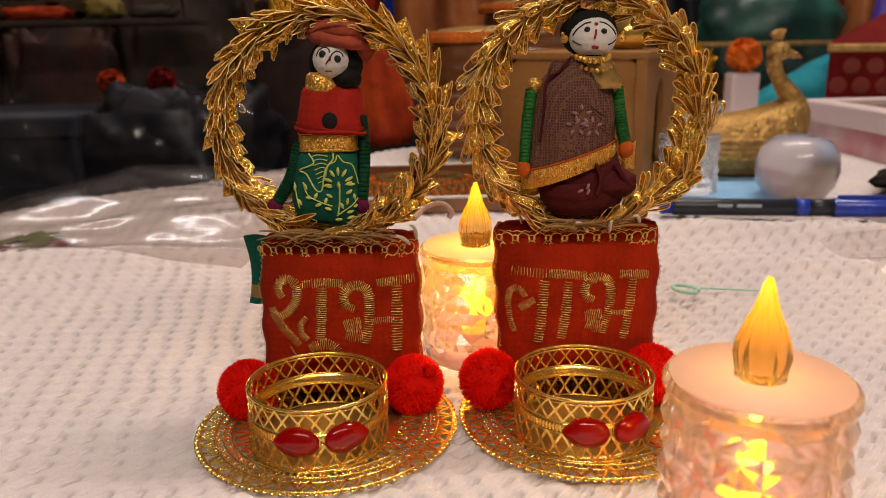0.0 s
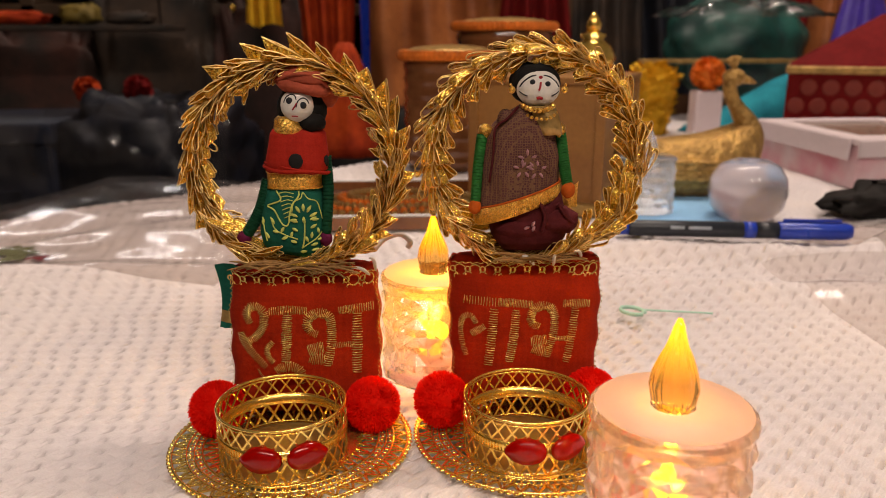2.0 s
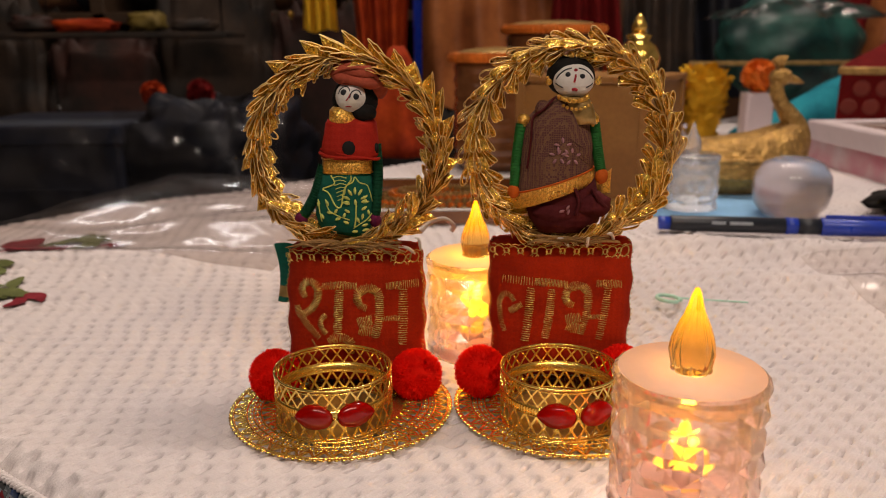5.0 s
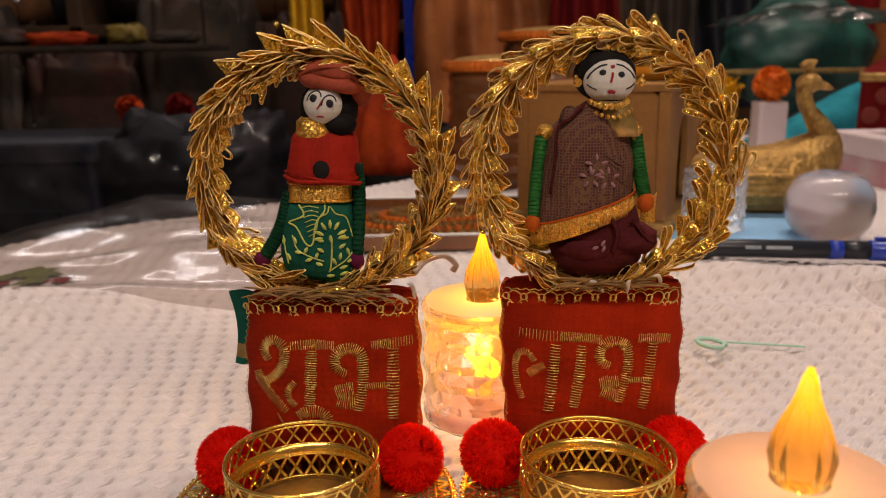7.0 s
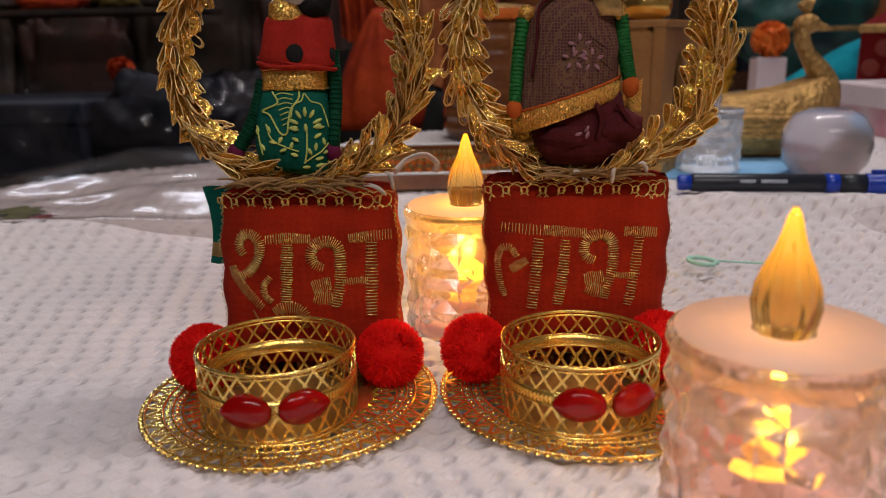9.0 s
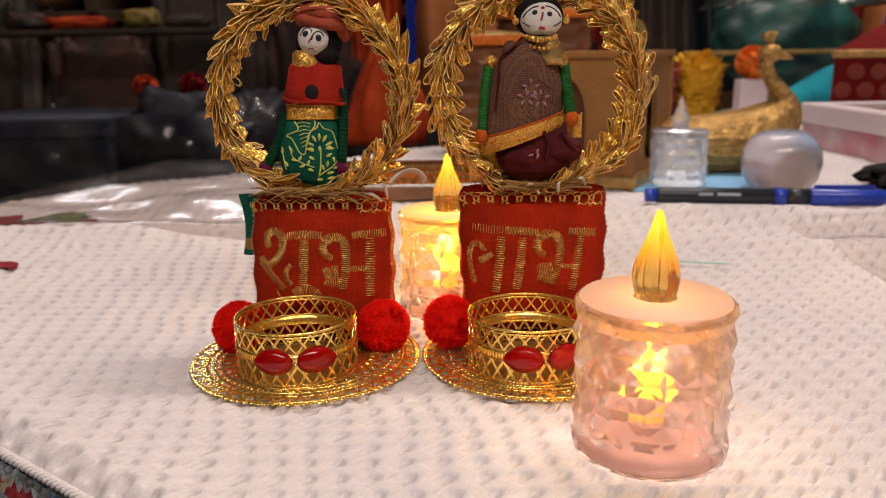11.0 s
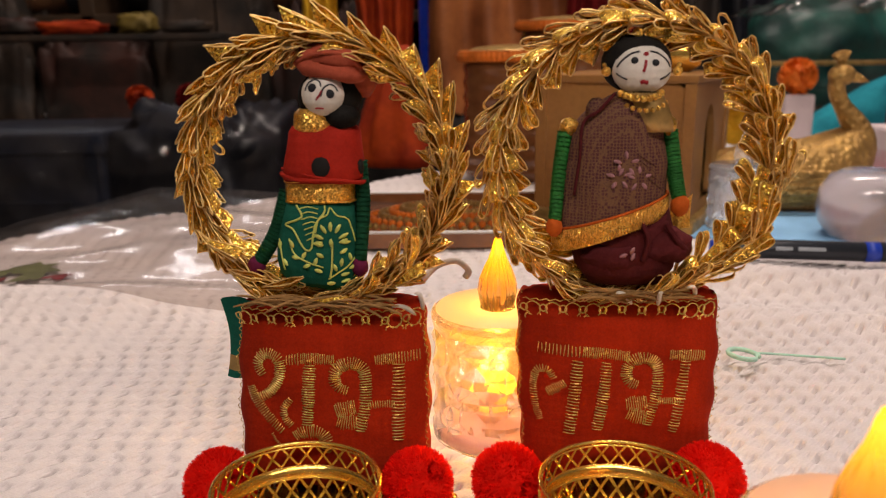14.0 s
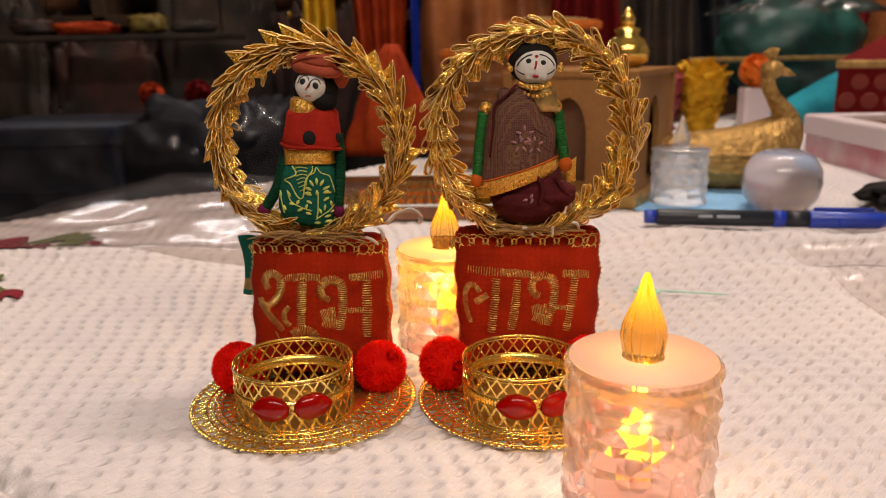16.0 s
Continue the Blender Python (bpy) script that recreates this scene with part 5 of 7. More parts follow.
def doll_in_sari():
    bm = bmesh.new()
    y0 = 0.2610
    # folded maroon skirt, with a knee towards one side
    loft(bm, [(0.0470, y0, 0.0640, 0.0110, 0.0066), (0.0466, y0 - 0.001, 0.0690, 0.0140, 0.0086), (0.0460, y0 - 0.001, 0.0760, 0.0146, 0.0088), (0.0450, y0 - 0.001, 0.0860, 0.0126, 0.0080)], 32, 0, 0.85, 0.14)
    blob(bm, (0.0555, y0 - 0.0040, 0.0752), (0.0088, 0.0068, 0.0052), 22, 14, 0, 0.22, 2.6, 1.0)
    blob(bm, (0.0430, y0 - 0.0060, 0.0728), (0.0090, 0.0050, 0.0048), 22, 14, 0, 0.18, 2.6, 3.0)
    for pts in (((0.0490, y0 - 0.0100, 0.0830), (0.0510, y0 - 0.0108, 0.0780), (0.0500, y0 - 0.0100, 0.0720)), ((0.0560, y0 - 0.0086, 0.0820), (0.0590, y0 - 0.0100, 0.0776), (0.0620, y0 - 0.0080, 0.0745))):
        tube(bm, smooth_line(pts, 6), 0.0008, 6, False, 0)
    # brown net drape, broad at the shoulders, closing at the neck
    shape = ((0.0, 0.0418, 0.0150, 0.0098), (0.35, 0.0424, 0.0148, 0.0096), (0.60, 0.0428, 0.0136, 0.0090), (0.76, 0.0432, 0.0126, 0.0082), (0.86, 0.0444, 0.0112, 0.0074), (0.94, 0.0462, 0.0084, 0.0062), (1.0, 0.0474, 0.0056, 0.0050))

    def girth(t):
        k = 0
        while k < len(shape) - 2 and t > shape[k + 1][0]:
            k += 1
        f = (t - shape[k][0]) / (shape[k + 1][0] - shape[k][0])
        return [p + f * (q - p) for p, q in zip(shape[k][1:], shape[k + 1][1:])]

    rows = []
    for k in range(25):
        t = k / 24
        cx, half, deep = girth(t)
        ring = []
        for i in range(48):
            a = 2 * math.pi * i / 48
            z = (0.0826 + 0.0048 * math.cos(a)) * (1 - t) + 0.1166 * t
            fold = 1 + 0.035 * math.sin(9 * a + 2 * t) * (1 - t) + 0.05 * noise.noise(Vector((math.cos(a) * 2, t * 4, 1)))
            ring.append(bm.verts.new((cx + half * math.cos(a) * fold, y0 - 0.0015 + deep * math.sin(a) * fold, z)))
        rows.append(ring)
    ring_bridge(bm, rows, True, True, True, 1)
    # gold border with an orange edge along the drape's lower side
    rim = lambda a, dz, grow=0.0: Vector((0.0418 + (0.0153 + grow) * math.cos(a), y0 - 0.0015 + (0.0101 + grow) * math.sin(a), 0.0822 + 0.0050 * math.cos(a) + dz))
    ring_bridge(bm, [[bm.verts.new(rim(2 * math.pi * i / 48, dz * (1 - 0.14 * math.cos(2 * math.pi * i / 48)), g)) for i in range(48)] for dz, g in ((-0.0036, -0.0004), (-0.0020, 0.0002), (0.0002, 0.0003), (0.0022, 0.0001))], True, False, False, 2)
    for i in range(72):
        a = math.pi * 0.95 + math.pi * 1.1 * i / 71
        tube(bm, [rim(a, -0.0034, 0.0001), rim(a, -0.0012, 0.0006), rim(a, 0.0020, 0.0004)], 0.00016, 4, False, 2)
    tube(bm, [rim(2 * math.pi * i / 48, 0.0024, 0.0003) for i in range(48)], 0.00042, 5, True, 9)
    # folds of the drape from the shoulder, gold yoke, beads
    for k in range(4):
        tube(bm, smooth_line([(0.0345 + 0.0004 * k, y0 - 0.0060, 0.1096 - 0.0009 * k), (0.0415 + 0.0003 * k, y0 - 0.0098, 0.1050 - 0.0012 * k), (0.0490, y0 - 0.0100, 0.1000 - 0.0014 * k), (0.0545, y0 - 0.0072, 0.0962 - 0.0016 * k)], 8), 0.00032, 5, False, 1)
    tube(bm, smooth_line([(0.0410, y0 - 0.0070, 0.1166), (0.0370, y0 - 0.0080, 0.1124), (0.0330, y0 - 0.0074, 0.1090), (0.0322, y0 - 0.0088, 0.1000), (0.0310, y0 - 0.0086, 0.0900)], 8), 0.00050, 5, False, 0)
    loft(bm, [(0.0520, y0 - 0.0022, 0.1066, 0.0052, 0.0072), (0.0512, y0 - 0.0026, 0.1096, 0.0060, 0.0072), (0.0498, y0 - 0.0028, 0.1136, 0.0060, 0.0066), (0.0482, y0 - 0.0028, 0.1168, 0.0056, 0.0056)], 28, 3, 1.0, 0.22)
    for k in range(9):
        a = math.radians(205 + 16 * k)
        blob(bm, (0.0480 + 0.0058 * math.cos(a), y0 - 0.0034 + 0.0066 * math.sin(a), 0.1166 - 0.0012 * math.sin(math.pi * k / 8)), (0.0010, 0.0010, 0.0010), 10, 6, 2)
        blob(bm, (0.0488 + 0.0062 * math.cos(a), y0 - 0.0032 + 0.0072 * math.sin(a), 0.1142 - 0.0018 * math.sin(math.pi * k / 8)), (0.0007, 0.0007, 0.0007), 8, 6, 2)
    blob(bm, (0.0298, y0 - 0.0026, 0.1076), (0.0026, 0.0030, 0.0026), 14, 8, 2, 0.3)
    blob(bm, (0.0368, y0 - 0.0040, 0.1114), (0.0030, 0.0030, 0.0040), 14, 8, 1, 0.3)
    blob(bm, (0.0560, y0 - 0.0030, 0.1078), (0.0024, 0.0032, 0.0030), 14, 8, 2, 0.3)
    # head, tilted back a little
    blob(bm, (0.0473, y0 - 0.0008, 0.1240), (0.0092, 0.0074, 0.0078), 26, 16, 4, 0.03)
    fc, fr = (0.0480, y0 - 0.0050, 0.1226), (0.0077, 0.0050, 0.0064)
    blob(bm, fc, fr, 26, 16, 5)
    for s, a, e in ((-1, -21, 22), (1, 21, 16)):
        q = Vector(fc) + Vector((math.sin(math.radians(a)) * fr[0] * 0.95, -math.cos(math.radians(a)) * math.cos(math.radians(e)) * fr[1], math.sin(math.radians(e)) * fr[2]))
        blob(bm, q, (0.0010, 0.0005, 0.0009), 12, 8, 6)
        ink_line(bm, fc, fr, [(s * 14, 46), (s * 34, 40), (s * 52, 22), (s * 62, 6)], 0.00028, 6)
        ink_line(bm, fc, fr, [(s * 36, -22), (s * 50, -16), (s * 64, -8)], 0.00024, 6)
        blob(bm, (0.0478 + s * 0.0092, y0 - 0.0066, 0.1222), (0.0013, 0.0013, 0.0013), 12, 8, 2)
        blob(bm, (0.0478 + s * 0.0096, y0 - 0.0060, 0.1238), (0.0006, 0.0006, 0.0006), 8, 6, 2)
    blob(bm, Vector(fc) + Vector((0.0002, -fr[1] * 0.80, fr[2] * 0.62)), (0.0007, 0.0004, 0.0006), 10, 6, 7)
    ink_line(bm, fc, fr, [(1, 22), (0, 10), (-3, -4)], 0.00042, 7)
    ink_line(bm, fc, fr, [(-8, -30), (-2, -27), (8, -31)], 0.00055, 7)
    ink_line(bm, fc, fr, [(-40, -62), (0, -60), (40, -62)], 0.00030, 4)
    blob(bm, (0.0470, y0 - 0.0034, 0.1320), (0.0014, 0.0014, 0.0014), 12, 8, 2)
    # wound arms
    wound_arm(bm, [(0.0288, y0 - 0.0030, 0.1062), (0.0272, y0 - 0.0045, 0.0940), (0.0262, y0 - 0.0070, 0.0826)], 0.0021, 8, 9)
    wound_arm(bm, [(0.0566, y0 - 0.0030, 0.1064), (0.0582, y0 - 0.0045, 0.0960), (0.0594, y0 - 0.0065, 0.0886)], 0.0023, 8, 9)

    # printed petals on drape and skirt
    def petal_on(x, z, a, y):
        d = Vector((math.cos(math.radians(a)), 0, math.sin(math.radians(a)))) * 0.0011
        q = Vector((x, y, z))
        tube(bm, [q - d, q - d * 0.4, q + d * 0.4, q + d], 0.00055, 5, False, 10, taper=[0.3, 1, 1, 0.3])

    for cx, cz in ((0.0442, 0.0985), (0.0478, 0.0945), (0.0425, 0.0950)):
        for k in range(5):
            a = 72 * k + 20
            px, pz = cx + 0.0024 * math.cos(math.radians(a)), cz + 0.0024 * math.sin(math.radians(a))
            gx, half, deep = girth((pz - 0.0826) / 0.034)
            petal_on(px, pz, a, y0 - 0.0015 - deep * 1.01 * math.sqrt(max(0.05, 1 - ((px - gx) / half) ** 2)))
    for px, pz, a in ((0.0445, 0.0738, 20), (0.0470, 0.0735, 70), (0.0468, 0.0752, 60)):
        petal_on(px, pz, a, y0 - 0.0112)
    # loose gold tail of the drape behind the arm
    rows = [[bm.verts.new((0.0590 + 0.0055 * u, y0 - 0.001 + 0.0012 * math.sin(6 * u + t), 0.0850 - 0.0020 * t + 0.004 * u * (1 - t / 3))) for t in range(4)] for u in (0, 0.25, 0.5, 0.75, 1.0)]
    ring_bridge(bm, rows, False, mi=2)
    ob = part("doll", bm, [MAROON, NETTING, GILT_CLOTH, GOLD_LACE, HAIR, FACE, INK, RED_PAINT, GREEN_YARN, ORANGE_YARN, PINK_PRINT], None, "small cloth doll in brown net drape with gold border")
    return tagged(ob, category="doll")


doll_in_turban()
doll_in_sari()


def sash():
    """Green cloth end with a gold border, hanging behind the first cushion."""
    bm = bmesh.new()
    for y_off, flip in ((0.0, False), (0.0012, True)):
        rows = []
        for k in range(12):
            t = k / 11
            row = [bm.verts.new((-0.0706 + 0.0105 * s + 0.0014 * math.sin(3 * t), 0.2590 + y_off + 0.0016 * math.sin(5 * s + 3 * t), 0.0580 - 0.0245 * t)) for s in (0, 0.25, 0.5, 0.75, 1)]
            rows.append(row[::-1] if flip else row)
        ring_bridge(bm, rows, False, mi=0)
    for f in bm.faces:
        z = f.calc_center_median().z
        if 0.0365 < z < 0.0402:
            f.material_index = 1
    part("sash", bm, [TEAL, GOLD_LACE], left, "green cloth end with gold border", smooth=True, m=pose(0.040, -0.2305, 0))


sash()


# ---- electric candles ----
def candle_body(bm, R, H, n=13, rows=5, deep=0.0022):
    """Clear shell: diamond facets outside, smooth inside, closed top."""
    ring0 = [bm.verts.new(((R - 0.0004) * math.cos(2 * math.pi * i / (2 * n)), (R - 0.0004) * math.sin(2 * math.pi * i / (2 * n)), 0.0)) for i in range(2 * n)]
    rings = [ring0]
    for j in range(2 * rows + 1):
        z = 0.0030 + (H - 0.0052) * j / (2 * rows)
        ring = []
        for i in range(2 * n):
            a = 2 * math.pi * i / (2 * n)
            if j % 2 == 0:
                k = 0.0 if (i + j // 2 * 1) % 2 == 0 else -0.35
            else:
                k = -1.0 if (i + j // 2) % 2 == 0 else -0.5
            if j in (0, 2 * rows):
                k = 0.0
            k *= 1 + 0.35 * math.sin(i * 7.3 + j * 3.1)
            ring.append(bm.verts.new(((R + deep * k) * math.cos(a), (R + deep * k) * math.sin(a), z)))
        rings.append(ring)
    for rr, z in ((R - 0.0004, H - 0.0008), (R - 0.0014, H), (R - 0.0030, H - 0.0002), (0.0064, H - 0.0006)):
        rings.append([bm.verts.new((rr * math.cos(2 * math.pi * i / (2 * n)), rr * math.sin(2 * math.pi * i / (2 * n)), z)) for i in range(2 * n)])
    for a, b in zip(rings, rings[1:]):
        for i in range(2 * n):
            j = (i + 1) % (2 * n)
            if (i + rings.index(a)) % 2:
                bm.faces.new((a[i], a[j], b[j]))
                bm.faces.new((a[i], b[j], b[i]))
            else:
                bm.faces.new((a[i], a[j], b[i]))
                bm.faces.new((a[j], b[j], b[i]))
    inner = []
    for rr, z in ((0.0064, H - 0.0026), (R - 0.0034, H - 0.0028), (R - 0.0034, 0.0050), (R - 0.0034, 0.0)):
        inner.append([bm.verts.new((rr * math.cos(2 * math.pi * i / (2 * n)), rr * math.sin(2 * math.pi * i / (2 * n)), z)) for i in range(2 * n)])
    ring_bridge(bm, inner)
    ring_bridge(bm, [rings[-1], inner[0]])
    ring_bridge(bm, [inner[-1], rings[0]])
    bmesh.ops.recalc_face_normals(bm, faces=bm.faces)


def candle_flame(bm, z0, H, R):
    """A fluted teardrop."""
    prof = ((0.62, 0.0), (0.86, 0.10), (1.0, 0.28), (0.93, 0.42), (0.72, 0.57), (0.48, 0.70), (0.33, 0.82), (0.23, 0.92), (0.10, 1.0))
    rings = []
    for r, h in prof:
        ring = []
        for i in range(36):
            a = 2 * math.pi * i / 36
            flute = 1 + 0.12 * math.cos(9 * a) * (1 - h) ** 0.6
            ring.append(bm.verts.new((R * r * flute * math.cos(a), R * r * flute * math.sin(a), z0 + H * h)))
        rings.append(ring)
    ring_bridge(bm, rings, True, True, True)


def electric_candle(x, y, z, lit, shell, label, watts=0.0, turn=0.0):
    R, H = 0.0225, 0.0445
    c = thing("electric_candle", (x, y, z), label, "candle", "faceted electric candles", turn=turn)
    bm = bmesh.new()
    candle_body(bm, R, H)
    body = part("shell", bm, shell, c, "clear faceted acrylic shell")
    body.visible_shadow = False
    part("base", lathe(bmesh.new(), [(0.0188, 0.0004), (0.0188, 0.0036), (0.0175, 0.0042), (0.0040, 0.0042)], 40), FROST if lit else LAMP_BODY, c, smooth=True)
    part("led_holder", lathe(bmesh.new(), [(0.0060, 0.0040), (0.0052, 0.0110), (0.0030, 0.0130)], 20), FROST if lit else LAMP_BODY, c, smooth=True)
    part("top_plate", lathe(bmesh.new(), [(0.0060, H + 0.0002), (R - 0.0020, H + 0.0004), (R - 0.0016, H - 0.0002)], 40, cap0=False, cap1=False), FROST_TOP if lit else shell, c, "frosted top", smooth=True)
    bm = bmesh.new()
    candle_flame(bm, H - 0.0014, 0.0262, 0.0062)
    tip = part("flame", bm, FLAME if lit else shell, c, "clear fluted flame tip" + (", lit yellow" if lit else ""), smooth=True)
    tip.visible_shadow = False
    if lit:
        bm = bmesh.new()
        blob(bm, (0, 0, 0.0240), (0.0030, 0.0030, 0.0042), 14, 10)
        part("led", bm, SPARK, c, "glowing amber light", smooth=True)
        # added round the bare LED only to give a wider amber glow
        part("glow_sleeve", lathe(bmesh.new(), [(0.0036, 0.0130), (0.0052, 0.0165), (0.0042, 0.0185), (0.0058, 0.0225), (0.0040, 0.0262), (0.0030, 0.0285)], 9, cap0=False, cap1=False, smooth=False), GLOW_SLEEVE, c, "added frosted piece that spreads the amber glow")
        point_lamp("candle_glow", (x, y, z + 0.0320), watts, AMBER, 0.0016)
    return c


electric_candle(0.0741, 0.1685, 0.0, True, PINK_ACRYLIC, "lit electric candle in clear faceted blush acrylic", 0.017, 4)
electric_candle(0.0115, 0.2925, 0.0, True, PINK_ACRYLIC, "lit electric candle glowing amber between two cushions", 0.072, 13)
electric_candle(0.1830, 0.5760, 0.006, False, COOL_ACRYLIC, "unlit clear faceted electric candle", 0.0, 30)


# ---- things further back on the table ----
def pen():
    t = thing("felt_pen", (0.2180, 0.4850, 0.0135), "black and blue capped marker pen lying on the towel", "pen", turn=-6.3)
    spin = Matrix.Rotation(math.pi / 2, 4, "Y")
    def turned(name, prof, mat, label=""):
        bm = lathe(bmesh.new(), prof, 24)
        bmesh.ops.transform(bm, matrix=spin, verts=bm.verts)
        return part(name, bm, mat, t, label, smooth=True)
    turned("end_plug", [(0.0040, -0.0785), (0.0048, -0.0775), (0.0048, -0.0705)], PEN_BLUE, "blue end plug")
    turned("barrel", [(0.0052, -0.0705), (0.0056, -0.0690), (0.0056, 0.0060), (0.0052, 0.0062)], PEN_BLACK)
    turned("collar", [(0.0058, 0.0062), (0.0058, 0.0140)], PEN_BLUE)
    turned("neck_ring", [(0.0056, 0.0140), (0.0056, 0.0290)], PEN_BLACK)
    cap = turned("cap", [(0.0058, 0.0290), (0.0062, 0.0300), (0.0058, 0.0730), (0.0046, 0.0770), (0.0020, 0.0780)], PEN_BLUE, "blue cap")
    part("clip", box(bmesh.new(), (0.032, -0.0014, 0.0062), (0.070, 0.0014, 0.0082), 0.0006), PEN_BLUE, cap)
    for a, b in ((-0.043, -0.034), (-0.031, -0.016)):
        part("print_bar", box(bmesh.new(), (a, -0.0062, 0.0010), (b, -0.0052, 0.0030), 0.0002), PALE_MARK, t)


def globe():
    """A hollow apple-shaped pot of milky plastic."""
    t = thing("plastic_globe", (0.2520, 0.5480, 0.0045), "milky clear plastic globe with a dimpled top", "container")
    prof = [(0.0120, 0.0), (0.0200, 0.0035), (0.0265, 0.0120), (0.0288, 0.0230), (0.0272, 0.0340), (0.0215, 0.0430), (0.0130, 0.0468), (0.0075, 0.0455), (0.0030, 0.0432)]
    part("shell", lathe(bmesh.new(), prof, 48), MILKY, t, smooth=True)
    part("dimple", lathe(bmesh.new(), [(0.0038, 0.0430), (0.0042, 0.0446), (0.0022, 0.0462)], 20), MILKY, t, smooth=True)


def duck():
    """A gold-glittered bird-shaped bowl."""
    t = thing("bird_bowl", (0.2400, 0.6500, 0.0055), "gold glitter bird-shaped bowl with raised crest", "ornament")
    bm = bmesh.new()
    rows = []
    for x, half, lo, hi in ((-0.078, 0.004, 0.030, 0.034), (-0.066, 0.016, 0.016, 0.044), (-0.045, 0.027, 0.004, 0.047), (-0.015, 0.033, 0.0, 0.050), (0.015, 0.033, 0.0, 0.054), (0.040, 0.027, 0.002, 0.062), (0.056, 0.016, 0.012, 0.064), (0.062, 0.006, 0.024, 0.056)):
        ring = []
        for i in range(24):
            a = 2 * math.pi * i / 24
            s, c = math.sin(a), math.cos(a)
            z = (lo + hi) / 2 + (hi - lo) / 2 * math.copysign(abs(s) ** 0.8, s)
            ring.append(bm.verts.new((x, half * math.copysign(abs(c) ** 0.8, c) * (1 + 0.04 * noise.noise(Vector((x * 60, a, 0)))), z)))
        rows.append(ring)
    ring_bridge(bm, rows, True, True, True)
    part("body", bm, GOLD_GLITTER, t, smooth=True)
    for s in (-1, 1):
        bm = bmesh.new()
        for k in range(4):
            tube(bm, bezier((0.028, s * 0.030, 0.030 - 0.004 * k), (0.0, s * 0.036, 0.034 - 0.005 * k), (-0.03, s * 0.033, 0.030 - 0.004 * k), (-0.056 + 0.004 * k, s * 0.020, 0.034 - 0.004 * k), 12), 0.0030, 8)
        part("wing", bm, GOLD_GLITTER, t, smooth=True)
    bm = bmesh.new()
    neck = bezier((0.048, 0, 0.040), (0.064, 0, 0.062), (0.024, 0, 0.078), (0.032, 0, 0.100), 16)
    tube(bm, neck, 0.010, 16, False, 0, [1.7 - 1.1 * min(1, (i / 10) ** 0.7) for i in range(16)])
    part("neck", bm, GOLD_GLITTER, t, smooth=True)
    bm = bmesh.new()
    blob(bm, (0.034, 0, 0.101), (0.0100, 0.0075, 0.0080), 18, 12)
    part("head", bm, GOLD_GLITTER, t, smooth=True)
    part("beak", tube(bmesh.new(), [(0.041, 0, 0.100), (0.048, 0, 0.098), (0.054, 0, 0.096)], 0.0042, 10, False, 0, [1, 0.7, 0.15]), GOLD_GLITTER, t, smooth=True)
    bm = bmesh.new()
    for k in range(5):
        a = math.radians(75 + 14 * k)
        tube(bm, [(0.034, 0, 0.107), (0.034 + 0.006 * math.cos(a), 0, 0.107 + 0.007 * math.sin(a)), (0.034 + 0.011 * math.cos(a), 0, 0.107 + 0.012 * math.sin(a))], 0.0020, 8, False, 0, [0.6, 1, 1.2])
    part("crest", bm, GOLD_GLITTER, t, smooth=True)


def pastry_box():
    """White and pink card box with a film window in its lid."""
    t = thing("card_box", (0.3950, 0.6580, 0.0055), "white and pink card box with a film window lid", "box", turn=4)
    W, D, H = 0.150, 0.185, 0.040
    part("body", box(bmesh.new(), (0.002, 0.002, 0.0), (W - 0.002, D - 0.002, H), 0.0015), BOX_PINK, t)
    lid = bmesh.new()
    for lo, hi in (((0, 0, H), (W, 0.032, H + 0.006)), ((0, D - 0.025, H), (W, D, H + 0.006)), ((0, 0.032, H), (0.022, D - 0.025, H + 0.006)), ((W - 0.022, 0.032, H), (W, D - 0.025, H + 0.006))):
        box(lid, lo, hi, 0.0012)
    lid_ob = part("lid", lid, BOX_WHITE, t, "white lid")
    part("window_film", box(bmesh.new(), (0.022, 0.032, H + 0.001), (W - 0.022, D - 0.025, H + 0.003)), FILM, lid_ob, "clear film")
    part("side_flap", box(bmesh.new(), (-0.0022, 0.010, H - 0.014), (-0.0002, D - 0.004, H + 0.005), 0.0006), BOX_WHITE, lid_ob)
    part("front_flap", box(bmesh.new(), (0.0, -0.0022, H - 0.010), (W, -0.0002, H + 0.005), 0.0006), BOX_WHITE, lid_ob)


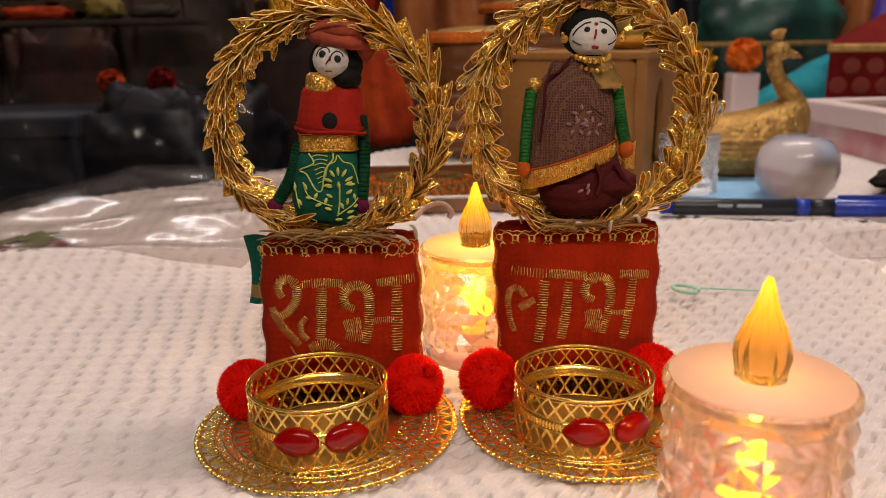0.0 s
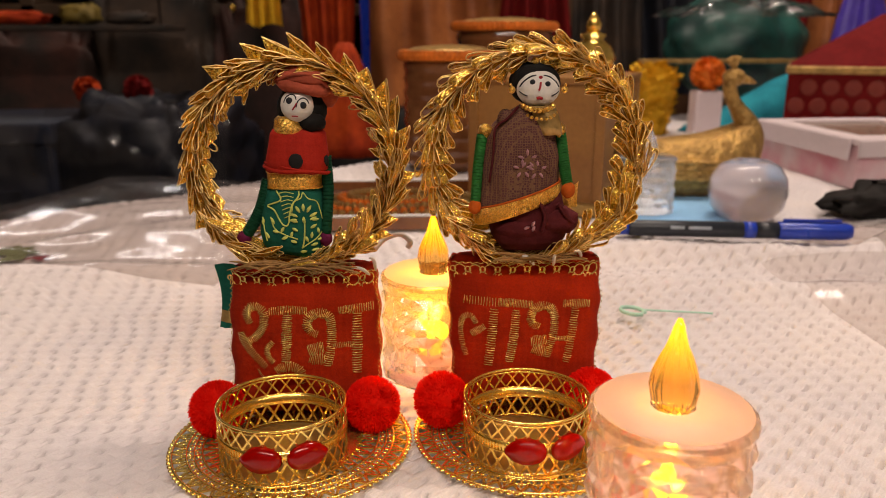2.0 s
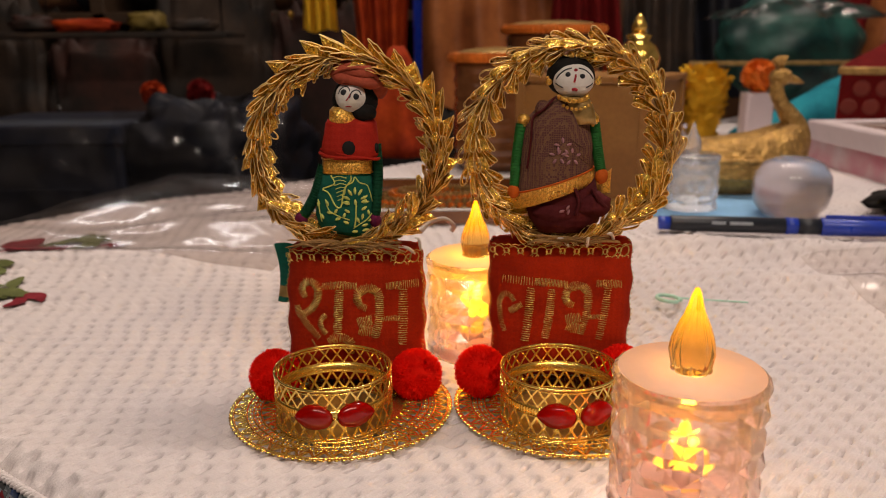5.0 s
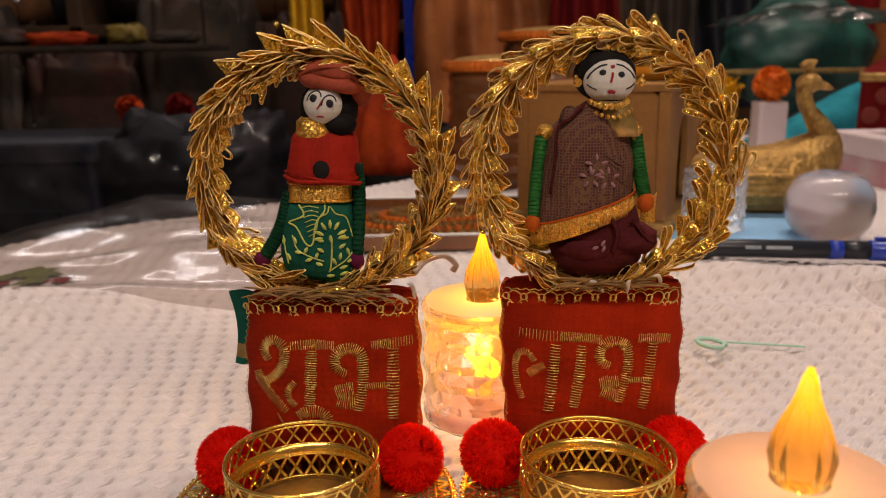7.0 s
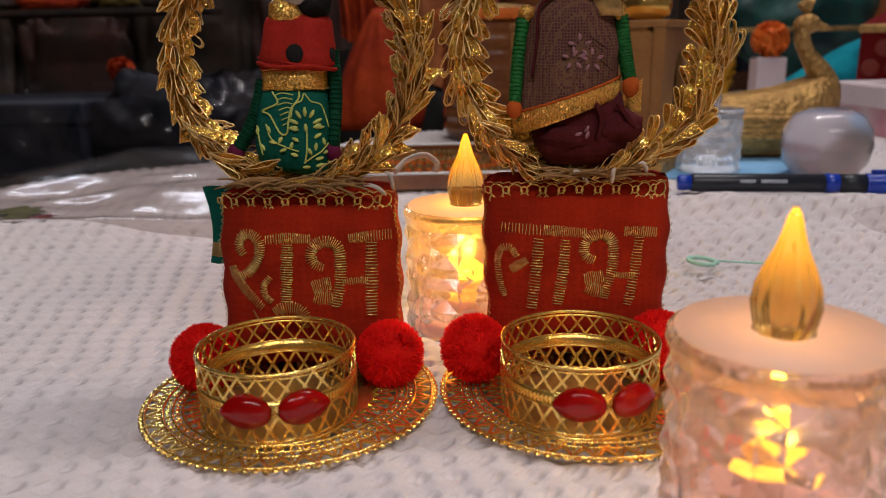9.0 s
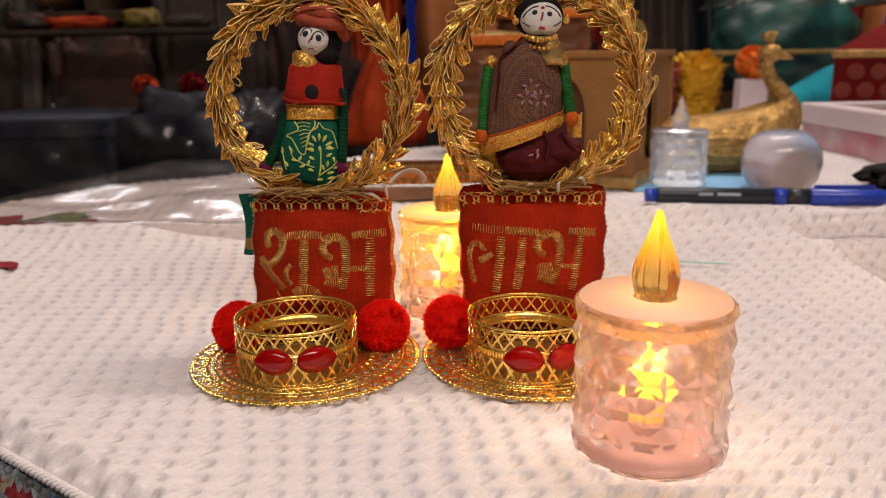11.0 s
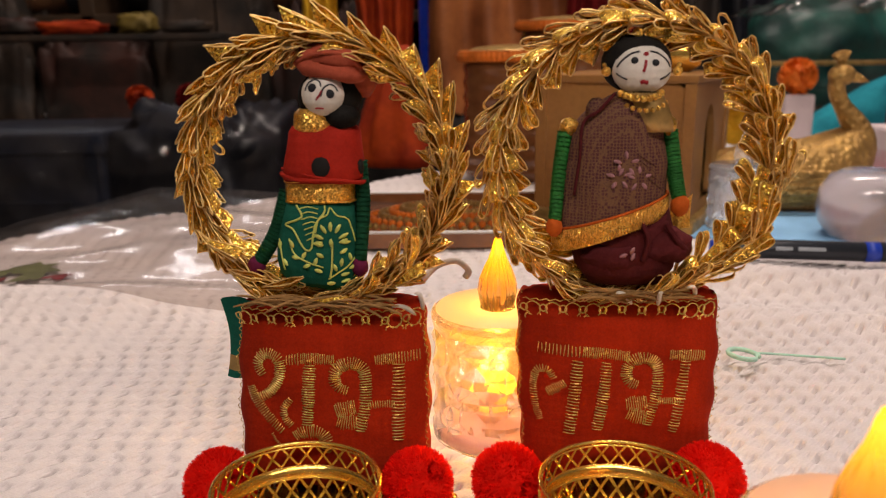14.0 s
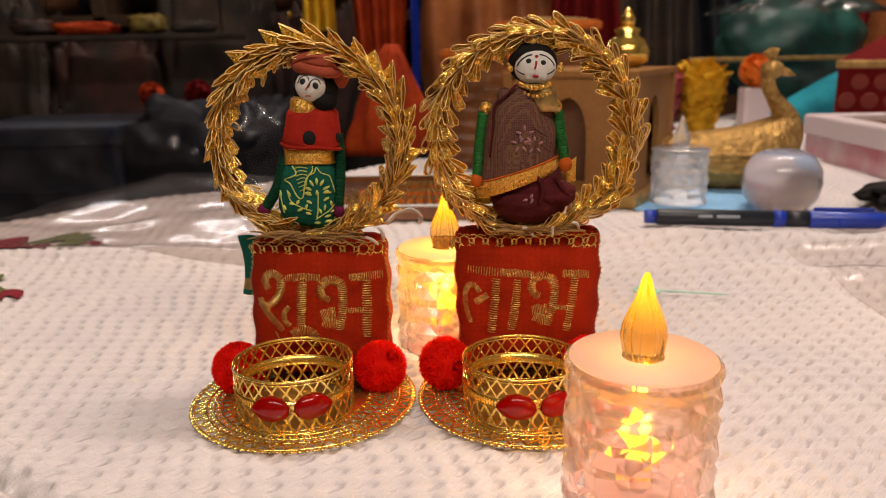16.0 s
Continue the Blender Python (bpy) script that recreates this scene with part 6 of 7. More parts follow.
def gift_box():
    """Red box with round motifs, gold lace, and a hipped lid."""
    t = thing("gift_box", (0.4400, 0.9050, 0.004), "red gift box with round motifs and gold lace edge", "gift box", turn=-26)
    W, D, H = 0.20, 0.16, 0.100
    body = part("body", box(bmesh.new(), (0, 0, 0), (W, D, H), 0.002), RED_CARD, t)
    bm = bmesh.new()
    lathe(bm, [(0.0092, 0.0), (0.0092, 0.0008), (0.0076, 0.0012)], 20)
    bmesh.ops.transform(bm, matrix=Matrix.Rotation(math.pi / 2, 4, "X"), verts=bm.verts)
    motif = finish(bm, "round_motif", RED_CARD_MOTIF)
    for j in range(4):
        for i in range(8):
            x = 0.012 + 0.0235 * (i + 0.5 * (j % 2))
            if x < W - 0.01:
                piece("round_motif", motif, body, pose(x, -0.0002, 0.014 + 0.0215 * j))
    part("lace_edge", box(bmesh.new(), (-0.003, -0.003, H - 0.006), (W + 0.003, D + 0.003, H + 0.003), 0.002), GOLD_LACE, t, "old gold lace")
    bm = bmesh.new()
    base = [bm.verts.new(p) for p in ((0, 0, H + 0.003), (W, 0, H + 0.003), (W, D, H + 0.003), (0, D, H + 0.003))]
    top = [bm.verts.new(p) for p in ((0.095, 0.06, H + 0.062), (0.12, 0.06, H + 0.062), (0.12, 0.08, H + 0.062), (0.095, 0.08, H + 0.062))]
    ring_bridge(bm, [base, top], True, False, True, smooth=False)
    part("lid", bm, RED_CARD, t, "plain red sloping lid")


def lantern():
    """Tan board lantern with arched openings, gold ledge and a brass pot on top."""
    t = thing("lantern", (0.1197, 0.6328, 0.0055), "tan wooden lantern with arched openings and gold ledge", "lantern", turn=-27.5)
    W, H = 0.108, 0.100
    h = W / 2
    part("ledge", box(bmesh.new(), (-h - 0.006, -h - 0.006, 0), (h + 0.006, h + 0.006, 0.010), 0.002), GOLD_LACE, t, "old gold ledge")
    for k in range(4):
        m = Matrix.Rotation(k * math.pi / 2, 4, "Z")
        bm = bmesh.new()
        # one wall with a pointed arch cut through it
        n = 20
        arch = [(0.016 * math.cos(a), 0.050 + 0.034 * math.sin(a) ** 0.9) for a in (math.pi * i / n for i in range(n + 1))]
        inner = [(0.016, 0.018)] + arch + [(-0.016, 0.018)]
        hw = h - 0.0005
        def outer_of(x, z):
            if z <= 0.0181:
                return (math.copysign(hw, x), 0.010)
            s = max(abs(x) / hw, 1e-6)
            f = min(hw / max(abs(x), 1e-5), (H - 0.05) / max(z - 0.05, 1e-5))
            return (max(-hw, min(hw, x * f)), max(0.010, min(H, 0.05 + (z - 0.05) * f)))
        outs = [outer_of(*p) for p in inner]
        for depth0, flip in ((-h, False), (-h + 0.005, True)):
            a = [bm.verts.new((x, depth0, z)) for x, z in inner]
            b = [bm.verts.new((x, depth0, z)) for x, z in outs]
            for i in range(len(a) - 1):
                q = (a[i], a[i + 1], b[i + 1], b[i])
                bm.faces.new(q if flip else q[::-1])
            q = (a[-1], a[0], b[0], b[-1])
            bm.faces.new(q if flip else q[::-1])
            if not flip:
                front = a
            else:
                for i in range(len(a) - 1):
                    bm.faces.new((front[i], front[i + 1], a[i + 1], a[i]))
        bmesh.ops.transform(bm, matrix=m, verts=bm.verts)
        part("side", bm, WOOD_TAN, t)
        bm = box(bmesh.new(), (h - 0.006, -h - 0.002, 0.010), (h + 0.002, -h + 0.006, H), 0.001)
        bmesh.ops.transform(bm, matrix=m, verts=bm.verts)
        part("post", bm, WOOD_TAN, t)
    part("lining", box(bmesh.new(), (-h + 0.012, -h + 0.012, 0.010), (h - 0.012, h - 0.012, H - 0.002)), WOOD_BROWN, t, "brown inner board")
    part("roof", box(bmesh.new(), (-h - 0.003, -h - 0.003, H), (h + 0.003, h + 0.003, H + 0.005), 0.001), WOOD_TAN, t)
    pot = thing("brass_pot", (0.1480, 0.6350, 0.1105), "small polished brass pot on the lantern", "pot")
    part("bowl", lathe(bmesh.new(), [(0.010, 0), (0.0170, 0.005), (0.0190, 0.013), (0.0150, 0.022), (0.0085, 0.027), (0.0110, 0.031), (0.0060, 0.033)], 32), BRASS, pot, smooth=True)
    part("knob", lathe(bmesh.new(), [(0.0050, 0.033), (0.0065, 0.039), (0.0030, 0.046), (0.0010, 0.049)], 20), BRASS, pot, smooth=True)


def jar(name, x, y, z, R, H, label):
    t = thing(name, (x, y, z), label, "jar", "glass jars with orange rims")
    part("bowl", lathe(bmesh.new(), [(R * 0.80, 0), (R * 0.95, 0.008)] + [(R * (0.97 + 0.022 * math.sin(k * 1.57)), 0.008 + (H - 0.008) * k / 32) for k in range(1, 33)], 48), FROST_GLASS, t, smooth=True)
    part("lid", lathe(bmesh.new(), [(R * 1.0, H), (R * 0.97, H + 0.004), (R * 0.75, H + 0.008), (R * 0.35, H + 0.010), (R * 0.05, H + 0.0105)], 40), GOLD_LACE, t, "low old gold lid", smooth=True)
    bm = bmesh.new()
    for i in range(64):
        a = 2 * math.pi * i / 64
        blob(bm, (R * 1.03 * math.cos(a), R * 1.03 * math.sin(a), H), (0.0050, 0.0050, 0.0056), 6, 5)
    part("beaded_rim", bm, ORANGE, t, "orange beaded rim", smooth=True)


def drape(name, x, y, w, d, h, mat, label, category, seed, folds=7, lean=0.0):
    """A heap or bundle of cloth: broad below, pinched above."""
    bm = bmesh.new()
    rows = []
    for j in range(12):
        t = j / 11
        prof = (1 - t ** 1.6) * 0.86 + 0.14
        ring = []
        for i in range(42):
            a = 2 * math.pi * i / 42
            k = prof * (1 + 0.30 * (1.3 * abs(math.sin(folds * a / 2 + t + seed)) - 0.8) * (0.6 + 0.4 * t) + 0.25 * noise.noise(Vector((math.cos(a) * 1.5, math.sin(a) * 1.5 + seed, t * 2))))
            ring.append(bm.verts.new((lean * t * w + w / 2 * k * math.cos(a), d / 2 * k * math.sin(a), h * t)))
        rows.append(ring)
    ring_bridge(bm, rows, True, True, True)
    ob = part(name, bm, mat, None, label, smooth=True, m=pose(x, y, 0.004))
    return tagged(ob, category=category)


def ruffle_ball(name, x, y, z, r, mat, label, seed):
    """A cloth marigold: many small cupped petals round a core."""
    rng = random.Random(seed)
    bm = bmesh.new()
    blob(bm, (0, 0, 0), (r * 0.85, r * 0.85, r * 0.85), 14, 10)
    for i in range(170):
        zc = rng.uniform(-1, 1)
        a = rng.uniform(0, 6.2832)
        d = Vector((math.sqrt(1 - zc * zc) * math.cos(a), math.sqrt(1 - zc * zc) * math.sin(a), zc))
        s = d.orthogonal().normalized()
        s = Matrix.Rotation(rng.uniform(0, 6.28), 3, d) @ s
        e = d.cross(s)
        w = r * 0.22
        bm.faces.new([bm.verts.new(p) for p in (d * r * 0.8 - s * w, d * r * 0.8 + s * w, d * r * 1.05 + s * w * 0.9 + e * w * 0.3, d * r * 1.08 - s * w * 0.9 + e * w * 0.3)])
    return tagged(part(name, bm, mat, None, label, m=pose(x, y, z)), category="flower")


def tuft(name, x, y, r, h, mat, label, seed):
    """A tapered tuft of gathered cloth petals."""
    rng = random.Random(seed)
    bm = bmesh.new()
    lathe(bm, [(r * 0.55, 0), (r * 0.65, h * 0.4), (r * 0.80, h * 0.8), (r * 0.45, h * 0.93)], 20)
    for i in range(230):
        t = rng.random() ** 0.7
        a = rng.uniform(0, 6.2832)
        d = Vector((math.cos(a), math.sin(a), 0))
        k = r * (0.6 + 0.35 * t) * (1.0 if t < 0.9 else rng.random())
        q = d * k + Vector((0, 0, h * t * 0.96))
        s = Vector((-d.y, d.x, 0)) * r * rng.uniform(0.14, 0.26)
        e = (d * rng.uniform(0.2, 1.0) + Vector((0, 0, rng.uniform(0.2, 1.0)))).normalized() * r * rng.uniform(0.2, 0.4)
        bm.faces.new([bm.verts.new(p) for p in (q - s, q + s, q + s * 0.6 + e, q - s * 0.6 + e * 0.9)])
    return tagged(part(name, bm, mat, None, label, m=pose(x, y, 0.004)), category="flower")


def crumpled(name, u_place, size, height, mat, label, category, seed, res=46, thick=0.0):
    """A crinkled sheet lying on the cloth; place is x, y, turn."""
    x0, y0, turn = u_place
    w, d = size
    bm = bmesh.new()
    grid = []
    c, s = math.cos(math.radians(turn)), math.sin(math.radians(turn))
    for i in range(res):
        row = []
        for j in range(res):
            a, b = i / (res - 1) - 0.5, j / (res - 1) - 0.5
            wob = 1 + 0.12 * noise.noise(Vector((a * 3, b * 3, seed)))
            px, py = a * w * wob, b * d * wob
            X, Y = x0 + px * c - py * s, y0 + px * s + py * c
            U, V = UX * X + UY * Y, VX * X + VY * Y
            ridge = 0.42 + 0.40 * noise.noise(Vector((a * 3.2 + seed, b * 3.2, 0))) + 0.34 * (0.5 - 2 * abs(noise.noise(Vector((a * 3.6, b * 5.0 + seed, 3))))) + 0.07 * noise.noise(Vector((a * 13, b * 13, seed)))
            fade = min(1, 6 * (0.5 - max(abs(a), abs(b))) + 0.25)
            row.append(bm.verts.new((X, Y, float(towel_height(np.float64(U), np.float64(V))) + 0.0012 + height * ridge * fade)))
        grid.append(row)
    ring_bridge(bm, grid[::-1], False, smooth=True)
    ob = part(name, bm, mat, None, label)
    ob.visible_shadow = thick > 0
    return tagged(ob, category=category)


def small_litter():
    # blue paper slip under the clear candle and globe
    bm = box(bmesh.new(), (-0.060, -0.045, 0), (0.060, 0.045, 0.0012), 0.0004)
    tagged(part("paper_slip", bm, BLUE_PAPER, None, "pale blue paper slip lying on the towel", m=pose(0.208, 0.585, 0.0060, 0, 0, -6)), category="paper")
    # curl of mint thread
    bm = bmesh.new()
    pts = [Vector((0.1120 + 0.0065 * math.cos(a) * (1 - a / 30), 0.3440 + 0.0055 * math.sin(a), 0.0062 + 0.0016 * math.sin(a * 0.5))) for a in (0.3 * i for i in range(20))]
    pts += [Vector((0.1190, 0.3470, 0.0065)), Vector((0.1280, 0.3500, 0.0050)), Vector((0.1400, 0.3490, 0.0046)), Vector((0.1540, 0.3470, 0.0044))]
    tube(bm, smooth_line(pts, 4), 0.0010, 6, False, 0, [1.0 if i < 74 else 0.5 for i in range(4 * (len(pts) - 1) + 1)])
    tagged(part("thread_curl", bm, MINT, None, "loose curl of mint green thread", smooth=True), category="thread")
    # curled white cord end behind the first stand
    bm = bmesh.new()
    tube(bm, smooth_line([(-0.0120, 0.2760, 0.0590), (-0.0080, 0.2790, 0.0625), (-0.0020, 0.2800, 0.0640), (0.0020, 0.2800, 0.0610), (0.0010, 0.2800, 0.0585)], 6), 0.0011, 6)
    part("cord_end", bm, WHITE_THREAD, left, "curled white cord", smooth=True, m=pose(0.040, -0.2305, 0))
    # clear packet, thread heap, tray
    crumpled("plastic_packet", (0.2720, 0.3520, 4), (0.115, 0.135), 0.0035, PACKET_SHEET, "clear flat plastic packet lying on the towel", "packet", 8.0, 30)
    crumpled("plastic_wrap", (-0.205, 0.565, -14), (0.27, 0.29), 0.0085, CLEAR_SHEET, "large crinkled sheet of clear plastic wrap", "plastic wrap", 2.0, 64)
    crumpled("plastic_wrap", (0.335, 0.470, 20), (0.13, 0.10), 0.010, CLEAR_SHEET, "small crinkled sheet of clear plastic", "plastic wrap", 5.0, 40)
    tray = thing("shallow_tray", (-0.020, 0.590, 0.0062), "shallow clear tray holding orange beaded strings", "tray", turn=2)
    bm = bmesh.new()
    for lo, hi in (((-0.10, -0.07, 0), (0.10, 0.07, 0.0015)), ((-0.10, -0.07, 0.0015), (0.10, -0.068, 0.010)), ((-0.10, 0.068, 0.0015), (0.10, 0.07, 0.010)), ((-0.10, -0.068, 0.0015), (-0.098, 0.068, 0.010)), ((0.098, -0.068, 0.0015), (0.10, 0.068, 0.010))):
        box(bm, lo, hi)
    part("dish", bm, FROST_GLASS, tray)
    part("rim", tube(bmesh.new(), [(-0.10, -0.07, 0.0105), (0.10, -0.07, 0.0105), (0.10, 0.07, 0.0105), (-0.10, 0.07, 0.0105)], 0.0011, 6, True), LAMP_BODY, tray, "white rim")
    rng = random.Random(3)
    for k in range(5):
        bm = bmesh.new()
        R = 0.050 - 0.006 * k
        for i in range(46):
            a = 2 * math.pi * i / 46
            blob(bm, (R * 1.25 * math.cos(a), R * 0.75 * math.sin(a) + 0.004 * k, 0.0042 + 0.0012 * k), (0.0026, 0.0026, 0.0026), 6, 5)
        part("bead_string", bm, ORANGE if k % 2 else GOLD_LACE, tray, smooth=True)
    # black pouch behind the pen
    bm = bmesh.new()
    blob(bm, (0, 0, 0.011), (0.062, 0.026, 0.013), 30, 14, 0, 0.45, 2.5, 3.0)
    tagged(part("pouch", bm, CHARCOAL, None, "small crumpled black cloth pouch", smooth=True, m=pose(0.372, 0.575, 0.005, 0, 0, 34)), category="pouch")


def festive_goods():
    jar("glass_jar", 0.035, 0.800, 0.004, 0.048, 0.118, "smoky glass jar with an orange beaded rim")
    jar("glass_jar", 0.105, 0.930, 0.004, 0.058, 0.148, "taller smoky glass jar with an orange beaded rim")
    drape("upright_cloth", -0.088, 0.900, 0.10, 0.05, 0.130, RUST, "rust orange folded cloth standing upright", "cloth", 1.0, 9, 0.06)
    crumpled("netting", (0.262, 0.815, 10), (0.19, 0.15), 0.040, TULLE, "low heap of crushed white netting", "netting", 4.0, 60, 1.0)
    tuft("marigold_tuft", 0.333, 1.080, 0.034, 0.100, YELLOW, "yellow cloth marigold tuft", 1)
    tuft("marigold_tuft", 0.276, 1.080, 0.030, 0.088, PINK_CLOTH, "pink cloth marigold tuft", 3)
    ruffle_ball("marigold", 0.386, 1.020, 0.092, 0.021, ORANGE, "orange cloth marigold head", 4)
    # plain block added in place of the white tissue under the flower
    bm = box(bmesh.new(), (-0.018, -0.016, 0), (0.018, 0.016, 0.067), 0.004)
    tagged(part("tissue_block", bm, BOX_WHITE, None, "small white block standing in for tissue under an orange flower", m=pose(0.386, 1.020, 0.004)), category="box")
    drape("folded_cloth", 0.478, 1.120, 0.17, 0.10, 0.085, CYAN_CLOTH, "loosely heaped turquoise cotton cloth", "cloth", 6.0, 2, 0.45)
    bm = bmesh.new()
    blob(bm, (0, 0, 0.10), (0.112, 0.070, 0.088), 64, 36, 0, 0.13, 3.0, 5.0)
    tagged(part("satin_bag", bm, BOTTLE_GREEN, None, "stuffed bottle green satin bag", smooth=True, m=pose(0.520, 1.280, 0.03)), category="bag")
    crumpled("plastic_cover", (0.500, 1.220, 0), (0.24, 0.14), 0.035, BAG_SHEET, "crinkled clear plastic over a green bag", "plastic cover", 9.0, 40).location.z = 0.16
    bm = box(bmesh.new(), (-0.13, -0.004, 0), (0.13, 0.004, 0.007), 0.002)
    tagged(part("lace_ribbon", bm, GOLD_LACE, None, "old gold lace ribbon along a green bag", m=pose(0.470, 1.195, 0.100)), category="ribbon")
    drape("satin_cloth", 0.640, 1.130, 0.10, 0.08, 0.250, VIOLET, "violet satin cloth gathered upright", "cloth", 2.0, 5, 0.05)


def shelf_goods():
    """Dim shelves behind the table with packed goods."""
    t = thing("shelf_unit", (-0.75, 1.75, FLOOR), "dark wooden shelf unit full of packed goods", "shelf")
    for x in (-1.0, 0.0, 1.0):
        part("upright", box(bmesh.new(), (x - 0.015, -0.2, 0), (x + 0.015, 0.2, 1.06), 0.003), WOOD_DARK, t)
    for z in (0.10, 0.52, 0.94):
        part("shelf", box(bmesh.new(), (-1.0, -0.2, z), (1.0, 0.2, z + 0.022), 0.003), WOOD_DARK, t)
    # dark board added to black out the lit wall between the parcels
    part("added_back_panel", box(bmesh.new(), (-1.0, 0.200, 0.0), (1.0, 0.212, 1.06), 0.002), WOOD_DARK, t)
    rng = random.Random(9)
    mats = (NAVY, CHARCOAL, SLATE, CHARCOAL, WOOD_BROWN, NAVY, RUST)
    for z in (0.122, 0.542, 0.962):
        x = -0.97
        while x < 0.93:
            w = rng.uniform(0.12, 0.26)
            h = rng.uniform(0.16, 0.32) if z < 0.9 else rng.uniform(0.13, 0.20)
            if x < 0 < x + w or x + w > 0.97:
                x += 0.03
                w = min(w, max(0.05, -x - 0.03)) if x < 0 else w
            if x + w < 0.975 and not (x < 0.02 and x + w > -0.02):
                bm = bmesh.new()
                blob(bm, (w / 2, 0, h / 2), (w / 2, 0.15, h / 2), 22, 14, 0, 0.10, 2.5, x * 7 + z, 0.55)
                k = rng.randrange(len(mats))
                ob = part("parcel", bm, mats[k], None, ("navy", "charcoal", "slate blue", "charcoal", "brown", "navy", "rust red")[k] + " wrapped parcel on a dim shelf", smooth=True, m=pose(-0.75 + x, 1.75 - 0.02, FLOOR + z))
                tagged(ob, category="parcel", group="parcels on the shelf")
            x += w + 0.02


def heap_behind():
    """Dark stock piled beyond the table's back edge."""
    rng = random.Random(21)
    # two packed crates, the nearer one in plastic with painted haze, and a stand to carry them
    t = thing("low_bench", (-0.75, 1.16, FLOOR), "low dark wooden bench carrying packed crates", "bench")
    part("top", box(bmesh.new(), (-0.62, -0.15, 0.52), (0.66, 0.19, 0.55), 0.004), WOOD_DARK, t)
    for bx in (-0.58, 0.58):
        for by in (-0.12, 0.15):
            part("leg", box(bmesh.new(), (bx - 0.025, by - 0.025, 0.0), (bx + 0.025, by + 0.025, 0.52), 0.004), WOOD_DARK, t)
    # lamps reach these, so their shade is carried by the dark colours
    for x, y, w, top, mat, label, turn in ((-0.615, 1.12, 0.235, 0.030, NAVY, "navy card crate, its shade put into the colour", 4), (-0.95, 1.14, 0.36, 0.015, NAVY, "wide navy card crate, its shade put into the colour", 2), (-0.375, 1.14, 0.20, 0.045, SLATE, "slate blue packed bundle, its shade put into the colour", -8)):
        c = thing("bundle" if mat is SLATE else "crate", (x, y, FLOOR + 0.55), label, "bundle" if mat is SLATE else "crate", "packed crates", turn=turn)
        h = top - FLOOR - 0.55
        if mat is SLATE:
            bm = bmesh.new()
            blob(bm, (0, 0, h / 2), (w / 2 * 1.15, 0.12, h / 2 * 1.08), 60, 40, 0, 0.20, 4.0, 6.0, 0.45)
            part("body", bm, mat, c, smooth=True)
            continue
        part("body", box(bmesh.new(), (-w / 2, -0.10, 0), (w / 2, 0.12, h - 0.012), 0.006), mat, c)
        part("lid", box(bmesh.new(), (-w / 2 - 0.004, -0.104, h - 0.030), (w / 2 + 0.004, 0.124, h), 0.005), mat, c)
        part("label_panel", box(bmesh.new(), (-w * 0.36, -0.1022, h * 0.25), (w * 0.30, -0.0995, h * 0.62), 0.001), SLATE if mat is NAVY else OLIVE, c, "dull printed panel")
    for x, y, w, z0, z1, seed in ((-0.375, 1.02, 0.24, -0.19, 0.055, 3.0), (-0.62, 1.00, 0.26, -0.20, 0.030, 8.0)):
        bm = bmesh.new()
        rows = []
        for j in range(44):
            row = []
            for i in range(44):
                a, b = i / 43 - 0.5, j / 43
                f = 0.5 - abs(noise.noise(Vector((a * 3 + seed, b * 3, 1)))) + 0.35 * noise.noise(Vector((a * 7, b * 7, seed)))
                row.append(bm.verts.new((a * w * (1 + 0.1 * noise.noise(Vector((b * 4, seed, 0)))), -0.022 * f + 0.10 * max(0, b - 0.8) ** 1.2, z0 + (z1 - z0) * b)))
            rows.append(row)
        ring_bridge(bm, rows, False)
        cover = tagged(part("plastic_cover", bm, BAG_SHEET, None, "clear plastic with a painted grey haze hanging over a crate", smooth=True, m=pose(x, y, 0)), category="plastic cover")
        cover.visible_shadow = False
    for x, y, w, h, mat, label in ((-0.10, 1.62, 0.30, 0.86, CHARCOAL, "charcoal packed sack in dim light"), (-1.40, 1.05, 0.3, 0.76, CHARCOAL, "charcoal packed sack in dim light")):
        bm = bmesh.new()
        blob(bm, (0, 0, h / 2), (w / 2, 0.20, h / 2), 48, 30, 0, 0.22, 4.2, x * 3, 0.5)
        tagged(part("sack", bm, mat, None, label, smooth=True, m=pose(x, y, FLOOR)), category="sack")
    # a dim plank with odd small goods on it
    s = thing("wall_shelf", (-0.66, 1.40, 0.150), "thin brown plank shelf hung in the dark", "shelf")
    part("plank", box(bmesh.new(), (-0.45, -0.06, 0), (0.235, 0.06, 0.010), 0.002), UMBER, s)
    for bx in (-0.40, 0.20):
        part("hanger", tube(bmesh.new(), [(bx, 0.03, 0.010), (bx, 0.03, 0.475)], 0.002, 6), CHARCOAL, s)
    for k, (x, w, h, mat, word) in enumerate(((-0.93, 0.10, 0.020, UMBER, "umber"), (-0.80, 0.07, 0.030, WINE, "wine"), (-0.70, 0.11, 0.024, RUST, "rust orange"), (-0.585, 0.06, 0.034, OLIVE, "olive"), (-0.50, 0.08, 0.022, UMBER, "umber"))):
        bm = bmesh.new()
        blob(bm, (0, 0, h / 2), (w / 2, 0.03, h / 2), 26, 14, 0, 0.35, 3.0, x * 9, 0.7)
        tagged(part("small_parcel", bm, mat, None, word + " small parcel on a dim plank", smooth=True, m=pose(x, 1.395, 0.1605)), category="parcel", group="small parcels")
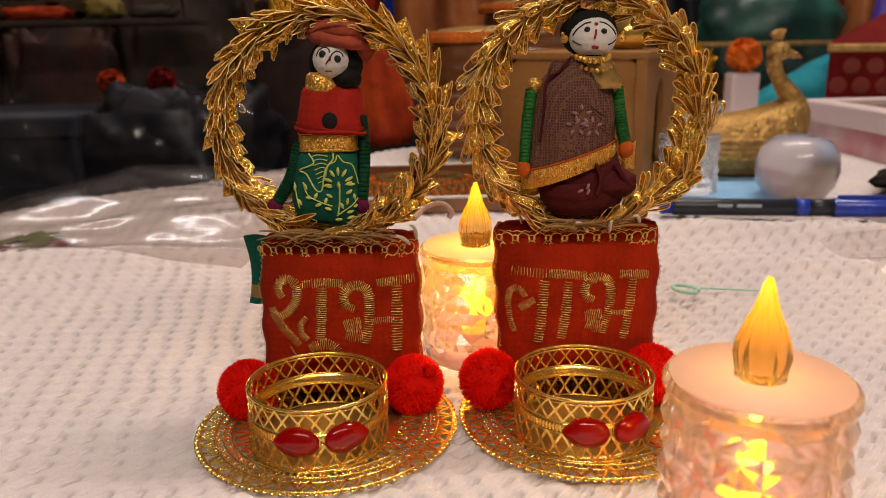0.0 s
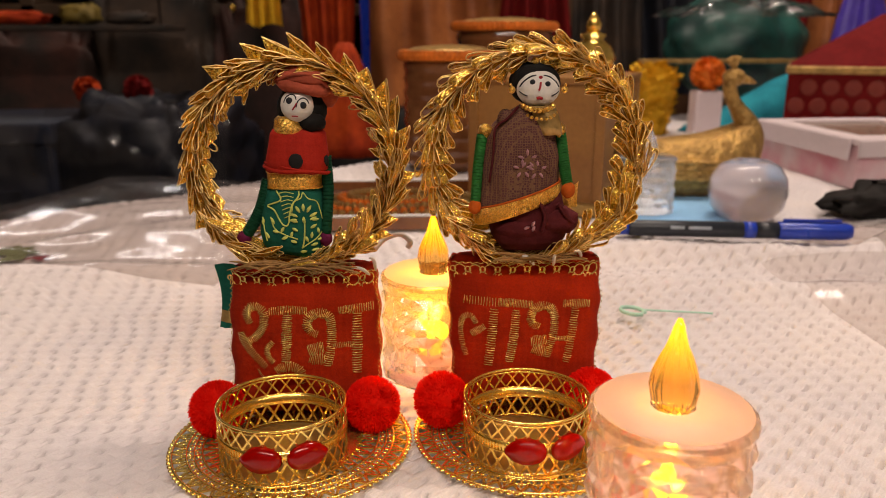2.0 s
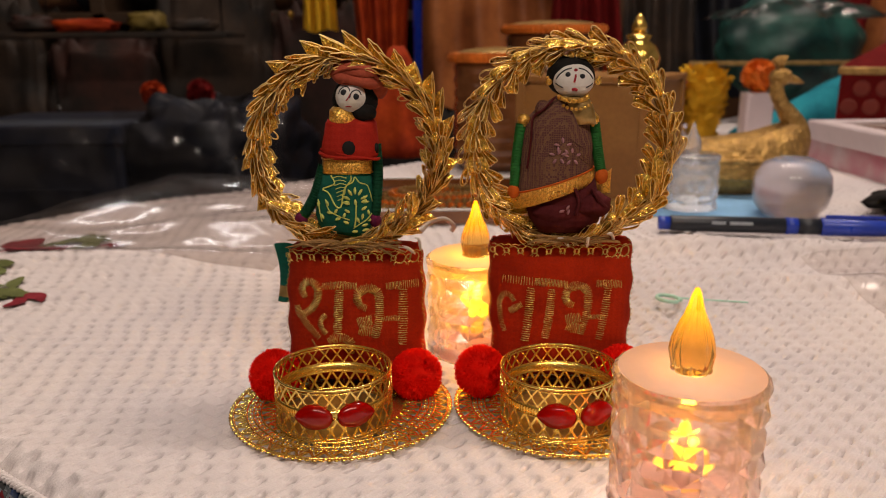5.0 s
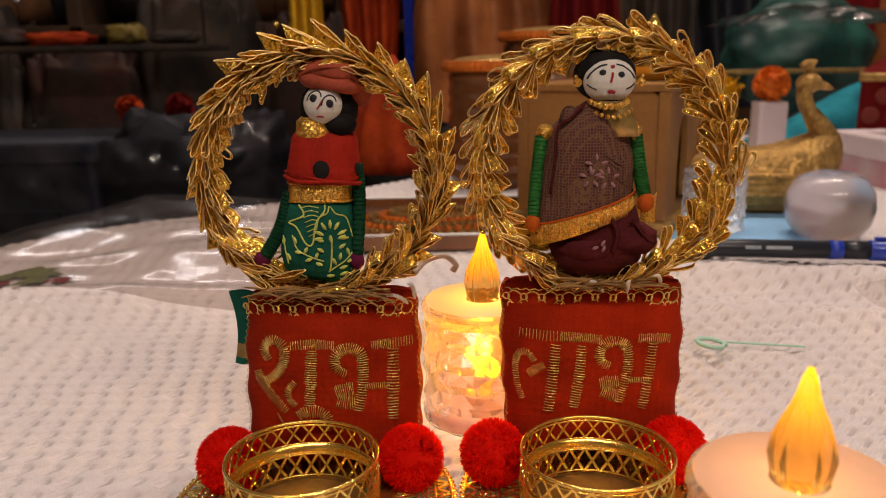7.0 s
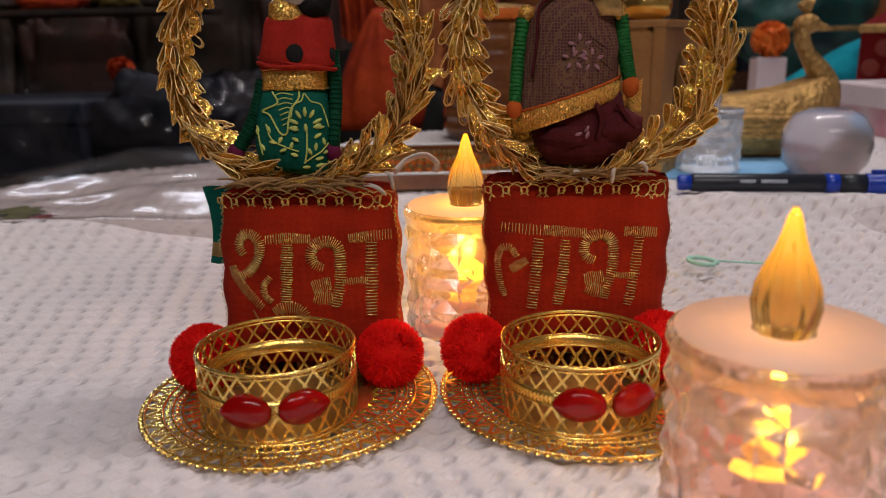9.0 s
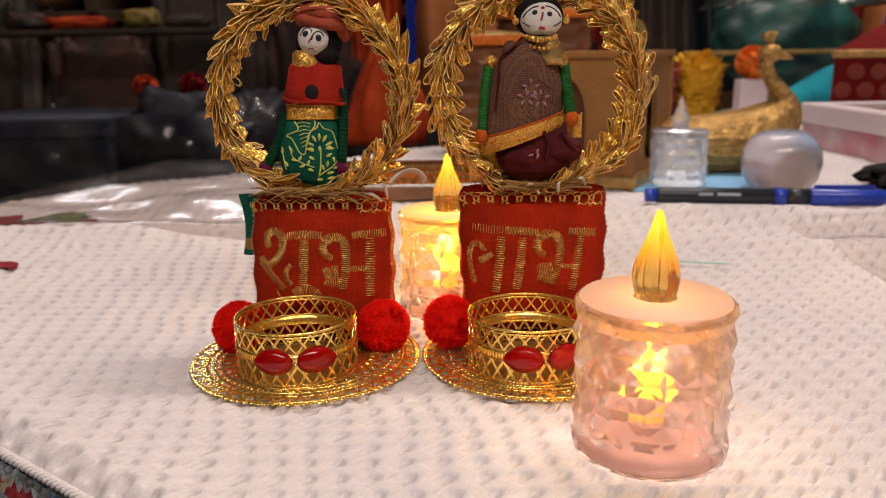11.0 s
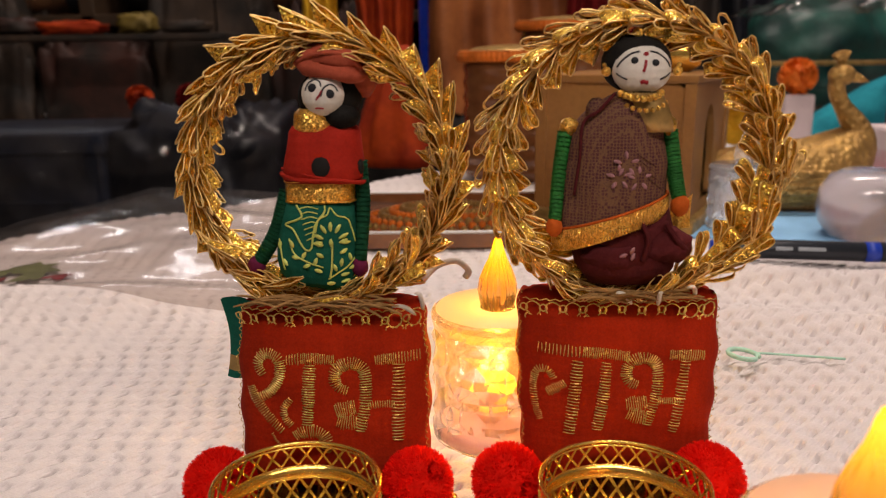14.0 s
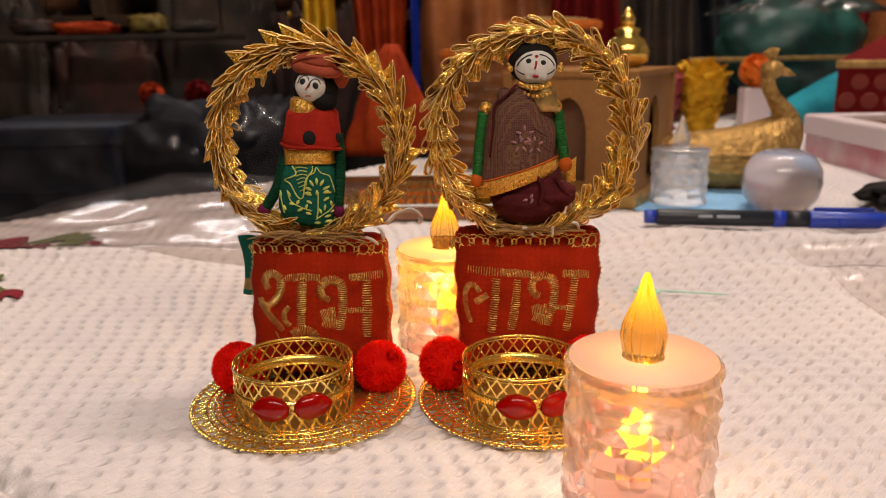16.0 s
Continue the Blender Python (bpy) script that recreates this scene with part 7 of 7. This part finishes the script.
    # added parcels that cover the shelf; dark colour stands in for the gloom there
    for x, y, w, top, mat, label in ((-1.02, 1.60, 0.30, 0.24, UMBER, "added tall parcel, umber darkened for the dim back"), (-0.74, 1.61, 0.26, 0.15, WINE, "added tall parcel, wine red darkened for the dim back"),
                                     (-0.51, 1.60, 0.24, 0.27, UMBER, "added tall parcel, umber darkened for the dim back"), (-0.30, 1.61, 0.22, 0.20, WINE, "added tall parcel, wine red darkened for the dim back")):
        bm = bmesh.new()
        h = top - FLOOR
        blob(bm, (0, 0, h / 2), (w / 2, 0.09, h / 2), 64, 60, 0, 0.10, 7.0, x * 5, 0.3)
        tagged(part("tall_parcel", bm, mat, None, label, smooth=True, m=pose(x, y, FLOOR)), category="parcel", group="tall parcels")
    # cloths and strings of cloth flowers hanging over the stock
    for x, y, z0, z1, w, mat, label in ((-0.155, 1.36, 0.10, 0.62, 0.10, RUST, "rust orange cloth length hanging in folds"), (-0.27, 1.40, 0.16, 0.60, 0.07, YELLOW, "yellow cloth length hanging in folds"),
                                        (0.05, 1.46, 0.02, 0.62, 0.26, BROWN_SATIN, "brown satin length hanging in folds"), (0.21, 1.42, 0.12, 0.60, 0.12, RED_CARD, "deep red cloth length hanging in folds"),
                                        (0.36, 1.50, 0.06, 0.62, 0.16, UMBER, "dark umber cloth length hanging in folds"), (0.52, 1.55, 0.02, 0.62, 0.20, SLATE, "slate blue cloth length hanging in folds"),
                                        (0.66, 1.46, 0.10, 0.62, 0.14, RED_CARD, "deep red cloth length hanging in folds"), (0.86, 1.50, 0.06, 0.62, 0.26, BROWN_SATIN, "brown satin length hanging in folds"),
                                        (-0.085, 1.28, 0.06, 0.60, 0.014, PEN_BLUE, "narrow blue ribbon hanging straight")):
        bm = bmesh.new()
        for side, flip in ((0.0, False), (0.004, True)):
            rows = []
            for j in range(15):
                t = j / 14
                row = []
                for i in range(25):
                    s = i / 24 - 0.5
                    row.append(bm.verts.new((s * w * (1 + 0.12 * math.sin(7 * t + x * 9)), side + 0.02 * min(1, w / 0.06) * math.sin(s * 22 + 3 * t + x * 5) + 0.03 * w * noise.noise(Vector((s * 4, t * 4, x))), z0 + (z1 - z0) * t + 0.05 * w * math.sin(9 * s + x))))
                rows.append(row[::-1] if flip else row)
            ring_bridge(bm, rows, False)
        tagged(part("hanging_cloth", bm, mat, None, label, smooth=True, m=pose(x, y, 0)), category="cloth", group="hanging cloths")
    rail = tube(bmesh.new(), [(-1.6, 1.43, 0.63), (1.6, 1.43, 0.63)], 0.008, 10)
    tagged(part("hanging_rail", rail, WOOD_DARK, None, "dark round rail carrying hanging cloths", smooth=True), category="rail", kind="structure")
    for k, (x, y, z, r, mat) in enumerate(((-0.482, 1.14, 0.066, 0.018, RUST), (-0.408, 1.14, 0.066, 0.020, RED_CARD))):
        ruffle_ball("cloth_flower", x, y, z, r, mat, "dim cloth flower lying on packed crates", 30 + k)
    # added strands whose shiny beads imitate small glints among the stock
    for k, (x, z0, mat) in enumerate(((-0.79, 0.02, LAMP_BODY), (-0.33, 0.16, BRASS))):
        t = thing("glint_strand", (x, 1.43, 0.622), "added hanging strand of beads standing in for glints", "beads", "hanging strands")
        part("cord", tube(bmesh.new(), [(0, 0, 0), (0, 0, z0 - 0.622)], 0.0012, 5), CHARCOAL, t)
        for j in range(3):
            bm = bmesh.new()
            blob(bm, (0, 0, z0 - 0.622 + 0.11 * j + 0.05 * (j % 2) + 0.03 * k), (0.006, 0.006, 0.0075), 12, 8)
            part("bead", bm, BRASS if mat is BRASS else SILVER, t, smooth=True)
    for x, y, z, w, h, mat in ((0.18, 1.95, 0.02, 0.34, 0.42, RUST), (0.62, 2.05, 0.02, 0.40, 0.50, WOOD_BROWN), (1.08, 1.95, 0.0, 0.42, 0.46, BOTTLE_GREEN), (1.5, 1.9, 0, 0.4, 0.4, RUST)):
        bm = bmesh.new()
        blob(bm, (0, 0, (h - z - FLOOR) / 2), (w / 2, 0.2, (h - FLOOR) / 2), 36, 22, 0, 0.16, 2.6, x * 5, 0.6)
        tagged(part("stock_bale", bm, mat, None, "tall dim bale of wrapped festive stock", smooth=True, m=pose(x, y, FLOOR)), category="bale")


pen()
globe()
duck()
pastry_box()
gift_box()
lantern()
small_litter()
festive_goods()
shelf_goods()
heap_behind()
